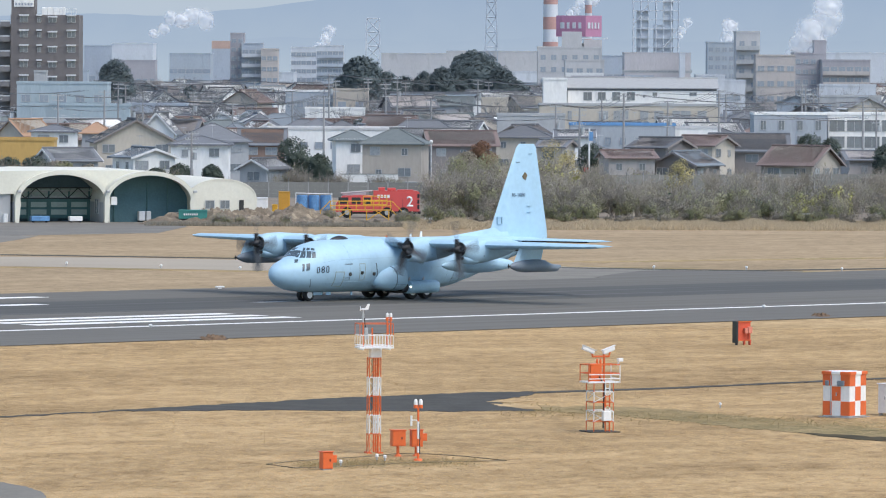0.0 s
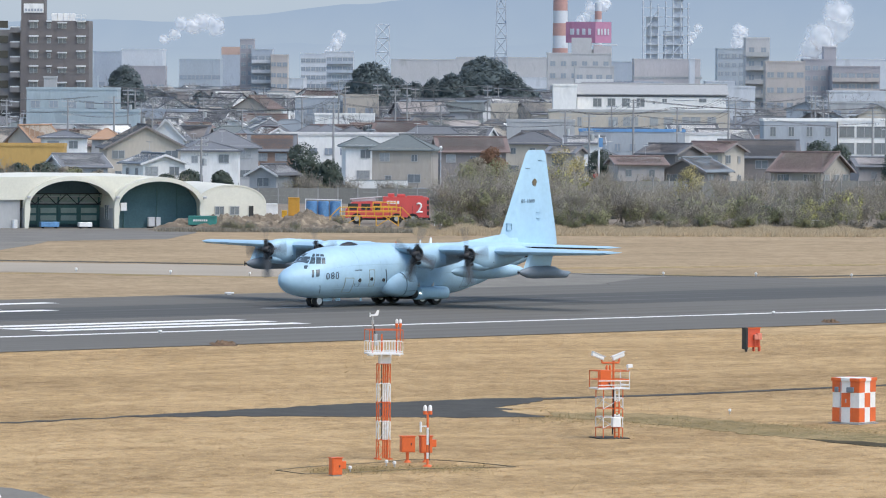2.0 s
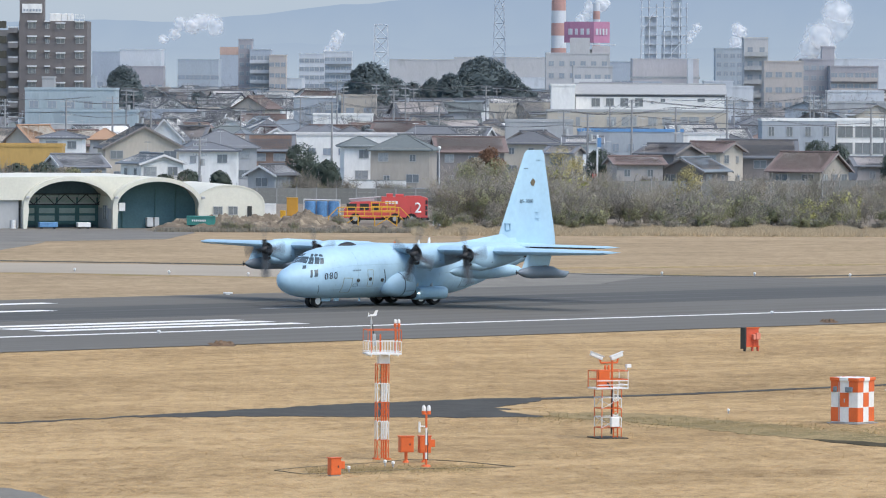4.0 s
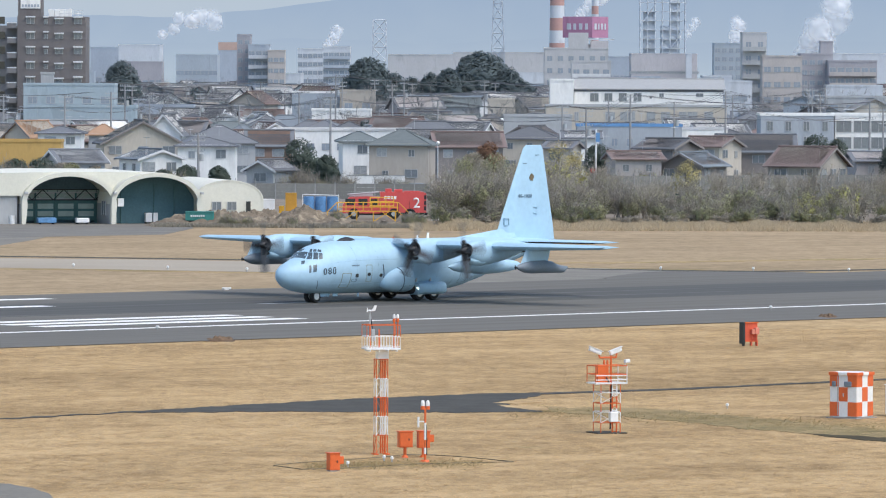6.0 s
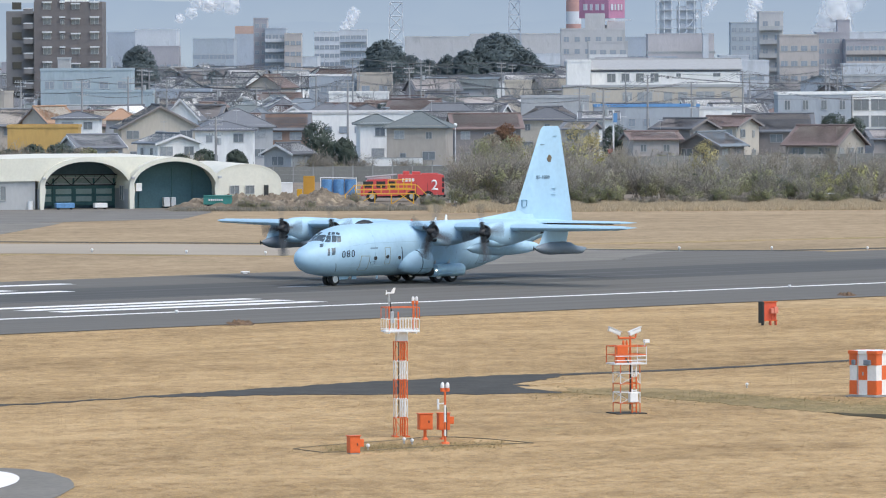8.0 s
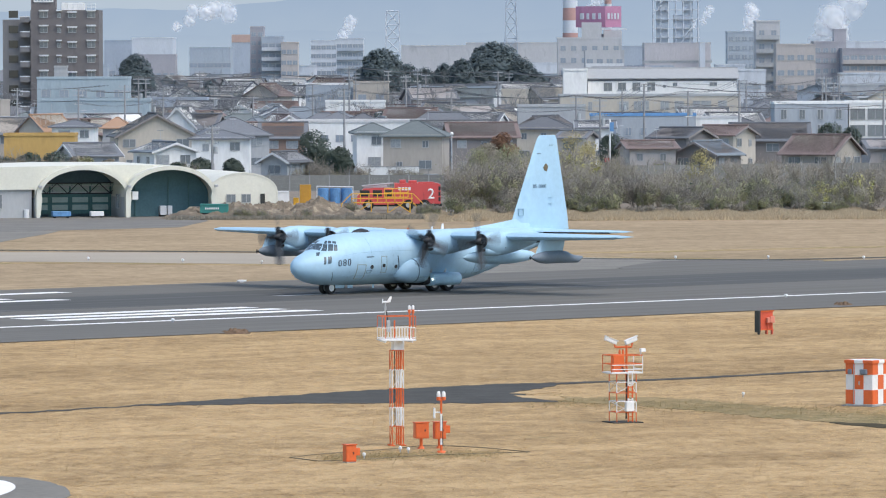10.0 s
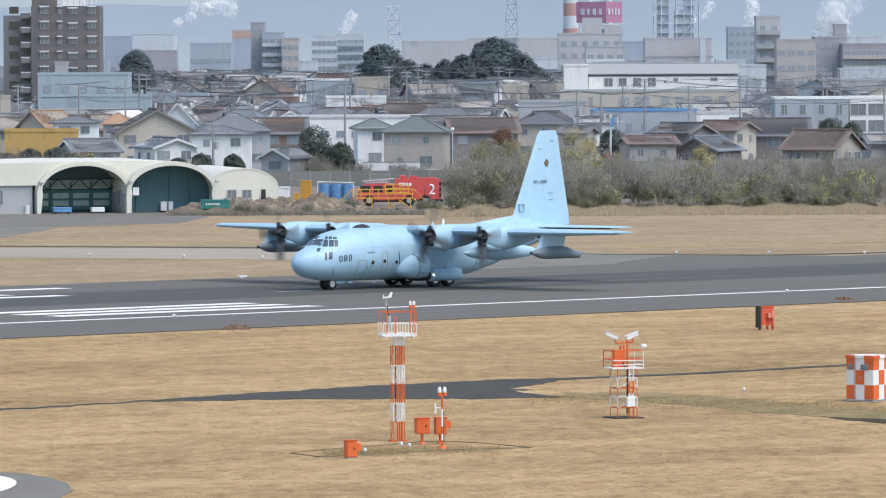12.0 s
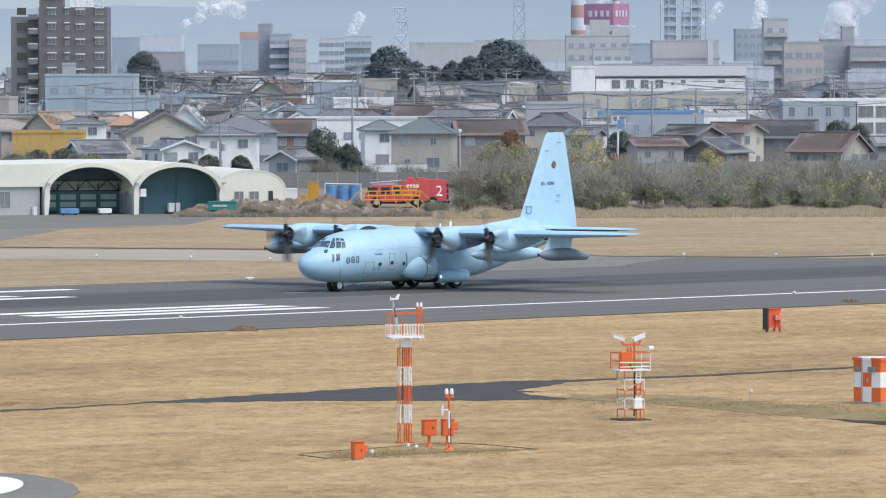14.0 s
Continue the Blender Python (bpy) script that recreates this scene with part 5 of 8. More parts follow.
def house(x, y, w, d, eave, rise, rz, wall, roof, kind="gable", label="", floors=2, detail=True, cross=False, group="houses of the town"):
    """A dwelling: plastered walls with gable ends, a tiled roof with eaves, windows on the walls that face the airfield."""
    t = empty("house", pose(x, y, 0, 0, 0, rz), label or "two-storey town house with pitched tiled roof", "house", group)
    bm = B()
    if kind == "gable":
        ring = [(-d / 2, 0), (d / 2, 0), (d / 2, eave), (0, eave + rise), (-d / 2, eave)]
        loft(bm, [[(sx * w / 2, p, q) for p, q in ring] for sx in (-1, 1)])
    else:
        box(bm, 0, 0, 0, w, d, eave + 0.02)
    part("wall", bm, M[wall], t)
    bm = B()
    roof_mesh(bm, w, d, eave, rise, kind)
    part("roof", bm, M[roof], t)
    if detail and kind == "gable":
        # boards along the gable's edges
        a, b = w / 2 + 0.56, d / 2 + 0.55
        drop = rise * 0.55 / (d / 2)
        for sx in (-1, 1):
            bm = B()
            line = [(-b, eave - drop), (0, eave + rise), (b, eave - drop)]
            loft(bm, [[(sx * a, p, q - 0.02), (sx * (a + 0.07), p, q - 0.02), (sx * (a + 0.07), p, q - 0.3), (sx * a, p, q - 0.3)] for p, q in line])
            part("bargeboard", bm, M["rail_white" if wall in ("white_wall", "grey_wall", "steel_pale") else "dark_wood"], t)
    if detail:
        rng = random.Random(int(x * 13 + y * 7))
        # the walls whose outer side looks towards the airfield (-y in the world)
        for face, nx, span, off in ((0, -1, w, d / 2), (180, 1, w, d / 2), (90, 1, d, w / 2), (270, -1, d, w / 2)):
            n = Euler((0, 0, radians(rz + face))).to_matrix() @ Vector((0, -1, 0))
            if n.y > -0.25:
                continue
            turn = pose(0, 0, 0, 0, 0, face)
            for fl in range(max(floors, 2 if eave > 4.0 else 1)):
                z = eave - 1.75 - fl * 2.8
                if z < 0.5:
                    continue
                count = max(1, int(span / 2.7))
                for i in range(count):
                    ww = rng.choice((0.8, 1.3, 1.7, 1.7))
                    px = (i + 0.5) / count * span - span / 2 + rng.uniform(-0.3, 0.3)
                    p = turn @ Vector((px, -off - 0.02, z))
                    window(t, p.x, p.y, p.z, ww, 1.1 if ww > 1 else 0.9, face, rng.choice(("pane", "pane", "curtain")))
        if rng.random() < 0.6:
            bm = B()
            tube(bm, (w * 0.2, 0, eave + rise), (w * 0.2, 0, eave + rise + 1.6), 0.025, 5)
            for k in range(4):
                tube(bm, (w * 0.2 - 0.5 + 0.06 * k, -0.3, eave + rise + 1.5 - 0.02 * k), (w * 0.2 - 0.5 + 0.06 * k + 0.8, 0.3, eave + rise + 1.5 - 0.02 * k), 0.014, 4)
            part("aerial", bm, M["galvanised"], t, "thin television aerial")
    return t


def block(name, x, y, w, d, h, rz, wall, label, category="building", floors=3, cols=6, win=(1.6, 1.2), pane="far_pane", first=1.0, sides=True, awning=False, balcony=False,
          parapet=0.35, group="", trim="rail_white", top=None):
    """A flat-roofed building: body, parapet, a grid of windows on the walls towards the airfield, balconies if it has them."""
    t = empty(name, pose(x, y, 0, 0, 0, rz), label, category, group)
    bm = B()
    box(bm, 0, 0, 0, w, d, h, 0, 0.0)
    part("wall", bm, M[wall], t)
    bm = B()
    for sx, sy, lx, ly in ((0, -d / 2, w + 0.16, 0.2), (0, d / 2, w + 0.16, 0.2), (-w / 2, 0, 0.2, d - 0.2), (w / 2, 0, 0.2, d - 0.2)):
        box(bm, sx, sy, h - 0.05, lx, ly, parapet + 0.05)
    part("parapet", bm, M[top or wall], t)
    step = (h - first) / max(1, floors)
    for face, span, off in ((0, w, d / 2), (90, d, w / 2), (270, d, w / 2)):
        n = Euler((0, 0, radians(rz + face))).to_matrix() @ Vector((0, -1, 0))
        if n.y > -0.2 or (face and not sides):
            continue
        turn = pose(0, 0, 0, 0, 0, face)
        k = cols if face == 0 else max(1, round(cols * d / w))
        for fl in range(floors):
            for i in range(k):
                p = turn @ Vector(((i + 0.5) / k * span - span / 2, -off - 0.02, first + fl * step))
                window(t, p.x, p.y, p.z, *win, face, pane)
                if awning and face == 0:
                    bm = B()
                    box(bm, 0, 0, 0, win[0] + 0.5, 0.5, 0.22)
                    ob = part("awning", bm, M["rail_white"], t, "white ledge over a window")
                    ob.location = (p.x, p.y - 0.25, p.z + win[1] + 0.15)
        if balcony and face == 0:
            for fl in range(floors):
                bm = B()
                box(bm, 0, -d / 2 - 0.6, first + fl * step - 0.9, w * 0.96, 1.2, 0.16)
                box(bm, 0, -d / 2 - 1.15, first + fl * step - 0.75, w * 0.96, 0.08, 0.85)
                part("balcony", bm, M[trim], t, "balcony with solid rail")
    return t


def utility_pole(x, y, h, rz):
    t = empty("utility_pole", pose(x, y, 0, 0, 0, rz), "grey concrete utility pole with crossarms and insulators", "utility pole", "utility poles of the town")
    bm = B()
    tube(bm, (0, 0, 0), (0, 0, h), 0.2, 8, 0.12)
    part("pole", bm, M["pole_concrete"], t)
    for k, z in enumerate((h - 0.4, h - 1.1, h - 2.4)):
        bm = B()
        box(bm, 0, 0, z, 1.9 - 0.3 * k, 0.12, 0.12)
        for i in range(5):
            tube(bm, (-0.8 + 0.4 * i, 0, z + 0.1), (-0.8 + 0.4 * i, 0, z + 0.34), 0.05, 6)
        part("crossarm", bm, M["galvanised"], t)
    if int(x * 3) % 2:
        bm = B()
        tube(bm, (0.42, 0, h - 3.6), (0.42, 0, h - 2.7), 0.28, 10)
        part("transformer", bm, M["galvanised"], t, "grey drum transformer")
    return t


def wires(a, b, sag=0.8):
    """A span of sagging wires between two poles."""
    t = empty("overhead_wires", pose(*a), "dark overhead wires between utility poles", "wires", "overhead wires of the town")
    d = Vector(b) - Vector(a)
    for dx, z in ((-0.75, -0.1), (0, -0.1), (0.75, -0.1), (-0.5, -2.2), (0.5, -2.2)):
        rings = []
        for i in range(9):
            k = i / 8
            p = d * k
            c = Vector((p.x + dx, p.y, p.z + z - sag * 4 * k * (1 - k)))
            rings.append([c + Vector((0, 0, 0.03)), c + Vector((0, 0.026, -0.015)), c + Vector((0, -0.026, -0.015))])
        part("wire", loft(B(), rings), M["steel_line"], t)
    return t


NORMALS = []


def cloud_of_leaves(rng, lobes, count, size, wide=4.0, high=4.0):
    """Small tilted leaf clumps on and in a set of rounded lobes, denser near their skins; returns vertices and faces."""
    vs, fs = [], []
    weight = [l[3] ** 3.2 for l in lobes]
    NORMALS.clear()
    for _ in range(count):
        x, y, z, r, sq = rng.choices(lobes, weight)[0]
        d = Vector((rng.gauss(0, 1), rng.gauss(0, 1), rng.gauss(0, 1))).normalized()
        q = r * (rng.random() ** 0.33) * rng.uniform(0.9, 1.06)
        c = Vector((x, y, z)) + Vector((d.x * q, d.y * q, d.z * q * sq))
        if c.z < 0.1:
            continue
        out = (d * 0.7 + Vector((c.x, c.y, (c.z - high * 0.35))) * (1.8 / wide) + Vector((rng.gauss(0, 0.15), rng.gauss(0, 0.15), 0.25))).normalized()
        u = Vector((rng.gauss(0, 1), rng.gauss(0, 1), rng.gauss(0, 0.7))).normalized()
        v = u.cross(out).normalized()
        s = size * rng.uniform(0.5, 1.3)
        k = len(vs)
        vs += [c - u * s, c + v * s * 0.7, c + u * s, c - v * s * 0.7]
        fs.append((k, k + 1, k + 2, k + 3) if u.cross(v).dot(out) < 0 else (k + 3, k + 2, k + 1, k))
        NORMALS.extend([out] * 4)
    return vs, fs


def mesh_part(name, vs, fs, material, parent=None, label="", normals=None):
    me = bpy.data.meshes.new(name)
    me.from_pydata([tuple(v) for v in vs], [], fs)
    if normals:
        me.polygons.foreach_set("use_smooth", [True] * len(me.polygons))
        me.normals_split_custom_set_from_vertices([tuple(n) for n in normals])
    me.materials.append(M[material])
    ob = new(name, me)
    if parent:
        ob.parent = parent
    if label:
        ob["label"] = label
    return ob


def tree(x, y, h, spread, material="evergreen", label="dark evergreen tree with dense rounded crown", count=2200, size=0.22, trunk=0.25, dome=False, seed=1, low=0.2):
    rng = random.Random(seed)
    t = empty("tree", pose(x, y, 0), label, "tree", "trees of the town")
    bm = B()
    tube(bm, (0, 0, 0), (0, 0, h * 0.5), trunk, 8, trunk * 0.6)
    lobes = []
    n = 9 if not dome else 14
    for k in range(n):
        a = 2.4 * k + rng.uniform(-0.3, 0.3)
        f = (k + 0.5) / n
        r0 = spread * 0.5 * math.sqrt(max(0.05, 1 - abs(2 * f - 0.75) ** 2)) * rng.uniform(0.5, 0.95)
        z = h * (low + (0.92 - low) * f)
        r = spread * rng.uniform(0.2, 0.3)
        z = min(z, h - r * 0.85)
        lobes.append((r0 * math.cos(a) * 0.9, r0 * math.sin(a) * 0.9, z, r, 0.85))
        tube(bm, (0, 0, min(z, h * 0.5) * 0.7), (r0 * math.cos(a) * 0.6, r0 * math.sin(a) * 0.6, z), trunk * 0.35, 5, trunk * 0.12)
    if dome:
        # one broad rounded crown with bosses on its skin
        mid, rad = h * 0.56, spread * 0.46
        sq = (h - mid) * 0.95 / rad
        lobes = [(0, 0, mid, rad, sq), (0, 0, h * 0.3, rad * 0.85, 0.9 * h * 0.3 / (rad * 0.85))]
        for k in range(34):
            z = -0.5 + 1.46 * ((k * 0.618 + 0.31) % 1)
            a = 2.4 * k
            c = math.sqrt(1 - z * z)
            lobes.append((rad * 0.86 * c * math.cos(a), rad * 0.86 * c * math.sin(a), mid + (h - mid) * 0.86 * z, spread * rng.uniform(0.08, 0.13), 0.9))
    part("trunk", bm, M["bark"], t)
    vs, fs = cloud_of_leaves(rng, lobes, count, size, spread / 2, h)
    mesh_part("crown", vs, fs, material, t, "", list(NORMALS))
    return t


SHAPES = {}


def shrub_proto(seed, h, spread, twig, leaf, leaves, label):
    """A leafless winter shrub: many thin forking stems, with what leaves it has kept."""
    rng = random.Random(seed)
    t = empty("shrub", pose(0, 0, -50), label, "shrub", "shrubs along the fence")
    keep = SHAPES.setdefault(len(SHAPES), [])
    vs, fs = [], []

    def stick(p, q, r):
        d = (q - p).normalized()
        u = d.orthogonal().normalized() * r
        v = d.cross(u).normalized() * r
        k = len(vs)
        vs.extend([p + u, p - u * 0.5 + v * 0.87, p - u * 0.5 - v * 0.87, q])
        fs.extend([(k, k + 1, k + 3), (k + 1, k + 2, k + 3), (k + 2, k, k + 3)])

    tips = []
    for _ in range(16):
        a = rng.uniform(0, 6.283)
        p = Vector((rng.gauss(0, spread * 0.14), rng.gauss(0, spread * 0.14), 0))
        d = Vector((math.cos(a) * 0.35, math.sin(a) * 0.35, 1)).normalized()
        q = p + d * h * rng.uniform(0.45, 0.75)
        stick(p, q, 0.045)
        for _ in range(7):
            k = rng.uniform(0.3, 1)
            p1 = p.lerp(q, k)
            d1 = (d + Vector((rng.gauss(0, 0.6), rng.gauss(0, 0.6), rng.uniform(0, 0.5)))).normalized()
            q1 = p1 + d1 * h * rng.uniform(0.18, 0.38)
            stick(p1, q1, 0.028)
            for _ in range(5):
                p2 = p1.lerp(q1, rng.uniform(0.3, 1))
                d2 = (d1 + Vector((rng.gauss(0, 0.7), rng.gauss(0, 0.7), rng.gauss(0.2, 0.4)))).normalized()
                q2 = p2 + d2 * h * rng.uniform(0.08, 0.2)
                stick(p2, q2, 0.018)
                tips.append(q2)
    mesh_part("stem", vs, fs, twig, t)
    keep.append((vs, fs, twig, None))
    lobes = [(p.x, p.y, p.z * rng.uniform(0.3, 1), 0.35, 1) for p in rng.sample(tips, min(len(tips), 120))]
    vs2, fs2 = cloud_of_leaves(rng, lobes, leaves, 0.085, spread / 2, h)
    if fs2:
        mesh_part("foliage", vs2, fs2, leaf, t, "", list(NORMALS))
        keep.append((vs2, fs2, leaf, list(NORMALS)))
    return t


def car(x, y, rz, paint, label):
    """A small parked hatchback: body, glasshouse, four wheels."""
    t = empty("parked_car", pose(x, y, 0.03, 0, 0, rz), label, "car", "parked cars")
    bm = B()
    loft(bm, [[(-1.9, yy, 0.3), (1.9, yy, 0.3), (1.9, yy, 0.72), (1.15, yy, 0.9), (-1.8, yy, 0.95), (-1.9, yy, 0.7)] for yy in (-0.8, -0.86, 0.86, 0.8)])
    part("body", bm, M[paint], t)
    bm = B()
    loft(bm, [[(-1.7, yy, 0.9), (1.0, yy, 0.9), (0.3, yy * 0.9, 1.42), (-1.5, yy * 0.9, 1.45)] for yy in (-0.78, 0.78)])
    part("glasshouse", bm, M["pane"], t, "dark car windows")
    bm = B()
    box(bm, -0.6, 0, 1.42, 1.7, 1.36, 0.05, 0, 0.02)
    part("roof", bm, M[paint], t)
    for wx in (-1.25, 1.25):
        for wy in (-0.78, 0.78):
            part("wheel", tube(B(), (wx, wy - 0.09, 0.3), (wx, wy + 0.09, 0.3), 0.3, 12), M["rubber"], t)
    return t


# ---- shelters, stores and scrub along the far side of the airfield ----
M["teal"] = mat("teal_container_paint", (0.05, 0.25, 0.22), 0.5, 0, 0.15, 1, 6)
M["tarp_blue"] = mat("blue_tarpaulin", (0.11, 0.26, 0.47), 0.5, 0, 0.25, 1.5, 5, 0.4)
M["fire_red"] = mat("fire_engine_red", (0.60, 0.085, 0.08), 0.4, 0, 0.08, 0.8, 6)
M["safety_yellow"] = mat("safety_yellow_paint", (0.72, 0.40, 0.04), 0.5, 0, 0.1, 1, 8)
M["store_orange"] = mat("orange_store_paint", (0.62, 0.32, 0.05), 0.55, 0, 0.1, 1, 6)
M["inner_green"] = mat("green_mesh_screen", (0.075, 0.165, 0.16), 0.7, 0, 0.2, 1, 8)
M["inner_pale"] = mat("pale_green_sheet", (0.36, 0.45, 0.41), 0.6, 0, 0.15, 1, 8)
M["lining"] = mat("dark_green_lining", (0.12, 0.19, 0.205), 0.8, 0, 0.15, 0.5, 4)
M["town_ground"] = mat("town_asphalt_and_soil", (0.19, 0.19, 0.19), 0.9, 0, 0.25, 0.08, 1.5)
M["fence_panel"] = mat("weathered_fence_concrete", (0.20, 0.20, 0.185), 0.9, 0, 0.22, 0.6, 4, 0.2, rand=0.5)
sheet("town_ground", [(-420, 835), (-60, 832), (0, 834), (60, 862), (420, 880), (900, 4200), (-900, 4200)], 0.03, M["town_ground"], "grey asphalt and soil between the houses", "ground")
sheet("scrub_ground", [(-33, 708), (-10, 706), (75, 720), (80, 862), (0, 834), (-33, 832)], 0.026, mat("leaf_litter", (0.24, 0.205, 0.165), 0.95, 0, 0.3, 0.4, 4, 0.5, spec=0.1), "brown soil under the scrub belt", "ground")


def arch(half, wall, top, n=20, grow=0.0):
    """The outline of a barrel shelter in its own x, z: straight feet, elliptical crown."""
    pts = [(-half - grow, 0.0)]
    for i in range(n + 1):
        a = math.pi * (1 - i / n)
        pts.append(((half + grow) * math.cos(a), wall + (top + grow - wall) * abs(math.sin(a)) ** 0.97))
    pts.append((half + grow, 0.0))
    return pts


def shelter(x, y, rz, half, wall, top, length, is_open, label):
    t = empty("aircraft_shelter", pose(x, y, 0.03, 0, 0, rz), label, "shelter", "barrel-roofed shelters")
    outer, inner = arch(half, wall, top), arch(half - 0.14, wall, top - 0.14)
    bm = B()
    ring = [(p, 0.35, q) for p, q in outer] + [(p, 0.35, q) for p, q in inner[::-1]]
    loft(bm, [ring, [(p, length, q) for p, _, q in ring]])
    part("roof_vault", bm, M["canvas"], t, "white barrel vault roof", smooth=True)
    bm = B()
    loft(bm, [[(-half - 0.06, yy, z), (-half - 0.02, yy, z)] + [(-half - 0.02, yy, z + wall - 0.1), (-half - 0.06, yy, z + wall - 0.1)] for yy, z in ((0.6, 0.02), (length, 0.02))])
    side = part("side_wall", bm, M["grey_wall"], t, "grey sheet side wall")
    for yy in (3.2, 10, 17):
        window(side, -half - 0.08, yy, 0.9, 1.7, 1.5, 270)
    if is_open:
        bm = B()
        cut = [(-half + 0.4, 0.0), (-half + 0.62, wall * 0.9)] + [(p * 0.905, wall + (q - wall) * 0.86) for p, q in outer[2:-2]] + [(half - 0.62, wall * 0.9), (half - 0.4, 0.0)]
        ring0 = [(p, 0.0, q) for p, q in outer]
        ring1 = [(p, 0.0, q) for p, q in cut]
        n = min(len(ring0), len(ring1))
        for yy0, yy1 in ((0.0, 0.5),):
            vs = [[bm.verts.new((p, yy, q)) for p, _, q in r[:n]] for r, yy in ((ring0, yy0), (ring1, yy0), (ring1, yy1), (ring0, yy1))]
            for r, s in zip(vs, vs[1:] + vs[:1]):
                for i in range(n - 1):
                    bm.faces.new((r[i], r[i + 1], s[i + 1], s[i]))
        bmesh.ops.recalc_face_normals(bm, faces=bm.faces)
        part("front_arch", bm, M["canvas"], t, "white moulded front arch")
    else:
        bm = B()
        loft(bm, [[(p, yy, q) for p, q in inner] for yy in (0.4, 0.7)])
        front = part("front_wall", bm, M["canvas"], t, "plain white end wall")
        for dx in (-1.35, 0.35):
            window(front, dx, 0.37, 0.95, 1.0, 0.9, 0)
        bm = B()
        box(bm, 2.2, 0.36, 0.0, 0.5, 0.1, 1.9)
        part("door", bm, M["glass_dark"], front)
    bm = B()
    loft(bm, [[(p, yy, q) for p, q in inner] for yy in (length - 0.4, length - 0.2)])
    part("back_wall", bm, M["lining"] if is_open else M["canvas"], t)
    return t


shelter(-40.2, 701.0, 16, 5.1, 2.2, 5.5, 26, True, "open white barrel-roofed shelter with trusses inside")
shelter(-31.0, 702.6, 16, 4.95, 2.2, 5.45, 26, True, "open white barrel-roofed shelter with dark screen inside")
shelter(-24.2, 728.0, 14, 3.9, 2.1, 4.25, 22, False, "closed white barrel-roofed store with two windows")

# the roof between and beside the vaults, and the grey-walled bay next to them
t = empty("shelter_annex", pose(-40.2, 701.0, 0.03, 0, 0, 16), "flat white roof bay with grey sheet wall beside the shelters", "building")


def vault_height(x, centre, half, wall, top):
    k = max(0.0, 1 - ((x - centre) / half) ** 2)
    return wall + (top - wall) * math.sqrt(k) ** 0.97


xs = [9.28 * i / 24 for i in range(25)]
ring = [(x, max(vault_height(x, 0, 5.1, 2.2, 5.5), vault_height(x, 9.28, 4.95, 2.2, 5.45)) - 0.06) for x in xs] + [(9.28, 5.47), (0, 5.52)]
part("valley_roof", loft(B(), [[(p, y, q) for p, q in ring] for y in (0.9, 24)]), M["canvas"], t, "white sheet roof between two vaults")
xs = [-5.09 * i / 14 for i in range(15)]
ring = [(x, vault_height(x, 0, 5.1, 2.2, 5.5) - 0.06) for x in xs] + [(-5.1, 3.0), (-21, 3.0), (-21, 5.15), (0, 5.52)]
part("bay_roof", loft(B(), [[(p, y, q) for p, q in ring] for y in (0.7, 24)]), M["canvas"], t, "flat white roof bay")
bay_wall = part("bay_wall", box(B(), -13.25, 12.4, 0, 15.7, 22.8, 3.0), M["grey_wall"], t, "grey sheet wall under the flat roof")
for dx in (-9.2, -13.0, -16.8):
    window(bay_wall, dx, 0.96, 1.0, 1.2, 1.5, 0)

# inside the first shelter: screens, posts and a truss
t = empty("screen_wall", pose(-42.0, 706.5, 0.03, 0, 0, 16), "green mesh screens with pale sheets inside the shelter", "screen")
for k in range(4):
    bm = B()
    box(bm, -3.3 + 2.2 * k, 0, 0.3, 2.0, 0.1, 2.1)
    part("mesh_panel", bm, M["inner_green"], t)
    for z in (0.7, 1.5):
        bm = B()
        box(bm, -3.3 + 2.2 * k, -0.1, z, 1.7, 0.06, 0.55)
        part("pale_sheet", bm, M["inner_pale"], t)
for k in range(5):
    bm = B()
    box(bm, -4.4 + 2.2 * k, -0.05, 0, 0.16, 0.16, 3.2)
    part("post", bm, M["inner_green"], t)
bm = B()
tube(bm, (-4.4, 0, 3.2), (4.6, 0, 3.2), 0.07, 6)
tube(bm, (-4.4, 0, 2.55), (4.6, 0, 2.55), 0.07, 6)
for k in range(9):
    tube(bm, (-4.4 + k, 0, 2.55 if k % 2 else 3.2), (-3.4 + k, 0, 3.2 if k % 2 else 2.55), 0.05, 5)
part("truss", bm, M["galvanised"], t, "grey steel truss beam")
bm = B()
box(bm, 0, 0.5, 2.6, 8.6, 0.05, 0.6)
part("clerestory_sheet", bm, M["inner_pale"], t, "pale translucent sheet strip")
for x, y, m, w, h, lab in ((-42.6, 700.8, "tarp_blue", 2.0, 0.55, "low blue covered trailer"), (-38.9, 701.9, "white", 1.4, 0.5, "low white covered trailer"), (-33.6, 706.5, "teal", 2.0, 1.1, "teal tool rack"),
                           (-32.1, 705.5, "white", 0.7, 1.0, "white steel locker"), (-31.4, 705.8, "white", 0.5, 1.0, "white steel locker"), (-28.4, 705.8, "beige", 1.2, 0.9, "stacked brown crates")):
    t = empty("stored_equipment", pose(x, y, 0.03, 0, 0, 16), lab + " standing in the shelter", "equipment")
    bm = B()
    box(bm, 0, 0, 0.14, w, 0.9, h, 0, 0.06)
    part("body", bm, M[m], t)
    bm = B()
    for dx in (-w * 0.35, w * 0.35):
        for dy in (-0.3, 0.3):
            box(bm, dx, dy, 0, 0.14, 0.14, 0.16)
    part("feet", bm, M["rubber"], t)
t = empty("hanging_panel", pose(-34.9, 702.4, 1.9, 0, 0, 16), "white notice board beside the arch post", "board")
bm = B()
box(bm, 0, -0.1, 0, 0.65, 0.5, 0.85, 0, 0.02)
part("board", bm, M["white"], t)
bm = B()
box(bm, -0.5, 0.15, -1.9, 0.1, 0.1, 2.9)
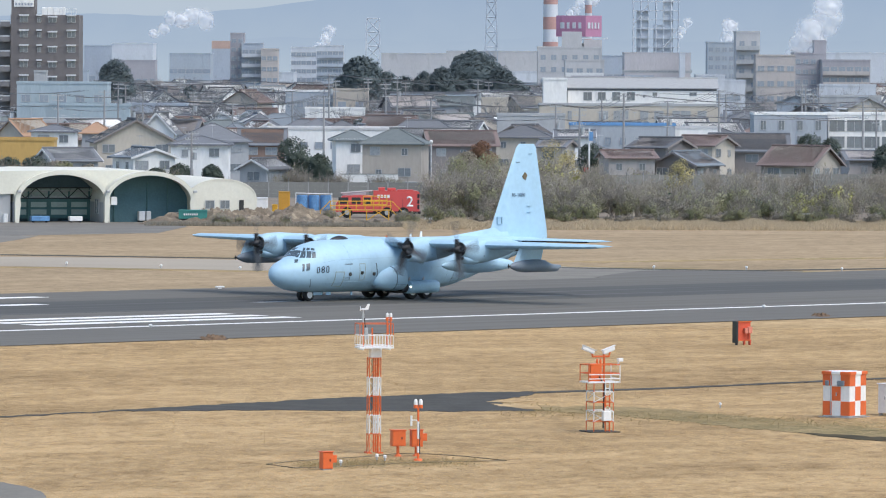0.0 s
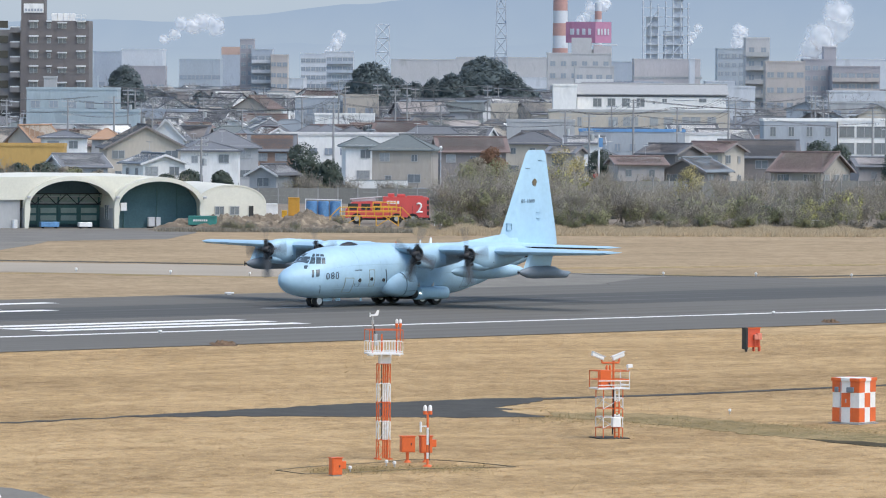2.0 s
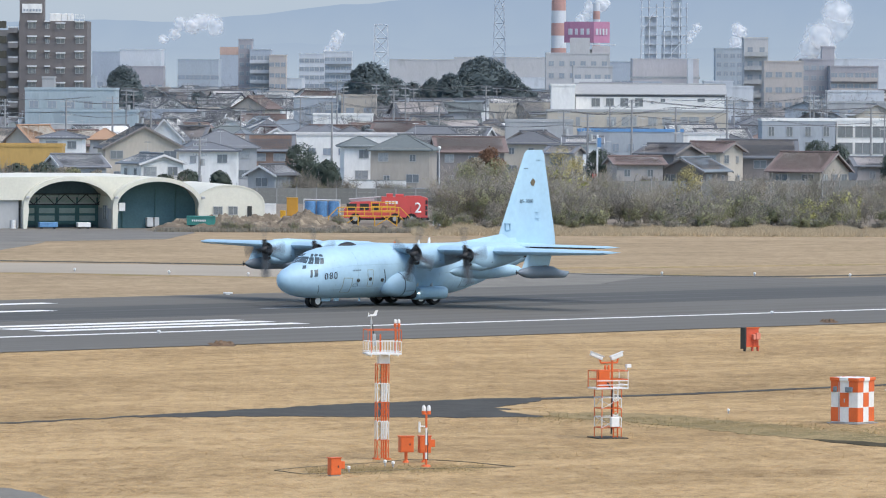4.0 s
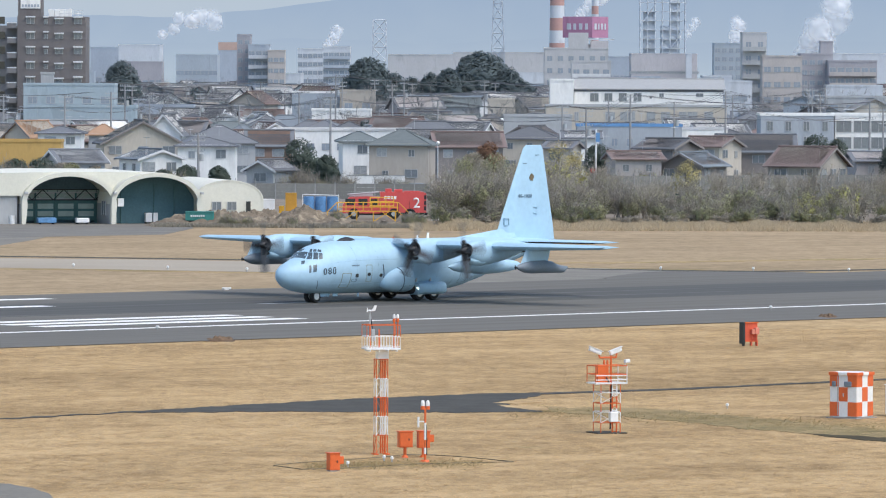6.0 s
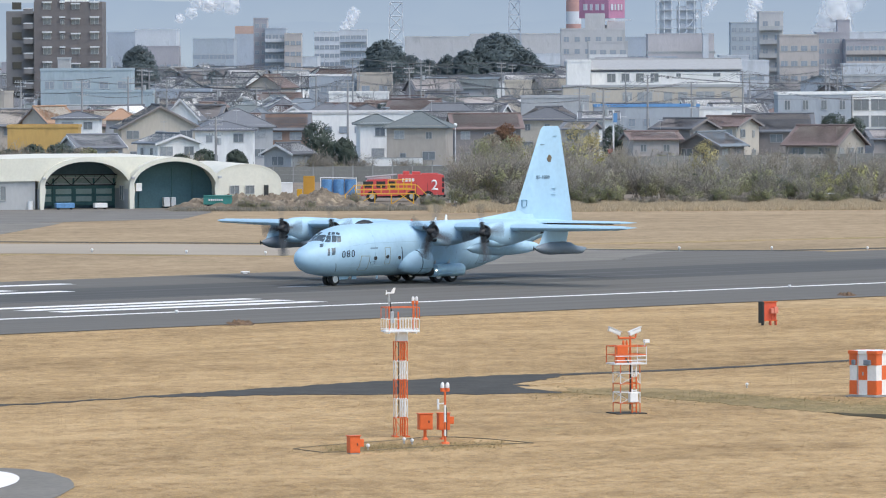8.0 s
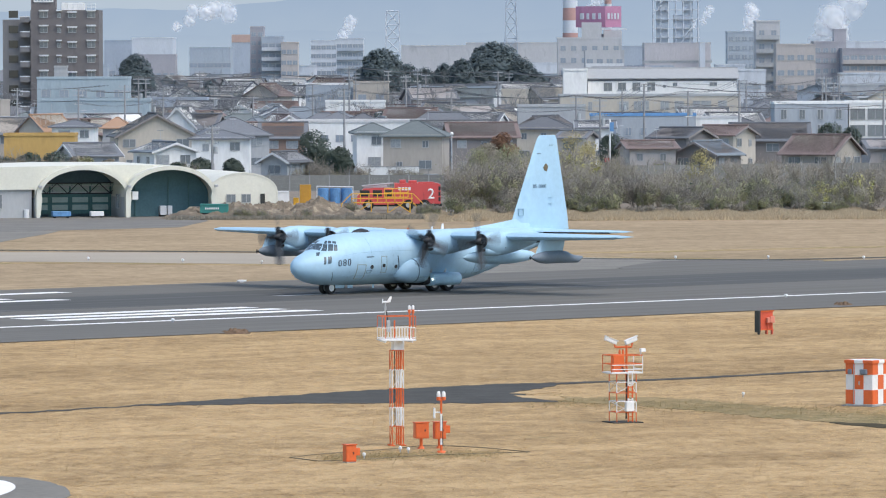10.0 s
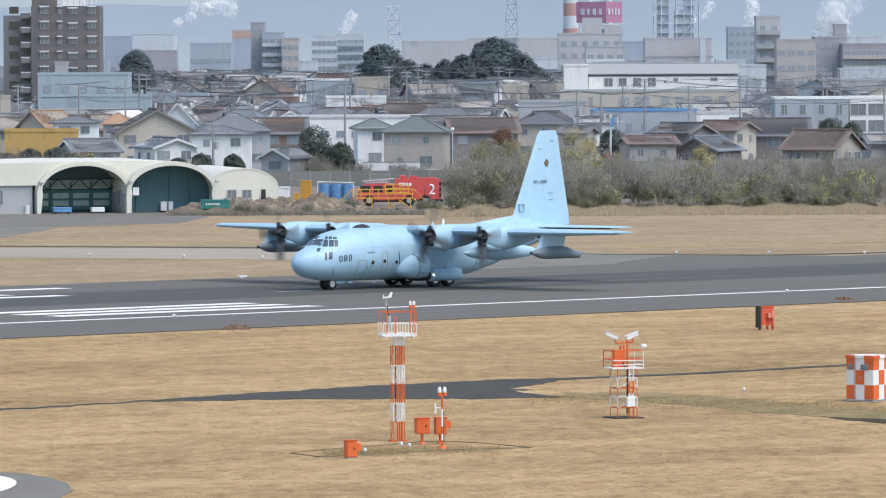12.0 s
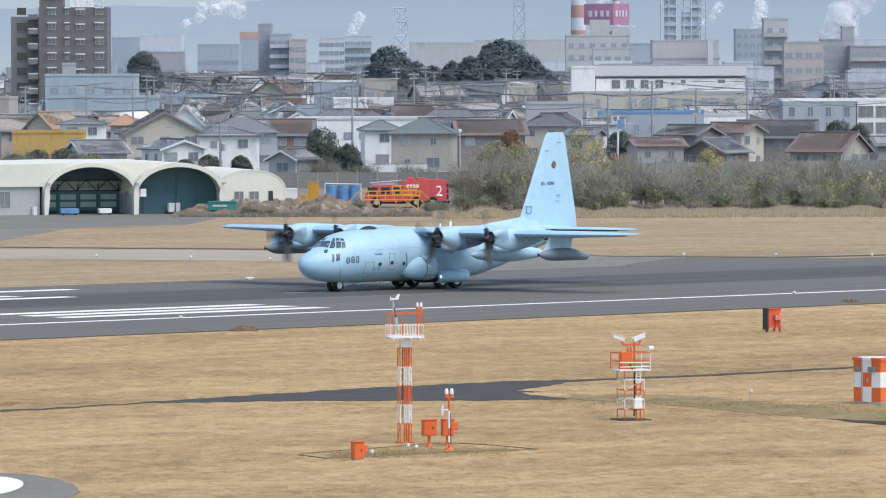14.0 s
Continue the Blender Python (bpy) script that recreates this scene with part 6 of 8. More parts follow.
part("post", bm, M["galvanised"], t)
# added cloth, its teal standing for the dim shelter interior
t = empty("shelter_curtain", pose(-31.9, 705.8, 0.03, 0, 0, 16), "dark teal curtain hung across the shelter", "curtain")
bm = B()
ring = arch(4.75, 2.2, 5.2)
loft(bm, [[(p + 0.06 * math.sin(p * 7), yy + 0.05 * math.sin(p * 9), q) for p, q in ring] for yy in (0.0, 0.08)])
part("cloth", bm, mat("dark_teal_curtain", (0.085, 0.17, 0.195), 0.8, 0, 0.15, 0.6, 5), t)
for dx in (-3.2, 0.4, 2.6):
    part("pole", tube(B(), (dx, -0.1, 0), (dx, -0.1, 4.2), 0.05, 6), M["inner_green"], t)
# added sheet in the first shelter's dim tone; pale panels as lit rear, truss
t = empty("shelter_curtain", pose(-41.3, 707.2, 0.03, 0, 0, 16), "dark blue sheet with pale panels and steel truss", "curtain")
bm = B()
ring = arch(5.15, 2.2, 5.25)
loft(bm, [[(p, yy + 0.06 * math.sin(p * 5), q) for p, q in ring] for yy in (0.0, 0.08)])
part("cloth", bm, mat("dark_blue_sheet", (0.09, 0.15, 0.185), 0.8, 0, 0.2, 0.6, 5), t)
for k in range(9):
    bm = B()
    box(bm, -4.3 + 1.06 * k, -0.25, 2.5, 0.98, 0.06, 1.0)
    part("pale_panel", bm, M["inner_pale"], t, "pale translucent sheet panel")
bm = B()
for z in (2.45, 3.55):
    tube(bm, (-4.7, -0.7, z), (4.7, -0.7, z), 0.06, 6)
for k in range(8):
    tube(bm, (-4.6 + 1.15 * k, -0.7, 2.45 if k % 2 else 3.55), (-4.6 + 1.15 * (k + 1), -0.7, 3.55 if k % 2 else 2.45), 0.05, 6)
part("truss", bm, M["metal_dark"], t, "dark steel truss")
# floodlights on the arches
for x, y, z in ((-44.8, 700.0, 3.1), (-35.5, 701.6, 3.1), (-26.4, 703.8, 3.1)):
    t = empty("floodlight", pose(x, y, z, 0, 0, 16), "small grey floodlight on the arch", "light")
    bm = B()
    tube(bm, (0, 0.3, 0), (0, -0.3, 0.2), 0.04, 6)
    box(bm, 0, -0.4, 0.1, 0.4, 0.25, 0.25, 0, 0.03)
    part("head", bm, M["galvanised"], t)
# drums and crates against the side wall
rng = random.Random(5)
for k in range(11):
    t = empty("crate", pose(-46.2 - 0.62 * k, 700.2 + 0.5 * (k % 3) + 0.2 * k, 0.03, 0, 0, rng.uniform(0, 60)), "pale stacked crate and drum by the shelter", "crate", "crates by the shelter")
    bm = B()
    h = rng.uniform(0.5, 1.1)
    if k % 3:
        box(bm, 0, 0, 0, 0.5, 0.5, h, 0, 0.03)
    else:
        tube(bm, (0, 0, 0), (0, 0, 0.9), 0.29, 12)
    part("body", bm, M[rng.choice(("white", "galvanised", "metal_dark", "white"))], t)
    if k % 2:
        bm = B()
        box(bm, 0, 0, h, 0.56, 0.56, 0.05)
        part("lid", bm, M["metal_dark"], t)

# boundary fence of concrete panels
t = empty("boundary_fence", pose(0, 0, 0), "weathered grey concrete panel fence along the airfield", "fence")
path = [(-62, 836), (-22, 836), (-2, 838), (30, 858), (76, 880)]
pts, step = [], 2.5
for a, b in zip(path, path[1:]):
    a, b = Vector(a), Vector(b)
    n = int((b - a).length / step)
    pts += [a.lerp(b, i / n) for i in range(n)]
post_me = bpy.data.meshes.new("fence_post")
bm = B()
box(bm, 0, 0, 0, 0.16, 0.18, 2.15)
tube(bm, (0, 0, 2.1), (0, -0.4, 2.6), 0.04, 5)
bm.to_mesh(post_me)
bm.free()
post_me.materials.append(M["concrete"])
panel_me = bpy.data.meshes.new("fence_panel")
bm = B()
for k in range(4):
    box(bm, 0, 0, 0.02 + 0.49 * k, 2.4, 0.07, 0.48, 0, 0.0)
bm.to_mesh(panel_me)
bm.free()
panel_me.materials.append(M["fence_panel"])
for a, b in zip(pts, pts[1:]):
    d = b - a
    ang = math.degrees(math.atan2(d.y, d.x))
    tall = Matrix.Diagonal((1, 1, 1.42 if a.x > 6 else 1, 1))
    share("post", post_me, t, pose(a.x, a.y, 0, 0, 0, ang) @ tall)
    mid = (a + b) / 2
    share("panel", panel_me, t, pose(mid.x, mid.y, 0, 0, 0, ang) @ tall)
t = empty("garden_wall", pose(-9.5, 851, 0), "white plastered garden wall behind the fence", "wall")
bm = B()
box(bm, 0, 0, 0, 7.4, 0.25, 2.75)
part("wall", bm, M["white_wall"], t)
bm = B()
box(bm, 0, 0, 2.75, 7.5, 0.35, 0.08)
part("coping", bm, M["concrete"], t)


def fire_engine():
    """A big airfield fire engine seen from its side, cab to the west."""
    t = empty("fire_engine", pose(-7.4, 730, 0.03, 0, 0, 2), "red airfield fire engine with white number two", "fire engine")
    bm = B()
    loft(bm, [[(-0.3, yy, 0.75), (4.75, yy, 0.75), (4.75, yy, 2.85), (4.4, yy, 3.0), (-0.3, yy, 3.0)] for yy in (-1.3, 1.3)])
    body = part("body", bm, M["fire_red"], t)
    bm = B()
    loft(bm, [[(-4.45, yy, 0.65), (-0.34, yy, 0.65), (-0.34, yy, 2.45), (-1.6, yy, 2.5), (-3.7, yy, 2.4), (-4.4, yy, 1.6)] for yy in (-1.25, 1.25)])
    cab = part("cab", bm, M["fire_red"], t)
    for x, w in ((-3.6, 1.1), (-2.2, 1.0), (-1.0, 0.8)):
        bm = B()
        box(bm, x, -1.26, 1.55, w, 0.04, 0.7, 0, 0.01)
        part("window", bm, M["glass_dark"], cab)
    for x in (-3.2, 1.2, 3.0):
        for y in (-1.1, 1.1):
            bm = B()
            tube(bm, (x, y - 0.22, 0.6), (x, y + 0.22, 0.6), 0.6, 20)
            wheel = part("wheel", bm, M["rubber"], t, "black rubber tyre")
            bm = B()
            tube(bm, (x, y - 0.24, 0.6), (x, y + 0.24, 0.6), 0.28, 14)
            part("rim", bm, M["galvanised"], wheel)
    bm = B()
    box(bm, 0.6, 0, 0.45, 8.6, 1.9, 0.3)
    part("chassis", bm, M["metal_dark"], t)
    for x, z, w, h in ((-2.4, 2.5, 2.6, 0.28), (0.6, 3.0, 0.7, 0.35), (1.7, 3.0, 0.9, 0.3), (3.2, 3.0, 1.8, 0.12)):
        bm = B()
        box(bm, x, -0.3, z, w, 1.2, h, 0, 0.04)
        part("roof_locker", bm, M["fire_red"] if x > 0 else M["pink_wall"], t)
    bm = B()
    tube(bm, (-3.9, -0.9, 2.72), (-0.9, -0.9, 2.95), 0.08, 8)
    tube(bm, (-3.2, -0.5, 2.7), (-0.4, -0.5, 3.0), 0.08, 8)
    part("hose_boom", bm, M["pink_wall"], t, "pale pinkish hose boom")
    for k in range(4):
        bm = B()
        box(bm, 0.25 + 0.36 * k, -1.32, 2.22, 0.27, 0.03, 0.34)
        part("lettering_bar", bm, M["white"], body, "white plain lettering bar")
    bm = letters("2", 1.1, 0.012)
    for v in bm.verts:
        v.co = Vector((3.3 + v.co.x, -1.36, 1.3 + v.co.y))
    bm.normal_update()
    bmesh.ops.solidify(bm, geom=bm.faces, thickness=0.03)
    part("side_number", bm, M["white"], body, "large white painted number two")
    for z in (1.0, 1.6, 2.2):
        bm = B()
        box(bm, 4.62, -1.31, z, 0.22, 0.04, 0.45)
        part("tail_lamp", bm, M["metal_dark"], body)
    for x in (0.4, 1.7, 2.9):
        bm = B()
        box(bm, x, -1.31, 0.85, 0.03, 0.03, 1.2)
        part("locker_seam", bm, M["metal_dark"], body)


fire_engine()


def access_stand():
    t = empty("access_stand", pose(-8.9, 719, 0.03, 0, 0, 3), "yellow steel maintenance stand with rails and stairs", "access stand")
    for x, w, z in ((-1.9, 2.9, 1.05), (1.4, 3.6, 1.05), (1.5, 2.6, 1.62)):
        bm = B()
        box(bm, x, 0, z, w, 1.0, 0.1)
        part("deck", bm, M["safety_yellow"], t)
    for x in (0.25, 1.1, 1.95, 2.8):
        for y in (-0.5, 0.5):
            part("upper_rail_post", tube(B(), (x, y, 1.7), (x, y, 2.6), 0.035, 6), M["safety_yellow"], t)
    for y in (-0.5, 0.5):
        for z in (2.15, 2.6):
            part("upper_rail", tube(B(), (0.25, y, z), (2.8, y, z), 0.035, 6), M["safety_yellow"], t)
    for k in range(8):
        for y in (-0.5, 0.5):
            bm = B()
            x = -3.3 + 0.93 * k
            tube(bm, (x, y, 1.1), (x, y, 2.05), 0.035, 6)
            part("rail_post", bm, M["safety_yellow"], t)
    for z in (1.55, 2.05):
        for y in (-0.5, 0.5):
            bm = B()
            tube(bm, (-3.4, y, z), (3.3, y, z), 0.035, 6)
            part("rail", bm, M["safety_yellow"], t)
    for x in (-3.0, -1.2, 0.6, 3.0):
        for y in (-0.45, 0.45):
            bm = B()
            tube(bm, (x, y, 0), (x, y, 1.05), 0.05, 6)
            part("leg", bm, M["safety_yellow"], t)
    for x0, x1 in ((-2.9, -1.3), (0.7, 2.2), (3.0, 1.6)):
        bm = B()
        tube(bm, (x0, -0.47, 0.05), (x1, -0.47, 1.0), 0.04, 6)
        part("brace", bm, M["safety_yellow"], t)
    for k in range(5):
        bm = B()
        box(bm, 3.45 + 0.2 * k, 0, 0.9 - 0.2 * k, 0.26, 0.9, 0.05)
        part("tread", bm, M["safety_yellow"], t)
        bm = B()
        box(bm, -3.55 - 0.2 * k, 0, 0.9 - 0.2 * k, 0.26, 0.9, 0.05)
        part("tread", bm, M["safety_yellow"], t)
    for y in (-0.47, 0.47):
        for s in (1, -1):
            bm = B()
            tube(bm, (s * 3.35, y, 1.05), (s * 4.4, y, 0.0), 0.05, 6)
            tube(bm, (s * 3.35, y, 2.05), (s * 4.4, y, 1.0), 0.035, 6)
            tube(bm, (s * 4.4, y, 0.0), (s * 4.4, y, 1.0), 0.035, 6)
            part("stringer", bm, M["safety_yellow"], t)


access_stand()


def container(name, x, y, w, d, h, m, label, ribs=6, z0=0.0, bars=0):
    t = empty(name, pose(x, y, 0.03, 0, 0, 3), label, "container")
    bm = B()
    box(bm, 0, 0, z0, w, d, h, 0, 0.03)
    part("body", bm, M[m], t)
    bm = B()
    for k in range(ribs):
        box(bm, -w / 2 + (k + 0.5) * w / ribs, -d / 2 - 0.03, z0 + 0.06, 0.07, 0.08, h - 0.12)
    box(bm, 0, -d / 2 - 0.03, z0 + h - 0.1, w, 0.1, 0.1)
    part("ribs", bm, M[m], t)
    for k in range(bars):
        bm = B()
        box(bm, -w * 0.3 + k * 0.22, -d / 2 - 0.08, z0 + h * 0.4, 0.14, 0.03, 0.2)
        part("lettering_bar", bm, M["white"], t, "white plain lettering bar")
    if z0:
        bm = B()
        box(bm, 0, 0, 0, w * 0.9, d * 0.9, z0)
        part("skids", bm, M["metal_dark"], t)
    return t


container("skip", -14.8, 706.5, 2.4, 1.4, 1.25, "teal", "teal open metal skip beside the stand")
container("tipper_box", -26.3, 697.5, 3.0, 1.5, 0.95, "teal", "teal truck box with white lettering", 5, 0.55, 7)
container("orange_store", -18.4, 768, 1.3, 1.3, 2.1, "store_orange", "orange metal storage cabinet by the fence", 2)
container("white_container", -20.6, 742, 2.0, 2.2, 1.9, "white", "small white container beside the store", 3)
container("small_yellow_box", -18.9, 745, 0.6, 0.6, 1.1, "safety_yellow", "small yellow box beside container", 2)
t = empty("covered_tanks", pose(-14.9, 765, 0.03, 0, 0, 2), "blue sheeted water tanks in a white frame", "tanks")
for k in range(3):
    bm = B()
    loft(bm, [[((-1.35 + 1.35 * k) + r * 0.66 * math.cos(a), r * 0.66 * math.sin(a), z) for a in [2 * math.pi * q / 16 for q in range(16)]] for z, r in ((0, 0.96), (0.3, 1.0), (1.5, 1.0), (1.75, 0.9))])
    part("tank", bm, M["tarp_blue"], t, "blue sheeted tank", smooth=True)
bm = B()
for x in (-2.1, 2.05):
    tube(bm, (x, -0.75, 0), (x, -0.75, 2.0), 0.05, 6)
tube(bm, (-2.1, -0.75, 2.0), (2.05, -0.75, 1.9), 0.05, 6)
part("frame", bm, M["white"], t)


def white_rack(x, y, w, h, n, label):
    t = empty("low_rack", pose(x, y, 0.03), label, "rack")
    for k in range(n + 1):
        bm = B()
        box(bm, -w / 2 + w * k / n, 0, 0, 0.09, 0.09, h)
        part("upright", bm, M["white"], t)
    for z in (h * 0.95, h * 0.5):
        bm = B()
        box(bm, 0, 0, z, w, 0.08, 0.09)
        part("rail", bm, M["white"], t)


white_rack(-1.0, 718, 1.9, 0.85, 8, "white slatted low rack beside the scrub")
white_rack(39.4, 727, 3.6, 0.75, 5, "white low rail frame at the scrub edge")
t = empty("parked_van", pose(48.4, 726, 0.03), "small white vehicle at the field edge", "vehicle")
bm = B()
loft(bm, [[(-0.9, yy, 0.25), (0.9, yy, 0.25), (0.9, yy, 0.7), (0.5, yy, 1.05), (-0.6, yy, 1.1), (-0.9, yy, 0.7)] for yy in (-0.6, 0.6)])
part("body", bm, M["white"], t)
for x in (-0.55, 0.55):
    bm = B()
    tube(bm, (x, -0.62, 0.25), (x, 0.62, 0.25), 0.25, 12)
    part("wheel", bm, M["rubber"], t)

# heaps of earth and cuttings
bm = B()
bmesh.ops.create_grid(bm, x_segments=150, y_segments=50, size=1, matrix=Matrix.Diagonal((11.5, 6.5, 1, 1)))
for v in bm.verts:
    x, y = v.co.x, v.co.y
    edge = max(0.0, 1 - (x / 11.5) ** 4) * max(0.0, 1 - (y / 6.5) ** 2)
    h = 0.95 + 0.9 * noise.noise(Vector((x * 0.28, y * 0.16, 4))) + 0.5 * noise.noise(Vector((x * 0.8, y * 0.5, 1))) + 0.28 * noise.noise(Vector((x * 2.2, y * 1.4, 2))) + 0.16 * noise.noise(Vector((x * 5, y * 3, 7)))
    v.co.z = max(0.0, 1.35 * h * edge * (0.55 + 0.45 * min(1.0, (x + 11.5) / 7)))
ob = tagged(part("earth_heap", bm, mat("heap_soil_and_straw", (0.20, 0.165, 0.125), 0.95, 0, 0.35, 0.9, 6, 0.8, (1, 1, 1), (0.28, 0.235, 0.17), 0.25, spec=0.1), smooth=True),
            "long heap of brown earth and dry cuttings", "earth heap")
ob.location = (-20.6, 700.5, 0.0)

# scrub: prototypes, then the belt
protos = [shrub_proto(1, 4.6, 3.4, "twig", "dry_leaf", 1500, "tall leafless grey-brown winter shrub"),
          shrub_proto(2, 5.2, 3.0, "pale_twig", "olive", 700, "tall bare pale-stemmed winter shrub"),
          shrub_proto(3, 3.2, 3.2, "twig", "olive", 1900, "shrub with sparse olive leaves"),
          shrub_proto(4, 2.6, 3.2, "twig", "yellow_green", 2000, "yellow-green leafy shrub in scrub belt"),
          shrub_proto(5, 1.5, 2.6, "twig", "dry_leaf", 900, "low brown winter scrub"),
          shrub_proto(6, 4.0, 3.6, "twig", "olive", 1800, "leafless brown winter shrub"),
          shrub_proto(8, 7.0, 5.2, "pale_twig", "olive", 420, "tall leafless tree with many thin pale stems"),
          shrub_proto(7, 2.4, 3.0, "twig", "evergreen", 1500, "dark green leafy shrub in scrub belt")]
rng = random.Random(3)


LOW = {}


def plant_low(k, x, y, s):
    """A low bush of the continuous undergrowth, joined with the rest of its kind."""
    m = pose(x, y, 0, 0, 0, rng.uniform(0, 360)) @ Matrix.Scale(s * rng.uniform(0.85, 1.15), 4)
    turn = m.to_3x3().normalized()
    for vs, fs, material, normals in SHAPES[k]:
        a, b, c = LOW.setdefault((material, normals is None), ([], [], []))
        n = len(a)
        a.extend(m @ v for v in vs)
        b.extend(tuple(i + n for i in f) for f in fs)
        if normals:
            c.extend(turn @ v for v in normals)


def plant(k, x, y, s=1.0):
    ob = copy_thing(protos[k], pose(x, y, 0.0, 0, 0, rng.uniform(0, 360)))
    s *= rng.uniform(0.85, 1.15)
    ob.scale = (s, s, s * rng.uniform(0.9, 1.1))


for i in range(150):
    x = rng.uniform(-1.0, 66)
    y = 710 + 0.09 * x + rng.uniform(0, 1) ** 0.8 * 62
    f = (y - 710 - 0.09 * x) / 62
    if f < 0.12:
        plant(rng.choice((4, 4, 2)), x, y, 0.8)
    elif x < 22:
        plant(rng.choice((0, 1, 5, 0, 2, 1)), x, y, (1.0 if f > 0.25 else 0.8) * (1.1 if x < 14 else 0.85))
    elif i % 3 or f < 0.4:
        plant(rng.choice((5, 2, 0, 2, 1, 1)), x, y, 0.74 if f > 0.25 else 0.68)
for x, y, k, s in ((30, 742, 2, 1.1), (33.5, 744, 2, 1.15), (37, 746, 2, 1.1), (40, 748, 2, 1.0), (27.5, 745, 7, 1.1), (36, 735, 2, 0.9), (35.5, 740, 7, 1.25), (37.5, 742, 7, 1.2), (34, 744, 7, 1.0), (24.5, 746, 7, 1.2),
                   (41.4, 736, 3, 1.4), (43.2, 737, 3, 1.5), (40.2, 742, 3, 1.2), (44.4, 741, 3, 1.25), (6, 760, 3, 2.3), (8.5, 762, 3, 2.5), (10.8, 764, 3, 2.4), (4.0, 762, 3, 2.0), (12.4, 790, 3, 2.4), (6, 768, 0, 1.1), (18, 790, 3, 1.0), (24, 800, 3, 1.1), (30.5, 805, 3, 1.0),
                   (16.5, 735, 5, 1.0), (19, 738, 0, 1.1), (22, 742, 1, 1.0), (13, 730, 5, 1.1), (4, 735, 5, 1.1), (2, 740, 1, 1.1), (7, 742, 0, 1.1), (10, 745, 1, 1.15)):
    plant(k, x, y, s)
for i in range(26):
    x = rng.uniform(26, 64)
    plant(rng.choice((2, 2, 3, 2)), x, 724 + 0.09 * x + rng.uniform(0, 14), rng.uniform(0.7, 1.05))
for i in range(46):
    x = rng.uniform(-30, -1)
    plant_low(rng.choice((4, 4, 5)), x, 695 + rng.uniform(-3, 2.5) + (5 if x > -12 else 0), rng.uniform(0.22, 0.42) if x < -13 else rng.uniform(0.35, 0.55))
for i in range(16):
    plant(rng.choice((1, 5, 0)), rng.uniform(-22, 0), rng.uniform(842, 850), rng.uniform(0.6, 0.95))
for i in range(34):
    x = -60 + 27 * i / 34
    plant(rng.choice((7, 2, 5, 0, 2)), x + rng.uniform(-0.6, 0.6), rng.uniform(818, 832), rng.uniform(0.95, 1.3) if x < -45 else rng.uniform(0.8, 1.1))
for i in range(46):
    x = rng.uniform(4, 66)
    y = 838 + 20 * (x + 2) / 32 if x < 30 else 858 + 22 * (x - 30) / 46
    if i % 3:
        plant(rng.choice((2, 3, 5, 0, 2)), x, y + rng.uniform(2, 5), rng.uniform(0.8, 1.1))
    else:
        plant(rng.choice((1, 0)), x, y - rng.uniform(3, 14), rng.uniform(0.7, 1.0))
for k in range(15):
    x = -1.5 + 4.3 * k + rng.uniform(-1, 1)
    plant(6, x, 790 + 0.3 * x + rng.uniform(-22, 22), rng.uniform(0.7, 1.0) if x < 16 else rng.uniform(0.5, 0.7))
for k in range(90):
    x = rng.uniform(-2, 66)
    plant_low(rng.choice((4, 4, 4, 2)), x, 705 + 0.09 * x + rng.uniform(0, 11), rng.uniform(0.5, 0.95))
undergrowth = empty("undergrowth", pose(0, 0, 0), "low brown winter undergrowth before the shrubs", "undergrowth", kind="stuff")
for (material, stems), (a, b, c) in LOW.items():
    mesh_part("stems" if stems else "foliage", a, b, material, undergrowth, "", c or None)
for p in protos:
    for o in list(p.children):
        bpy.data.objects.remove(o)
    bpy.data.objects.remove(p)


def tuft_stuff(name, count, area, h, w, material, label, seed, lean=0.4):
    """Dry grass as many narrow blades in one mesh. area: a function that gives a random x, y and a factor on the height."""
    rg = random.Random(seed)
    vs, fs = [], []
    for _ in range(count):
        x, y, f = area(rg)
        for _ in range(3):
            a = rg.uniform(0, 6.283)
            u = Vector((math.cos(a), math.sin(a), 0)) * w * rg.uniform(0.6, 1.3)
            p = Vector((x + rg.gauss(0, w * 2), y + rg.gauss(0, w * 2), 0.0))
            top = p + Vector((rg.gauss(0, lean) * h * f, rg.gauss(0, lean) * h * f, h * f * rg.uniform(0.6, 1.2)))
            k = len(vs)
            vs += [p - u, p + u, top]
            fs.append((k, k + 1, k + 2))
    ob = mesh_part(name, vs, fs, material)
    return tagged(ob, label, "grass", kind="stuff")


def verge_area(rg):
    x = rg.uniform(-14, 68)
    return x, 680 + 0.1 * x + 36 * rg.random() ** 0.8 if x > -4 else 697 + abs(rg.gauss(0, 1)) * 4, (0.35 + 0.75 * max(0, noise.noise(Vector((x * 0.35, 0, 0))) + 0.4)) * (1 if x > -4 else 0.6)


tuft_stuff("tall_dry_grass", 52000, verge_area, 0.72, 0.035, "straw", "tall dry straw-coloured grass along the scrub", 21)


def heap_area(rg):
    return rg.uniform(-31, -3), 690 + abs(rg.gauss(0, 3.5)), rg.uniform(0.3, 0.9)


tuft_stuff("rough_dry_grass", 4500, heap_area, 0.6, 0.05, "dry_leaf", "rough brown dead grass before the heaps", 22)


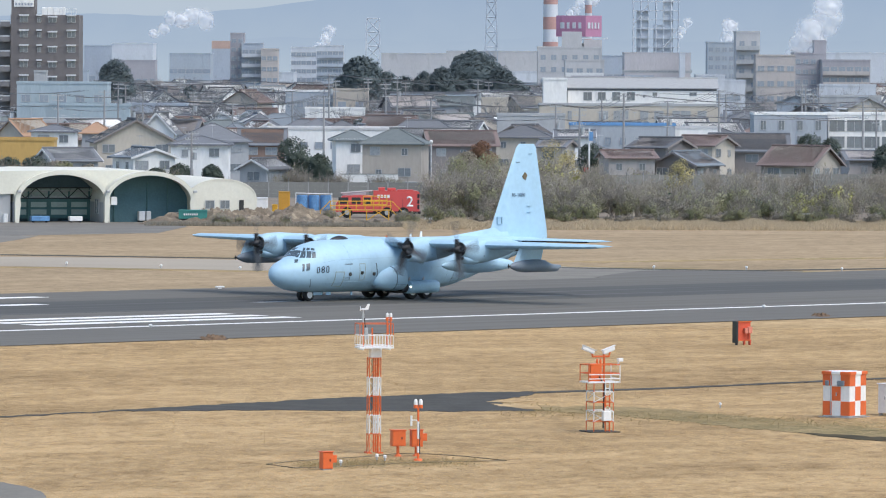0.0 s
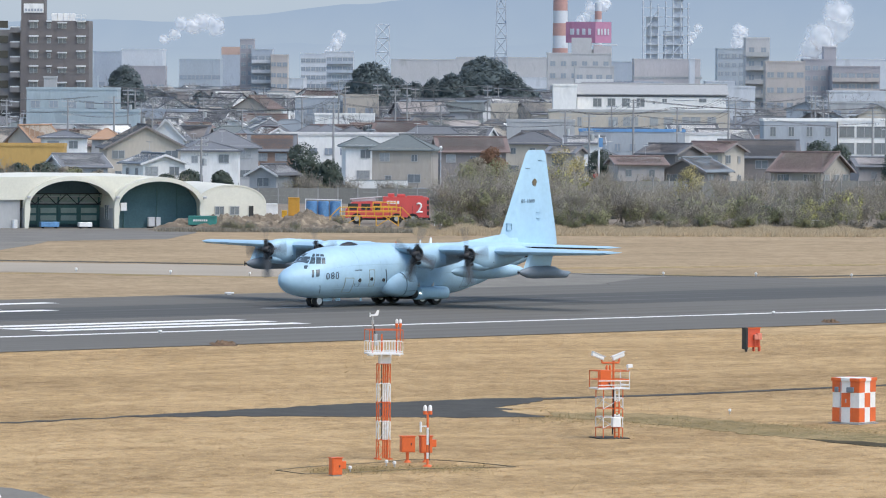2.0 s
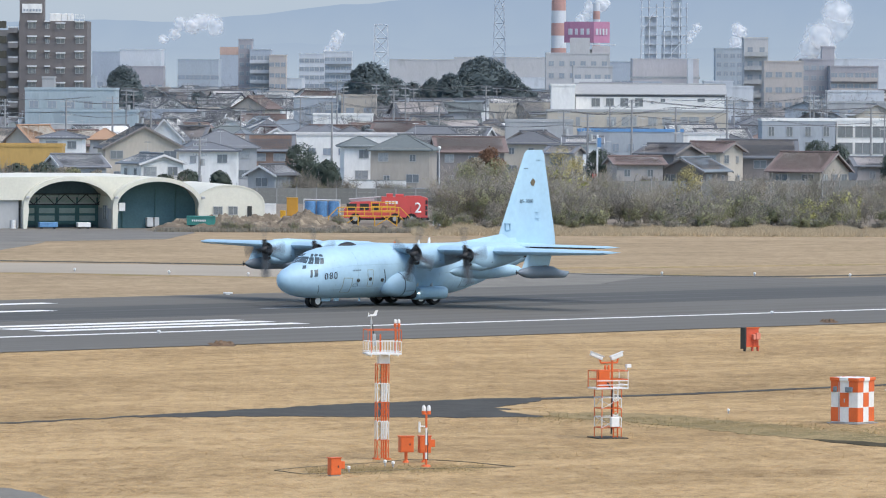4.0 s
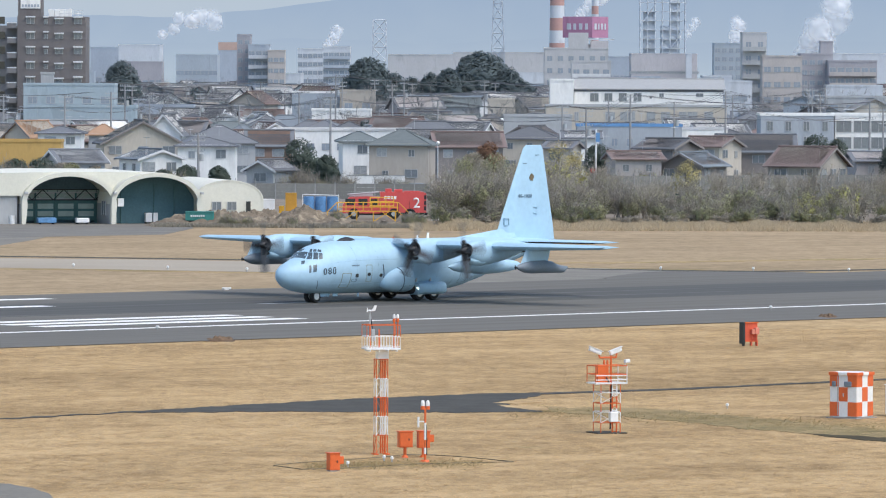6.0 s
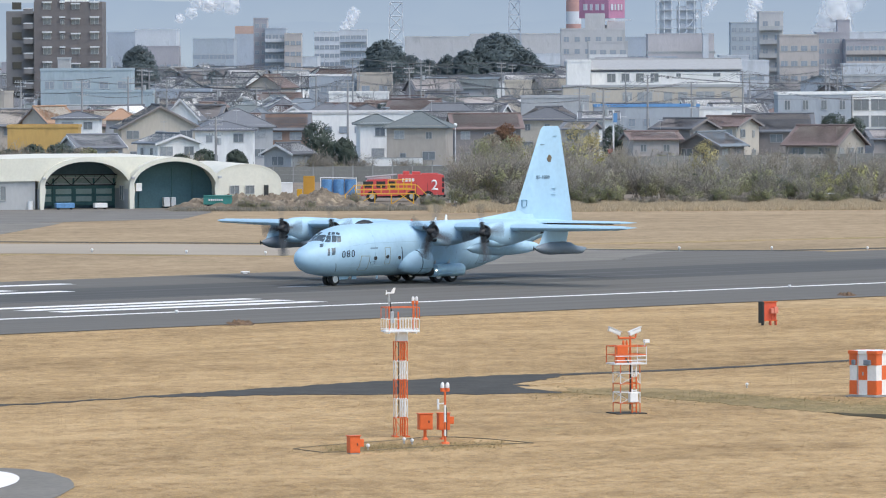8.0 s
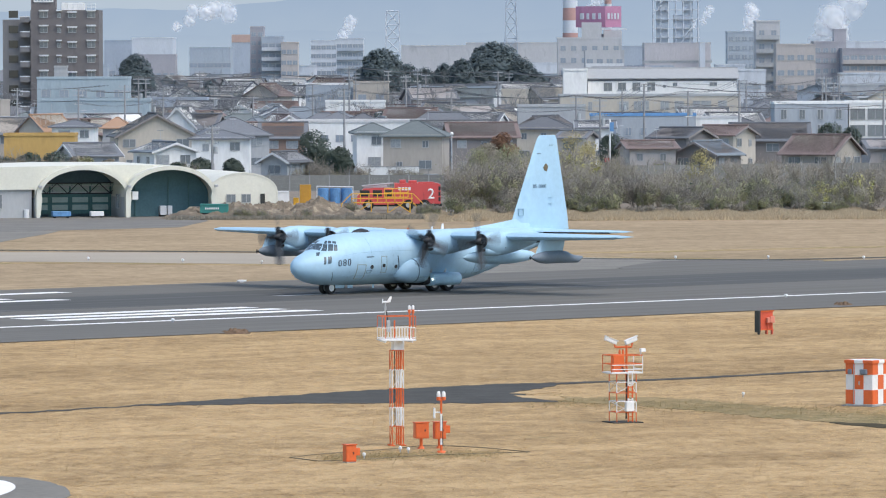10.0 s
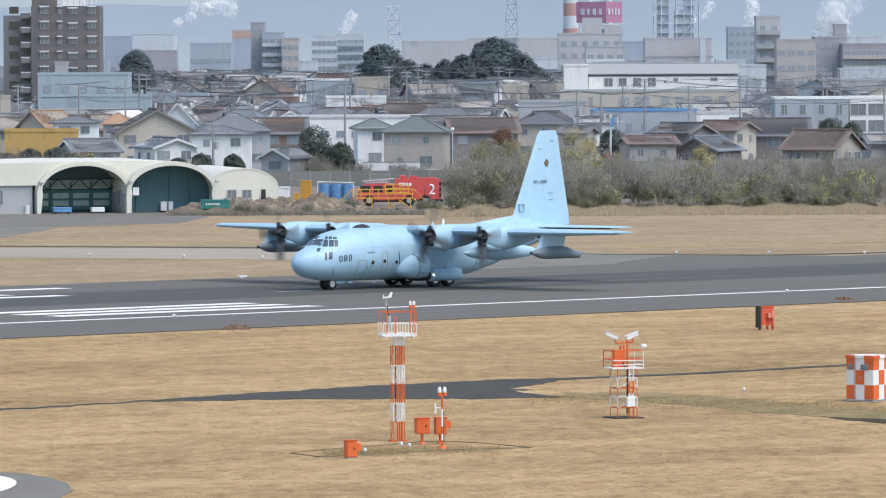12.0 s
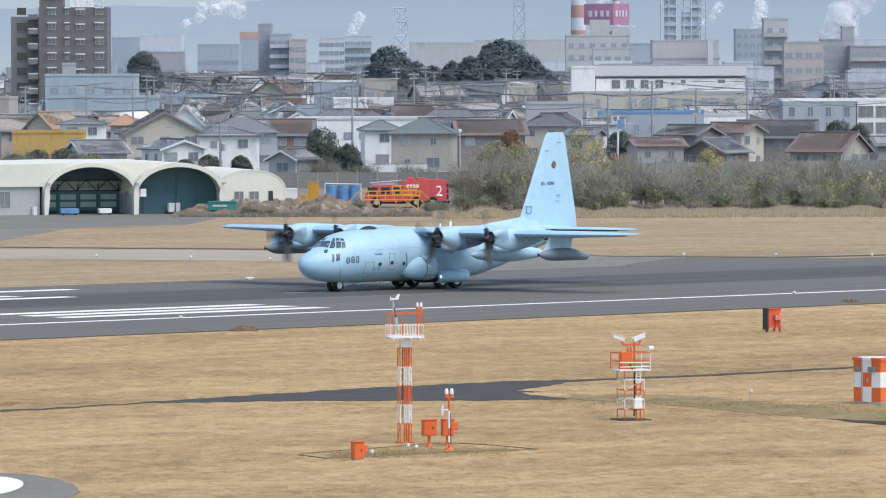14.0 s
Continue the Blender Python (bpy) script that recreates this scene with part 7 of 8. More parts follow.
# ---- the town behind the fence ----
def apartment_tower():
    """The brown apartment block: a broad tiled face with ledged windows, a paler stair side with open landings."""
    t = empty("brown_apartment_tower", pose(-78.8, 1308, 0, 0, 0, 0), "tall brown tiled apartment block with white window ledges", "apartment building")
    bm = B()
    box(bm, 0.6, 0, 0, 13.4, 14, 26.0)
    part("wall", bm, M["brown_tile"], t)
    bm = B()
    box(bm, -8.9, 1.5, 0, 5.6, 12, 24.2)
    part("stair_wing", bm, M["brown_shade"], t, "grey-brown wing with open landings")
    bm = B()
    box(bm, -4.0, 2, 26.0, 4.7, 6, 6.5)
    part("penthouse", bm, M["brown_tile"], t)
    bm = B()
    box(bm, -3.9, -1.1, 27.6, 3.9, 0.12, 1.8)
    board = part("sign_board", bm, M["white_wall"], t, "white roof sign board with plain bars")
    for k in range(6):
        bm = B()
        box(bm, -5.4 + 0.6 * k, -1.18, 27.9, 0.4, 0.06, 0.5)
        part("lettering_bar", bm, M["steel_pale"], board)
    for k in range(4):
        bm = B()
        box(bm, 0.2 + 1.15 * k, 0, 26.0, 1.1, 2.5, 1.5, 0, 0.05)
        part("water_tank", bm, M["white_wall"], t, "white roof water tank")
    bm = B()
    for k in range(6):
        tube(bm, (2.2 + 0.9 * k, -6.8, 26.0), (2.2 + 0.9 * k, -6.8, 27.2), 0.04, 5)
    tube(bm, (2.2, -6.8, 27.2), (6.7, -6.8, 27.2), 0.04, 5)
    tube(bm, (2.2, -6.8, 26.6), (6.7, -6.8, 26.6), 0.04, 5)
    part("roof_rail", bm, M["rail_white"], t)
    for fl in range(9):
        z = 0.2 + fl * 2.93
        for x, w in ((-3.5, 1.5), (-0.5, 0.7), (2.1, 1.5), (5.8, 1.5)):
            window(t, x, -7.02, z + 0.9, w if w > 1 else 0.7, 1.2 if w > 1 else 0.9, 0, "pane")
            bm = B()
            box(bm, 0, 0, 0, w + 0.4, 0.6, 0.28)
            ob = part("window_ledge", bm, M["rail_white"], t, "white concrete ledge over a window")
            ob.location = (x, -7.3, z + (2.15 if x != 2.1 else 1.85))
        bm = B()
        box(bm, -7.2, -5.6, z, 1.9, 2.4, 0.2)
        box(bm, -7.2, -6.75, z + 0.2, 1.9, 0.1, 0.8)
        landing = part("landing", bm, M["brown_shade"], t, "open stair landing with solid rail")
        part("rail_cap", box(B(), -7.2, -6.75, z + 1.0, 1.9, 0.14, 0.22), M["rail_white"], landing, "white rail cap")
        # dark solid panel for the shade in the stair gap
        bm = B()
        box(bm, -9.6, -4.4, z + 0.9, 1.8, 0.5, 1.4)
        part("stair_opening", bm, M["glass_dark"], t)


apartment_tower()


def sign_tower():
    """The store's sign: a two-faced magenta board on a pale shaft; its lettering is drawn as plain bars."""
    t = empty("sign_tower", pose(46.9, 2310, 0), "magenta two-faced sign board on pale tower", "sign tower")
    bm = B()
    box(bm, 1.4, 6, 0, 9.5, 8, 24)
    part("shaft", bm, M["haze_beige"], t)
    part("front_shaft", box(B(), -2.55, -2.0, 0, 6.9, 3.0, 28.0), M["haze_beige"], t)
    bm = B()
    box(bm, 4.8, 2, 0, 6.2, 6, 25.2)
    part("store_roof", bm, M["pink_wall"], t)
    bm = B()
    loft(bm, [[(-7.8, 5, z), (2.3, 0, z), (7.9, 3, z), (7.9, 10, z), (-7.8, 12, z)] for z in (26.3, 33.6)])
    part("sign_board", bm, M["magenta"], t, "magenta painted sign board")
    bm = B()
    box(bm, 5.4, 0.6, 25.4, 9, 1, 0.5)
    part("ledge", bm, M["haze_white"], t)
    a, b, c = Vector((-7.8, 5)), Vector((2.3, 0)), Vector((7.9, 3))
    for p, q, n in ((a, b, 4), (b, c, 4)):
        for k in range(n):
            m = p.lerp(q, 0.14 + 0.2 * k + 0.06)
            bm = B()
            ang = math.degrees(math.atan2((q - p).y, (q - p).x))
            wide = (q - p).length * 0.15
            box(bm, 0, 0, 0.2, wide * (0.9, 0.55, 0.7, 0.6)[k], 0.2, 2.1)
            bmesh.ops.transform(bm, matrix=pose(m.x, m.y - 0.15, 28.9, 0, 0, ang), verts=bm.verts)
            part("lettering_bar", bm, M["haze_white"], t, "white plain sign shape")


sign_tower()


def chimney(x, y, edges, r, red_first, label):
    """A banded stack: the heights at which its red and white bands meet."""
    t = empty("chimney", pose(x, y, 0), label, "chimney")
    top = edges[-1]
    for k, (z0, z1) in enumerate(zip(edges, edges[1:])):
        bm = B()
        tube(bm, (0, 0, z0), (0, 0, z1), r * (1.25 - 0.25 * z0 / top), 20, r * (1.25 - 0.25 * z1 / top))
        part("band", bm, M["chimney_red"] if (k % 2 == 0) == red_first else M["haze_white"], t, smooth=True)


M["chimney_red"] = mat("pale_red_chimney_paint", (0.42, 0.25, 0.225), 0.7, 0, 0.1, 0.1, 1)
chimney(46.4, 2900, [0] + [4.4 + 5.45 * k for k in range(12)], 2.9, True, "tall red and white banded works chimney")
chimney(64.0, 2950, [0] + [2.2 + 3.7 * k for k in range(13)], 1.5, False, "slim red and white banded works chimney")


def steel_pylon(x, y, h, half, levels, name, label, material="steel_pale", r=0.22, taper=0.35):
    t = empty(name, pose(x, y, 0), label, "pylon")
    prev = None
    for k in range(levels):
        bm = B()
        a, b = half * (1 - (1 - taper) * k / levels), half * (1 - (1 - taper) * (k + 1) / levels)
        z0, z1 = h * k / levels, h * (k + 1) / levels
        ca = [(-a, -a), (a, -a), (a, a), (-a, a)]
        cb = [(-b, -b), (b, -b), (b, b), (-b, b)]
        for i in range(4):
            j = (i + 1) % 4
            tube(bm, (*ca[i], z0), (*cb[i], z1), r, 4)
            tube(bm, (*cb[i], z1), (*cb[j], z1), r * 0.6, 4)
            tube(bm, (*ca[i], z0), (*cb[j], z1), r * 0.55, 4)
            tube(bm, (*ca[j], z0), (*cb[i], z1), r * 0.55, 4)
        part("lattice_section", bm, M[material], t)
    return t


steel_pylon(18.4, 2600, 58, 3.2, 10, "transmission_pylon", "grey steel lattice pylon in haze", "haze_grey", 0.28)
steel_pylon(-31.1, 2900, 36, 3.4, 6, "works_tower", "grey lattice works tower in haze", "hazed_steel", 0.35, 0.8)


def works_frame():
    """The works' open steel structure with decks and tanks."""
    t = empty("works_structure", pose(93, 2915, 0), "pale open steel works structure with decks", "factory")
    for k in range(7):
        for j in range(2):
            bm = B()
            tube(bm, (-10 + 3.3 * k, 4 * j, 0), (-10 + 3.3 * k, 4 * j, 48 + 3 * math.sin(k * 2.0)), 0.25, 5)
            part("column", bm, M["hazed_steel"], t)
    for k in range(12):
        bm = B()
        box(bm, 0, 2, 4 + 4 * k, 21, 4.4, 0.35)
        part("deck", bm, M["hazed_steel"], t)
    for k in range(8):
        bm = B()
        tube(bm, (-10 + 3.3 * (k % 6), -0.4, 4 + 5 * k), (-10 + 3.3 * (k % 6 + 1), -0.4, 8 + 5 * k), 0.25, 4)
        part("brace", bm, M["hazed_steel"], t)
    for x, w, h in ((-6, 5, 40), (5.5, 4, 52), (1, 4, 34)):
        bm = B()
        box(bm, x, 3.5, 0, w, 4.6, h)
        part("tank_house", bm, M["hazed_steel"], t)


works_frame()

# first row behind the fence
house(-42.6, 908, 12.0, 10.6, 6.4, 2.8, 98, "cream", "dark_tile", "gable", "cream two-storey house with dark gable roof facing the airfield")
house(-32.1, 878, 7.6, 8.0, 6.3, 0.9, 0, "white_wall", "slate", "hip", "white plastered house with grey hipped tile roof")
house(-38.5, 853, 7.0, 5.8, 5.0, 1.0, 115, "white_wall", "blue_slate", "gable", "low white outbuilding with grey gable roof", 1)
house(-33.0, 948, 9.4, 9.0, 6.0, 2.2, 8, "grey_wall", "slate", "hip", "grey house with broad hipped slate roof")
house(-26.4, 968, 6.2, 8.0, 5.3, 2.0, 0, "brick", "slate", "gable", "brick-red house with long grey tiled roof")
house(-22.9, 846, 6.0, 3.8, 3.8, 1.0, 65, "grey_wall", "dark_tile", "gable", "small shed with dark pitched roof", 1)
house(-12.5, 903, 4.8, 8.0, 6.7, 1.1, 5, "white_wall", "green_slate", "hip", "pale house wing with grey-green hipped roof")
house(-6.4, 888, 7.9, 9.0, 6.5, 1.8, -6, "beige", "green_slate", "hip", "beige two-storey house with grey-green hipped roof")
house(2.4, 953, 9.4, 9.0, 5.5, 1.8, 6, "dark_wood", "red_brown", "gable", "dark wooden house with broad red-brown tiled roof")
house(12.1, 1003, 8.7, 10.0, 6.1, 1.6, -4, "cream", "dark_tile", "hip", "house with wide dark hipped tile roof")
house(15.3, 903, 3.5, 7.0, 5.9, 0.8, -15, "cream", "slate", "gable", "cream house with grey tiled roof")
house(19.0, 963, 5.0, 7.0, 6.6, 0.8, 0, "white_wall", "slate", "gable", "white house with low grey roof")
house(28.9, 883, 5.3, 8.0, 6.2, 1.1, -28, "dark_wood", "dark_tile", "gable", "dark brown wooden house with dark tiled roof")
house(23.9, 866, 6.1, 6.5, 5.0, 0.8, 10, "pink_grey", "red_brown", "gable", "low house with red-brown tiled roof")
house(35.7, 908, 5.6, 8.0, 6.2, 1.1, -25, "cream", "red_brown", "gable", "cream house with reddish tiled roof")
house(31.8, 868, 7.0, 6.1, 4.2, 1.5, 60, "dark_wood", "blue_slate", "gable", "small wooden shed with blue-grey sheet roof")
house(42.2, 918, 10.2, 9.0, 5.4, 2.1, 0, "dark_wood", "slate", "gable", "long dark wooden house with grey tiled roof")
house(47.0, 873, 7.4, 8.4, 4.2, 2.2, -30, "beige", "red_brown", "gable", "low beige house with brown tiled roof")
house(57.2, 888, 7.2, 9.0, 4.6, 1.0, 5, "pink_grey", "slate", "gable", "house with grey tiled roof")
house(-49.4, 873, 5.9, 8.0, 4.2, 1.4, 20, "grey_wall", "slate", "gable", "grey tiled house among shrubs", 1)
house(-63.2, 1003, 8.0, 4.4, 6.2, 2.0, 60, "cream", "orange_tile", "gable", "house with faded orange tiled roof")
house(-43.0, 1006, 6.0, 5.2, 6.6, 2.7, 84, "white_wall", "slate", "gable", "white house with steep gable facing the airfield")
house(-57.9, 988, 6.4, 9.0, 6.7, 0.8, 0, "white_wall", "slate", "hip", "white house with dark hipped roof")
house(-44.9, 1063, 9.0, 4.8, 6.2, 2.7, 78, "white_wall", "slate", "gable", "white house with steep white-edged gable")
house(-52.9, 1013, 4.1, 8.0, 6.3, 1.3, 0, "grey_wall", "orange_tile", "hip", "grey house with partly orange roof")
# larger buildings behind
block("yellow_store", -57.0, 894, 9.5, 7, 6.4, 0, "yellow", "bright yellow metal storage building", floors=1, cols=2, win=(0.8, 0.9), first=1.2)
block("pale_blue_building", -66.1, 1156, 15.7, 12, 13.1, 0, "pale_blue", "pale blue three-storey building with flat roof", floors=3, cols=5, win=(1.5, 1.2), first=3.6)
block("pale_blue_annex", -62.3, 1125, 18.4, 10, 9.5, 0, "pale_blue", "pale blue low annex with flat roof", floors=2, cols=6, win=(1.4, 1.2), first=1.2)
block("tower_penthouse_stair", -78.4, 1292, 2.4, 4, 14.8, 0, "grey_wall", "grey stair tower beside the apartment block", floors=3, cols=1, win=(0.7, 0.8))
block("warehouse", -16.6, 1021, 21.1, 22, 6.8, 0, "white_wall", "long white warehouse with flat pale roof", floors=2, cols=9, win=(1.2, 1.0), first=1.0, top='white_roof')
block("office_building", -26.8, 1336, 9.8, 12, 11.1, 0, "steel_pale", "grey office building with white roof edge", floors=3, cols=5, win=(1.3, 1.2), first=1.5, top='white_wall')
block("beige_office", -18.5, 1325, 7.0, 10, 11.5, 0, "beige", "plain beige office building with few windows", floors=3, cols=2, win=(1.6, 1.2))
block("white_hall", -20.5, 1255, 11.2, 10, 8.2, 0, "white_wall", "low white hall with flat roof", floors=1, cols=3, win=(1.2, 0.9))
school = block("school_wing", 36.1, 1217, 27.1, 14, 12.2, 0, "white_wall", "long white building with grey roof and paired windows", floors=0, cols=1, sides=False, top='slate')
bm = B()
roof_mesh(bm, 27.4, 14, 12.75, 1.7, "gable", 0.3)
part("roof", bm, M["pale_roof"], school, "grey sheet metal roof")
for wx, wz, ww, wh in ((-9.9, 10.35, 1.5, 1.5), (-7.33, 10.36, 1.4, 1.5), (-4.71, 10.38, 1.4, 1.5), (-2.02, 10.39, 1.4, 1.5), (0.4, 10.92, 0.4, 0.5), (2.34, 11.24, 0.8, 0.6), (9.3, 11.28, 1.3, 0.6)):
    window(school, wx, -7.02, wz, ww, wh, 0)
block("school_stairwell", 20.2, 1211, 4.3, 12, 14.1, 0, "white_wall", "white stairwell block with blank wall", floors=1, cols=1, win=(0.6, 0.6))
cream_block = block("cream_building", 32.2, 1156, 31.3, 12, 9.8, 0, "cream", "long cream building with flat dark eaves and wide windows", floors=0, cols=1, sides=False, top='grey_wall')
for wx, wz, ww, wh in ((-10.36, 7.34, 0.7, 1.5), (-4.54, 7.38, 1.6, 1.5), (-2.19, 7.39, 1.2, 1.5), (-0.82, 7.4, 1.2, 1.5), (2.51, 7.42, 1.4, 1.5), (5.05, 7.43, 1.6, 1.5), (8.03, 7.45, 1.3, 1.5), (9.69, 7.46, 1.7, 1.5), (12.53, 7.47, 1.5, 1.5)):
    window(cream_block, wx, -6.02, wz, ww, wh, 0, "curtain")
block("blue_edged_building", 28.2, 1050, 16.5, 10, 7.4, 0, "blue_grey", "blue-grey two-storey building with blue roof edge", floors=2, cols=7, win=(1.0, 1.2), first=1.2, top='blue_sheet')
block("white_shed", 40.0, 1054, 7.6, 9, 6.9, 0, "white_wall", "white sheet metal shed", floors=1, cols=1, win=(1.0, 0.8), top='white_roof')
block("pale_hall", 55.4, 1067, 11.7, 14, 9.1, 0, "blue_grey", "pale blue-grey hall with flat roof", floors=2, cols=4, win=(0.9, 1.5), first=4.2, pane="pane", top='white_wall')
block("white_office", 68.7, 1072, 14.0, 14, 9.1, 0, "white_wall", "white office building with wide windows", floors=2, cols=5, win=(2.4, 1.8), first=3.8, pane="pane")
block("grey_store", 14.5, 1106, 11.2, 12, 8.4, 0, "grey_wall", "grey sheet metal store", floors=1, cols=3, win=(1.2, 1.0))
block("white_house_block", 90.0, 1485, 12.6, 10, 12.4, 0, "haze_white", "white flat-roofed house block", floors=2, cols=4, win=(1.6, 1.2), first=3)
block("grey_house_block", 85.8, 1405, 12.9, 10, 10.3, 0, "grey_wall", "grey flat-roofed house with dark windows", floors=3, cols=4, win=(1.6, 1.2), first=2.2)
block("pale_hall", -56.2, 1305, 11.6, 10, 8.5, 0, "haze_grey", "low grey hall with flat roof", floors=1, cols=4, win=(1.2, 1.0))
block("cream_hall", 10.2, 1335, 5.4, 10, 9.8, 0, "cream", "low cream hall with flat roof", floors=1, cols=2, win=(1.2, 0.9))
block("long_store", -1.9, 1456, 19.7, 12, 10.3, 0, "steel_pale", "long grey-blue store with shallow roof", floors=1, cols=4, win=(1.2, 0.9), top='slate')
block("long_store", 8.5, 1386, 14.7, 12, 9.3, 0, "white_wall", "long pale store with sheet roof", floors=1, cols=4, win=(1.2, 0.9), top='pale_roof')
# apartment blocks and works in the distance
block("apartment_block", 33.1, 1757, 16.8, 14, 21.1, 0, "haze_beige", "beige stepped apartment block", floors=6, cols=6, win=(1.4, 1.3), first=2.0)
block("apartment_block", 36.0, 1705, 10.1, 10, 17.7, 0, "haze_beige", "beige lower apartment wing with balconies", floors=5, cols=4, balcony=True, first=2.0)
block("apartment_block", 68.6, 1506, 5.4, 12, 24.2, 0, "haze_beige", "grey-beige apartment tower with open stair", floors=7, cols=2, win=(1.2, 1.2), balcony=True, first=2.5, trim='grey_wall')
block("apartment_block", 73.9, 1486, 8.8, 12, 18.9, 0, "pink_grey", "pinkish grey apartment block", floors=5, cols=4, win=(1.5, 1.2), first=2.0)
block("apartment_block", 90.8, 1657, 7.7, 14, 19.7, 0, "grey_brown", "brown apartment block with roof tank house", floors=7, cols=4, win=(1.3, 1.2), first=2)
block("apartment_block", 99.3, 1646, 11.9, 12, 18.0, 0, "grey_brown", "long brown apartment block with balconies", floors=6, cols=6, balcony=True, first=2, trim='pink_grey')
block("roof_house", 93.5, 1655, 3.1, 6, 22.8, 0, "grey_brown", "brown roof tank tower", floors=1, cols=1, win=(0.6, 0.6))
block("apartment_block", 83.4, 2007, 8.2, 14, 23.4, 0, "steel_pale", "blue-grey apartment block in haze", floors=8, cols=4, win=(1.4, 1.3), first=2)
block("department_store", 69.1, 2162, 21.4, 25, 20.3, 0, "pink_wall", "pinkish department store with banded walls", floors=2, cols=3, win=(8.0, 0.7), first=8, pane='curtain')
block("department_store_stair", 76.8, 2143, 1.8, 6, 20.4, 0, "haze_white", "pale stair tower of the store", floors=1, cols=1, win=(0.8, 0.8))
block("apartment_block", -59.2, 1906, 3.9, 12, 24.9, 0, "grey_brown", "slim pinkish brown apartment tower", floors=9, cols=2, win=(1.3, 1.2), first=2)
block("apartment_block", -54.6, 1896, 6.0, 12, 22.0, 0, "haze_grey", "grey apartment block with stepped balconies", floors=7, cols=3, balcony=True, first=2, trim='haze_white')
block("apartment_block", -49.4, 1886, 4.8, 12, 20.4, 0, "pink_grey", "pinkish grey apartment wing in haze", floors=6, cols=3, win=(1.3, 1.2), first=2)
block("apartment_block", -46.5, 2206, 8.4, 12, 21.6, 0, "haze_white", "white apartment block in haze", floors=7, cols=5, win=(1.5, 1.3), first=2)
block("apartment_block", -36.9, 2156, 8.8, 12, 22.1, 0, "haze_white", "white apartment block with dark balconies", floors=7, cols=5, balcony=True, first=2, trim='haze_grey')
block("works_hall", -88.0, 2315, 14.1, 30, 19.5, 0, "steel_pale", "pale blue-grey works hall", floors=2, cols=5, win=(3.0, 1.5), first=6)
block("works_hall", -124.9, 2415, 10.6, 30, 22.2, 0, "haze_grey", "pale grey works hall", floors=1, cols=2, win=(3.0, 1.5), first=10)
block("works_hall", -110.3, 2365, 14.4, 30, 23.0, 0, "haze_white", "cream works hall with sign board", floors=1, cols=3, win=(2, 1.2), first=8)
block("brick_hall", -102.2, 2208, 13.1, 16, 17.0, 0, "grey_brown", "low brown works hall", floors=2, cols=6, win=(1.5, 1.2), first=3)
block("works_hall", -10.1, 2465, 26.1, 30, 20.1, 0, "haze_beige", "long low cream works hall", floors=1, cols=8, win=(3, 1.5), first=5)
block("works_hall", 19.7, 2615, 37.6, 30, 21.3, 0, "haze_beige", "long low pinkish works hall", floors=2, cols=9, win=(3, 1.2), first=4)
block("works_hall", 61.1, 2410, 10.2, 20, 19.6, 0, "haze_grey", "low grey works hall in haze", floors=2, cols=4, win=(2, 1.2), first=4)
block("works_hall", 168.6, 2715, 36.8, 30, 21.6, 0, "haze_white", "long white works hall", floors=1, cols=6, win=(4, 1.5), first=6)
block("orange_hall", -87.2, 2606, 7.3, 12, 22.0, 0, "haze_grey", "hall with faded orange cladding", floors=1, cols=2, win=(2, 1.2), first=8, top="faded_orange", parapet=3.0)


# parked cars between the first houses
for k, (cx, cy) in enumerate(((16.2, 872), (18.6, 868), (20.8, 872), (-1.5, 872), (1.0, 868), (3.2, 873), (-3.8, 869))):
    car(cx, cy, (10, 170, 95, 5, 175, 88, 12)[k], ("white", "white", "fire_red", "white", "metal_dark", "white", "galvanised")[k], ("white", "white", "red", "white", "dark", "white", "silver")[k] + " small car parked among houses")
t = empty("sign_pole", pose(19.0, 866, 0.03), "white sign pole with blue and red boards", "sign")
part("pole", tube(B(), (0, 0, 0), (0, 0, 8.6), 0.12, 8), M["white"], t)
part("upper_board", box(B(), 0.25, -0.2, 7.0, 0.5, 0.15, 1.2), M["blue_sheet"], t, "blue plain sign board")
part("lower_board", box(B(), -0.4, -0.2, 3.0, 0.6, 0.15, 0.5), M["fire_red"], t, "red plain sign board")

# the sea of roofs: ordinary houses in rows, each its own
TAKEN = [(27.5, 1020, 9), (40, 1022, 7), (55.4, 1030, 11), (68, 1030, 11), (27.5, 1100, 5)]
for ob in list(scene.collection.objects):
    if ob.parent is None and ob.type == "EMPTY" and ob.location.y > 800 and ob.children:
        xs = [c[0] + 0 for o in ob.children if o.type == "MESH" and o.name.startswith("wall") for c in o.bound_box]
        ys = [c[1] + 0 for o in ob.children if o.type == "MESH" and o.name.startswith("wall") for c in o.bound_box]
        if xs:
            r = max(max(xs) - min(xs), max(ys) - min(ys)) / 2 + 2.5
            TAKEN.append((ob.location.x, ob.location.y, r))


def free(x, y, r):
    return all((x - a) ** 2 + (y - b) ** 2 > (r + c) ** 2 * 0.75 for a, b, c in TAKEN)


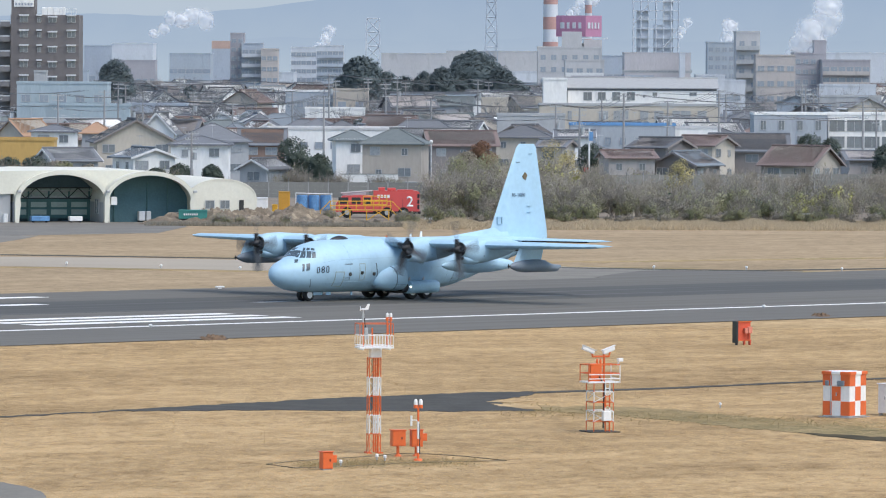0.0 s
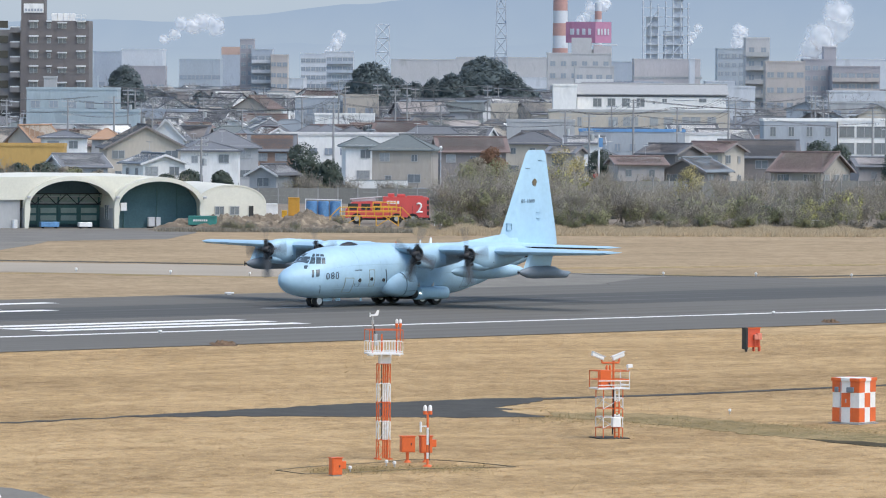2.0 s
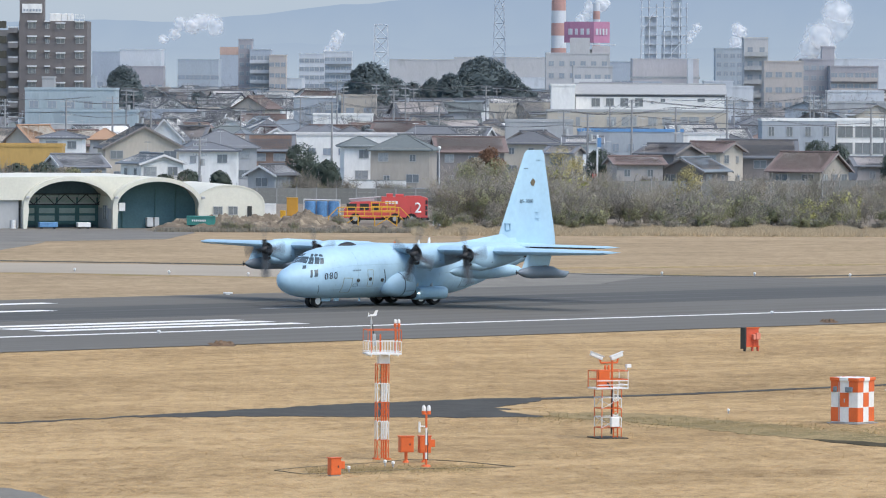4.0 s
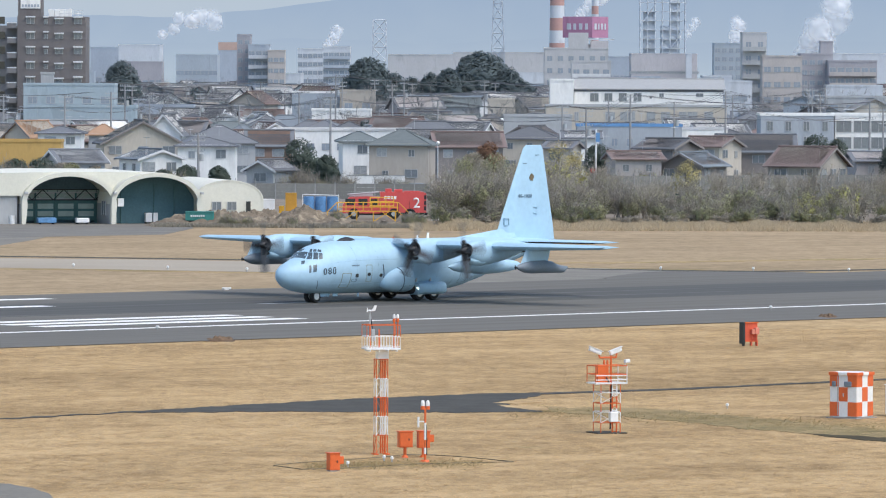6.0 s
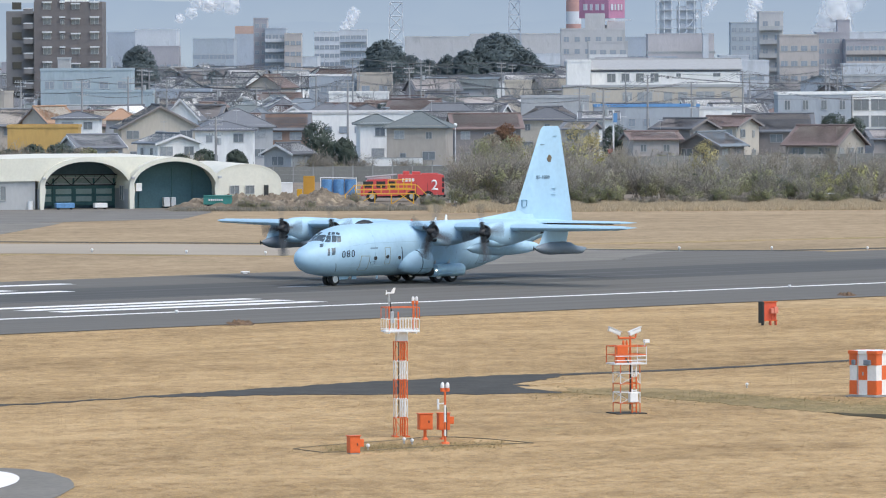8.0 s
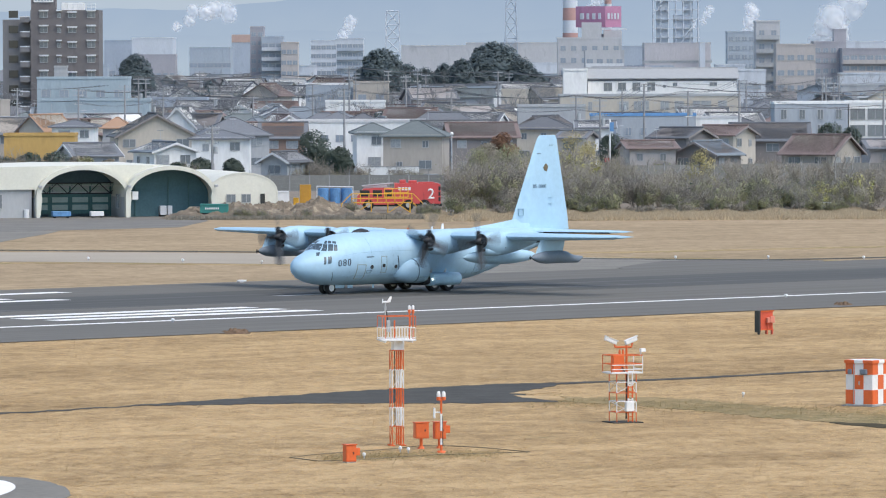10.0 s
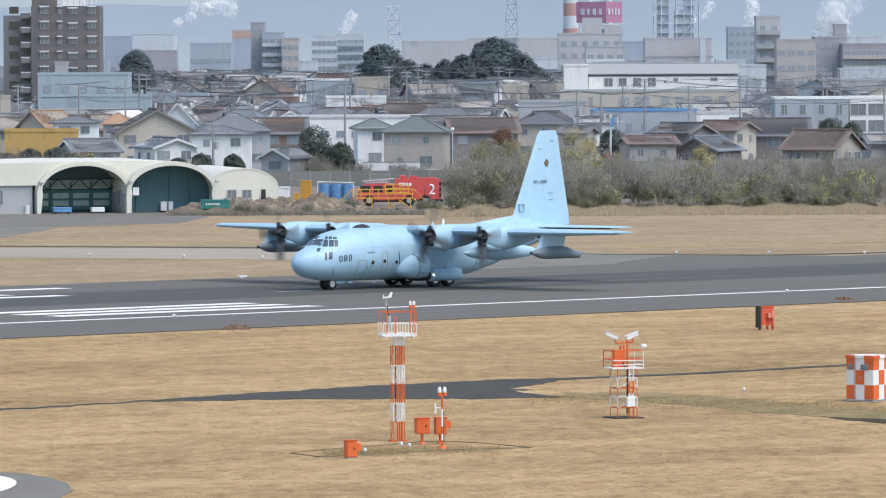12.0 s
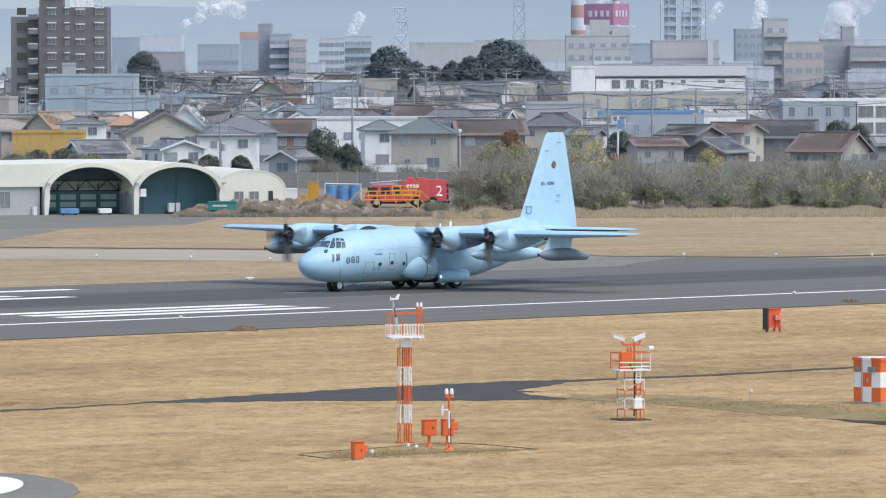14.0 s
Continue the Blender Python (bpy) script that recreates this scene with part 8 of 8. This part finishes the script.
rng = random.Random(11)
WALLS = ["cream", "beige", "white_wall", "grey_wall", "pink_grey", "white_wall", "steel_pale", "white_wall", "dark_wood"]
ROOFS = ["slate", "slate", "dark_tile", "blue_slate", "slate", "red_brown", "green_slate", "pale_roof", "dark_tile"]
KINDS = dict(slate="grey tiled", dark_tile="dark tiled", blue_slate="blue-grey", red_brown="red-brown tiled", green_slate="grey-green", pale_roof="pale sheet")
TONES = dict(cream="cream", beige="beige", white_wall="white", grey_wall="grey", pink_grey="pinkish grey", steel_pale="pale blue-grey", dark_wood="dark wooden")
y = 1000.0
far_wall, far_roof = {}, {}
while y < 2500:
    half = y * 0.078 + 6
    x = -half + rng.uniform(0, 9)
    while x < half:
        w, d = rng.uniform(7, 12), rng.uniform(6.5, 9)
        yy = y + rng.uniform(-8, 8)
        if free(x, yy, w / 2 + 0.6) and not (yy < 1064 and x > 24):
            wall, roof = rng.choice(WALLS), rng.choice(ROOFS)
            kind = rng.choice(("gable", "gable", "hip"))
            two = rng.random() < 0.72
            if y > 1330:
                q = pose(x, yy, 0, 0, 0, rng.uniform(-40, 40) + rng.choice((0, 90)))
                e, rise = (8.2 if rng.random() < 0.22 else 5.6 if two else 3.2) + rng.uniform(-0.2, 0.9), rng.uniform(1.5, 2.4)
                for store, key, make in ((far_wall, wall, "wall"), (far_roof, roof, "roof")):
                    bm = B()
                    if make == "wall":
                        ring = [(-d / 2, 0), (d / 2, 0), (d / 2, e), (0, e + rise), (-d / 2, e)]
                        loft(bm, [[(sx * w / 2, p, z) for p, z in ring] for sx in (-1, 1)])
                    else:
                        roof_mesh(bm, w, d, e, rise, "gable")
                    vs, fs = store.setdefault(key, ([], []))
                    k = len(vs)
                    bm.verts.index_update()
                    vs += [q @ v.co for v in bm.verts]
                    fs += [[k + v.index for v in f.verts] for f in bm.faces]
                    bm.free()
            elif y > 1090 and rng.random() < 0.05:
                block("flat_house", x, yy, w, d, rng.choice((6.2, 6.5, 9.0)), rng.uniform(-20, 20), rng.choice(["white_wall", "grey_wall", "beige", "steel_pale"]),
                      "small flat-roofed town building", floors=2, cols=3, win=(1.5, 1.1), first=1.0, sides=False, group="houses of the town")
            else:
                house(x, yy, w, d, (5.4 if two else 3.0) + rng.uniform(-0.2, 0.5), rng.uniform(1.5, 2.4), rng.choice((0, 90, 12, -18, 75, 100, 30)) + rng.uniform(-8, 8), wall, roof, kind,
                      TONES[wall] + " town house with " + KINDS[roof] + " pitched roof", 2 if two else 1, y < 1350)
            TAKEN.append((x, yy, w / 2))
        x += w + rng.uniform(1.5, 7.0) * (1 if y < 1330 else 0.6)
    y += rng.uniform(19, 27) * (1 + (y - 1000) / 1900)

# three- and four-storey buildings standing over the roofs
rg = random.Random(77)
for k in range(64):
    yy = rg.uniform(1400, 2330)
    xx = rg.uniform(-0.071, 0.071) * yy
    w, h = rg.uniform(7, 20), rg.uniform(8.5, 14.5)
    if free(xx, yy, w / 2):
        TAKEN.append((xx, yy, w / 2))
        tone = rg.choice(("haze_white", "haze_white", "haze_beige", "haze_grey", "pink_wall", "steel_pale", "white_wall", "grey_brown"))
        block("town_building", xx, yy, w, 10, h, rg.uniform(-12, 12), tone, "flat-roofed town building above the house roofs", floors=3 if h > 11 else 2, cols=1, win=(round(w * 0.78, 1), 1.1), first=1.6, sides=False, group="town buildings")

far_houses = empty("distant_houses", pose(0, 0, 0), "distant town houses with grey tiled roofs", "houses", kind="stuff")
for store, nm in ((far_wall, "wall"), (far_roof, "roof")):
    for key, (vs, fs) in store.items():
        mesh_part(nm, vs, fs, key, far_houses)

# utility poles and their wires
POLES = [(-57.5, 990, 12.2, 8), (-31.8, 838, 8.3, 0), (-16.7, 925, 12.4, 5), (17.9, 875, 11.3, 0), (24.2, 893, 13.1, -8), (40.8, 985, 13.2, 0), (58.2, 922, 12.0, 4), (33.2, 985, 11.6, 0),
         (-34.2, 1075, 10.5, 0), (6.6, 1290, 13.9, 0), (-20.5, 1185, 15.0, 0), (16.6, 985, 11.0, 0), (64.5, 990, 10.8, 10), (-49.4, 1090, 12, 0), (-2.0, 1040, 11.5, 0), (-70, 1040, 12, 0),
         (-26, 1140, 12, 0), (48, 1130, 12, 0), (-58, 1210, 13, 0), (28, 1330, 13, 0), (-8, 1390, 13, 0), (70, 1240, 13, 0), (-40, 1400, 13, 0), (52, 1420, 13, 0), (-72, 1380, 13, 0), (10, 1480, 13, 0)]
rg = random.Random(41)
for k in range(26):
    py = rg.uniform(1010, 1560)
    px = rg.uniform(-0.07, 0.07) * py
    if free(px, py, -1.5):
        POLES.append((px, py, rg.uniform(11, 14.5), rg.uniform(-20, 20)))
for p in POLES:
    utility_pole(*p)
for i, j in ((0, 13), (13, 8), (8, 2), (2, 14), (14, 11), (11, 7), (7, 5), (5, 12), (3, 4), (4, 6), (15, 18), (18, 16), (16, 10), (10, 9), (9, 19), (19, 17), (17, 21), (24, 22), (22, 20), (20, 25), (25, 23)):
    a, b = POLES[i], POLES[j]
    wires((a[0], a[1], a[2] + 0.1), (b[0], b[1], b[2] + 0.1))

# street lamp on a tall post
t = empty("street_lamp", pose(-1.6, 858, 0), "white street lamp with round head", "street lamp")
bm = B()
tube(bm, (0, 0, 0), (0, 0, 6.8), 0.07, 8, 0.05)
part("post", bm, M["rail_white"], t)
bm = B()
bmesh.ops.create_uvsphere(bm, u_segments=10, v_segments=8, radius=0.24, matrix=Matrix.Translation((0, 0, 6.9)))
part("lamp_head", bm, M["white"], t, smooth=True)

# thin trees that keep some yellowed leaves, over the scrub
for k, (x, y, h, sp, m) in enumerate(((13.0, 806, 8.0, 4.6, "late_leaf"), (15.2, 812, 6.6, 3.8, "late_leaf"), (5.4, 800, 6.6, 5.0, "olive"), (1.8, 806, 6.0, 4.4, "olive"), (29.0, 815, 5.6, 4.0, "late_leaf"))):
    tree(x, y, h, sp, m, "thin winter tree with sparse yellowed leaves", 2600, 0.1, 0.12, False, 130 + k, 0.25)

# evergreen trees among the houses, and the shrine grove beyond
for k, (x, y, h, sp, m) in enumerate(((-19.2, 853, 7.7, 5.2, "evergreen"), (-15.7, 848, 5.6, 3.4, "evergreen"), (19.6, 872, 6.9, 4.6, "evergreen"),
                                      (51.0, 925, 7.8, 4.6, "evergreen"), (54.0, 925, 7.2, 4.0, "evergreen"), (58.8, 880, 6.8, 4.4, "evergreen"), (-42.9, 818, 4.0, 3.6, "evergreen"), (-51.5, 840, 5.2, 4.4, "evergreen"),
                                      (-47.5, 830, 4.6, 4.2, "olive"), (-55.0, 842, 5.0, 4.0, "evergreen"), (-57.8, 840, 4.4, 4.0, "evergreen"), (-49.0, 842, 4.4, 3.6, "dry_leaf"), (-44.8, 836, 4.2, 3.8, "dry_leaf"), (-33.5, 846, 4.2, 3.4, "evergreen"), (-29.6, 850, 4.0, 3.0, "evergreen"), (-36.5, 846, 3.6, 3.0, "evergreen"),
                                      (5.0, 905, 6.6, 4.8, "rust_leaf"), (3.0, 880, 5.5, 4.5, "dry_leaf"), (62.5, 842, 6.6, 4.4, "olive"))):
    tree(x, y, h, sp, m, "rust-brown leafy tree beside a house" if m == "rust_leaf" else "dense dark evergreen tree beside houses", 8000, 0.15, 0.18, m == "evergreen", 20 + k, 0.12)
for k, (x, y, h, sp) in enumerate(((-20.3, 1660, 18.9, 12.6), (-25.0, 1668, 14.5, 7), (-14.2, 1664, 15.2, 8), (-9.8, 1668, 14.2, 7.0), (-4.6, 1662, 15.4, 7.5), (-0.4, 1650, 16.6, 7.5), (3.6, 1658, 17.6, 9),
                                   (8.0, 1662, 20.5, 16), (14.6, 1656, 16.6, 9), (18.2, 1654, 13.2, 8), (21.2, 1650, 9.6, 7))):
    tree(x, y, h, sp, "haze_green", "tall dark evergreen tree of the shrine grove", int(230 * sp * h ** 0.8), 0.3 if sp < 12 else 0.4, 0.5, True, 60 + k, 0.08)
tree(-74.1, 1500, 17.9, 9.4, "haze_green", "big rounded dark evergreen tree above roofs", 26000, 0.27, 0.5, True, 90, 0.08)
tree(-71.0, 1503, 12.5, 5.5, "haze_green", "lower dark evergreen tree above roofs", 9000, 0.15, 0.4, True, 92, 0.08)
for k in range(46):
    rr = random.Random(700 + k)
    yy = rr.uniform(960, 2100)
    xx = rr.uniform(-0.075, 0.075) * yy
    if free(xx, yy, 2.0):
        tree(xx, yy, rr.uniform(4.5, 8.5), rr.uniform(3, 5), rr.choice(("evergreen", "haze_green")), "small dark garden tree between houses", 4500, 0.17, 0.15, False, 800 + k, 0.15)



def distant_woods(name, count, near, far, tall, material, label, seed, bare):
    """Garden trees and windbreaks among the far houses, too many to tell apart, in one mesh: bare branches or leaf clumps."""
    rg = random.Random(seed)
    vs, fs, ns = [], [], []

    def stick(p, q, r):
        d = (q - p).normalized()
        u = d.orthogonal().normalized() * r
        v = d.cross(u).normalized() * r
        k = len(vs)
        vs.extend([p + u, p - u * 0.5 + v * 0.87, p - u * 0.5 - v * 0.87, q])
        fs.extend([(k, k + 1, k + 3), (k + 1, k + 2, k + 3), (k + 2, k, k + 3)])
        ns.extend([u.normalized(), (v - u).normalized(), (-v - u).normalized(), d])

    for _ in range(count):
        yy = rg.uniform(near ** 0.5, far ** 0.5) ** 2
        xx = rg.uniform(-0.075, 0.075) * yy
        if any((xx - a) ** 2 + (yy - b) ** 2 < (c * 0.62) ** 2 for a, b, c in TAKEN):
            continue
        h, sp = rg.uniform(*tall), rg.uniform(3, 7)
        o = Vector((xx, yy, 0))
        stick(o, o + Vector((0, 0, h * 0.8)), 0.17)
        if bare:
            for _ in range(14):
                p = o + Vector((0, 0, h * rg.uniform(0.2, 0.6)))
                d = Vector((rg.gauss(0, 0.5), rg.gauss(0, 0.5), 1)).normalized()
                q = p + d * h * rg.uniform(0.25, 0.42)
                stick(p, q, 0.08)
                for _ in range(9):
                    p1 = p.lerp(q, rg.uniform(0.3, 1))
                    d1 = (d + Vector((rg.gauss(0, 0.6), rg.gauss(0, 0.6), rg.uniform(-0.1, 0.5)))).normalized()
                    stick(p1, p1 + d1 * h * rg.uniform(0.08, 0.2), 0.04)
        else:
            lobes = [(rg.gauss(0, sp * 0.25), rg.gauss(0, sp * 0.25), h * rg.uniform(0.3, 0.85), sp * rg.uniform(0.2, 0.34), 0.9) for _ in range(7)]
            v, f = cloud_of_leaves(rg, lobes, 420, 0.32, sp / 2, h)
            k = len(vs)
            vs.extend([p + o for p in v])
            fs.extend([tuple(i + k for i in q) for q in f])
            ns.extend(NORMALS)
    tagged(mesh_part(name, vs, fs, material, None, "", ns), label, "trees", kind="stuff")


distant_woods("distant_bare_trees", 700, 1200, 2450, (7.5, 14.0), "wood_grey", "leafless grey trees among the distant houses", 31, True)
distant_woods("distant_evergreens", 170, 1400, 2450, (7, 13), "haze_green", "dark evergreens among the distant houses", 32, False)


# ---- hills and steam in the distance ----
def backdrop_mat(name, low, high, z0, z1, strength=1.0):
    """Distant wooded hills or cloud as a plain glowing backdrop, miles of winter haze painted into its colour."""
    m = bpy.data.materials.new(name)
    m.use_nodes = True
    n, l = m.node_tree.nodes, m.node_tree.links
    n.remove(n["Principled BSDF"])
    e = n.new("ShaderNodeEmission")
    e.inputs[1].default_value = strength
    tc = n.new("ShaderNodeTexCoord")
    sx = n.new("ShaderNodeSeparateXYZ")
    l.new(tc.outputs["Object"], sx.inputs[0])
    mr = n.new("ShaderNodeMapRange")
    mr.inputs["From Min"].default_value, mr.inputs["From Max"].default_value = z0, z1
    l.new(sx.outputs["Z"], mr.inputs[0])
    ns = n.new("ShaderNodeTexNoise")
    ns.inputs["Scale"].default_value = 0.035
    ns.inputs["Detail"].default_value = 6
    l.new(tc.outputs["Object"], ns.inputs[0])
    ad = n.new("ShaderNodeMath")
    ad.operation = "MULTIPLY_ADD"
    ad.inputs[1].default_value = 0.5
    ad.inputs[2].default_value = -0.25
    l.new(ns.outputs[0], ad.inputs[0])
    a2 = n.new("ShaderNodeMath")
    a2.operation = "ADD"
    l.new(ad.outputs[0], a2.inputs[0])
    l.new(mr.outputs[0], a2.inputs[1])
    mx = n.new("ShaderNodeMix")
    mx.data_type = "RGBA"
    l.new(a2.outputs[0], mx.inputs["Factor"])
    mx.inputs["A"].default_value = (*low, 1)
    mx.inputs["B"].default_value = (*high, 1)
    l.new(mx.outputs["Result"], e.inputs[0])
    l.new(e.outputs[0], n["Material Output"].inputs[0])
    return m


def ridge(name, y, profile, material, label, wob):
    bm = B()
    low, top, back = [], [], []
    n = 160
    for i in range(n + 1):
        x = -900 + 1800 * i / n
        h = np.interp(x, [p[0] for p in profile], [p[1] for p in profile]) + wob * noise.noise(Vector((x * 0.03, y * 0.01, 0))) + wob * 0.4 * noise.noise(Vector((x * 0.12, 3, 0)))
        low.append((x, y, 0))
        top.append((x, y + 40, h))
        back.append((x, y + 200, 0))
    loft(bm, [low, top, back], False, False)
    return tagged(part(name, bm, material, smooth=True), label, "hills", kind="structure")


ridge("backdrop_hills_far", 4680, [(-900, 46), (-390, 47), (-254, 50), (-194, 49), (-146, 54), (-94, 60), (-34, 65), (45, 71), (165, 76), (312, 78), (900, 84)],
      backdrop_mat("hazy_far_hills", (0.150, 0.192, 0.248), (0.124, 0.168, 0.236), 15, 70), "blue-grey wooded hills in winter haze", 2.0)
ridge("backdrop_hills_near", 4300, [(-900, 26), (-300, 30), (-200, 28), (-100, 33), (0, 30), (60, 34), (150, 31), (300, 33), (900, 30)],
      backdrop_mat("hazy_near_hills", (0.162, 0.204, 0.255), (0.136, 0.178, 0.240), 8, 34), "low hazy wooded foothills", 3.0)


# glowing sheet before the sky, coloured like pale overcast
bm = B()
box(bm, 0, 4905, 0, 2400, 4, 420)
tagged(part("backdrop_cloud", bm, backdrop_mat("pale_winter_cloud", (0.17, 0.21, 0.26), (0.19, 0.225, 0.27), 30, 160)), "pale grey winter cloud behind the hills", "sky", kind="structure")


def steam_mat():
    """Thin steam: mostly clear, the rest white and lit through."""
    m = bpy.data.materials.new("drifting_steam")
    m.use_nodes = True
    n, l = m.node_tree.nodes, m.node_tree.links
    n.remove(n["Principled BSDF"])
    clear, diff, thru, half, full = (n.new("ShaderNodeBsdf" + k) if k in ("Transparent", "Diffuse", "Translucent") else n.new("ShaderNodeMixShader")
                                     for k in ("Transparent", "Diffuse", "Translucent", "a", "b"))
    for s in (diff, thru):
        s.inputs["Color"].default_value = (0.95, 0.95, 0.95, 1)
    l.new(diff.outputs[0], half.inputs[1])
    l.new(thru.outputs[0], half.inputs[2])
    tc = n.new("ShaderNodeTexCoord")
    ns = n.new("ShaderNodeTexNoise")
    ns.inputs["Scale"].default_value = 0.1
    ns.inputs["Detail"].default_value = 2
    l.new(tc.outputs["Object"], ns.inputs[0])
    mr = n.new("ShaderNodeMapRange")
    mr.inputs["From Min"].default_value, mr.inputs["From Max"].default_value = 0.3, 0.75
    mr.inputs["To Min"].default_value, mr.inputs["To Max"].default_value = 0.28, 0.6
    l.new(ns.outputs[0], mr.inputs[0])
    # thinner midway along Y, so each lump's outline softens seen from the camera
    sx = n.new("ShaderNodeSeparateXYZ")
    l.new(tc.outputs["Generated"], sx.inputs[0])
    off, rim, thin = n.new("ShaderNodeMath"), n.new("ShaderNodeMapRange"), n.new("ShaderNodeMath")
    off.operation, thin.operation = "SUBTRACT", "MULTIPLY"
    off.inputs[1].default_value = 0.5
    l.new(sx.outputs["Y"], off.inputs[0])
    far = n.new("ShaderNodeMath")
    far.operation = "ABSOLUTE"
    l.new(off.outputs[0], far.inputs[0])
    rim.interpolation_type = "SMOOTHSTEP"
    rim.inputs["From Min"].default_value, rim.inputs["From Max"].default_value = 0.06, 0.48
    l.new(far.outputs[0], rim.inputs[0])
    l.new(rim.outputs[0], thin.inputs[0])
    l.new(mr.outputs[0], thin.inputs[1])
    l.new(thin.outputs[0], full.inputs[0])
    l.new(clear.outputs[0], full.inputs[1])
    l.new(half.outputs[0], full.inputs[2])
    l.new(full.outputs[0], n["Material Output"].inputs[0])
    return m


M["steam"] = steam_mat()
steams = []


def plume(x, y, z, dx, dz, n, r0, r1, seed):
    """A steam plume: soft lumps from a stack's mouth along the wind, wider as they go."""
    rng = random.Random(seed)
    t = empty("steam_plume", pose(x, y, z), "white steam drifting from works chimney", "steam", "steam plumes")
    for k in range(n):
        f = k / (n - 1)
        r = r0 + (r1 - r0) * f
        bm = B()
        bmesh.ops.create_icosphere(bm, subdivisions=4, radius=r)
        for v in bm.verts:
            d = v.co.normalized()
            v.co *= 1 + 0.3 * noise.noise(d * 1.5 + Vector((seed, k, 0))) + 0.07 * noise.noise(d * 3.5 + Vector((k, seed, 2)))
            v.co.z *= 0.85
        ob = part("puff", bm, M["steam"], t, smooth=True)
        p = Vector((dx * f + rng.gauss(0, r * 0.5), rng.gauss(0, 3), dz * f ** 1.2 + rng.gauss(0, r * 0.4)))
        ob.matrix_basis = pose(*p, 0, rng.uniform(0, 90), 0)
        steams.append((ob, p, ob.matrix_basis.to_euler(), Vector((dx, 0, dz)).normalized() * rng.uniform(2.0, 5.0)))
    return t


plume(-145, 3300, 31.5, 24, 9, 8, 2.4, 6.0, 1)
plume(-63, 3320, 24.5, 6, 9, 6, 2.4, 3.6, 2)
plume(139, 3300, 27.5, 6, 12, 6, 2.8, 4.0, 3)
plume(176, 3300, 24.0, 20, 20, 8, 6.0, 9.0, 4)
plume(113, 3280, 29.0, 8, 9, 5, 1.8, 2.8, 5)
plume(55.0, 2965, 38.0, 14, 10, 6, 2.4, 4.0, 6)


# ---- what moves ----
def motions():
    for k, (prop, x, y, z) in enumerate(props):
        start = (8, -20, 10, 4)[k]
        walk(prop, [(i / FPS, pose(x, y, z, start + 84 * i)) for i in range(14 * FPS + 1)])
    for ob, p, turn, drift in steams:
        a = Matrix.LocRotScale(p - drift * 0.5, turn, None)
        b = Matrix.LocRotScale(p + drift * 0.5, turn, None)
        walk(ob, [(0, a), (14, b)])


motions()
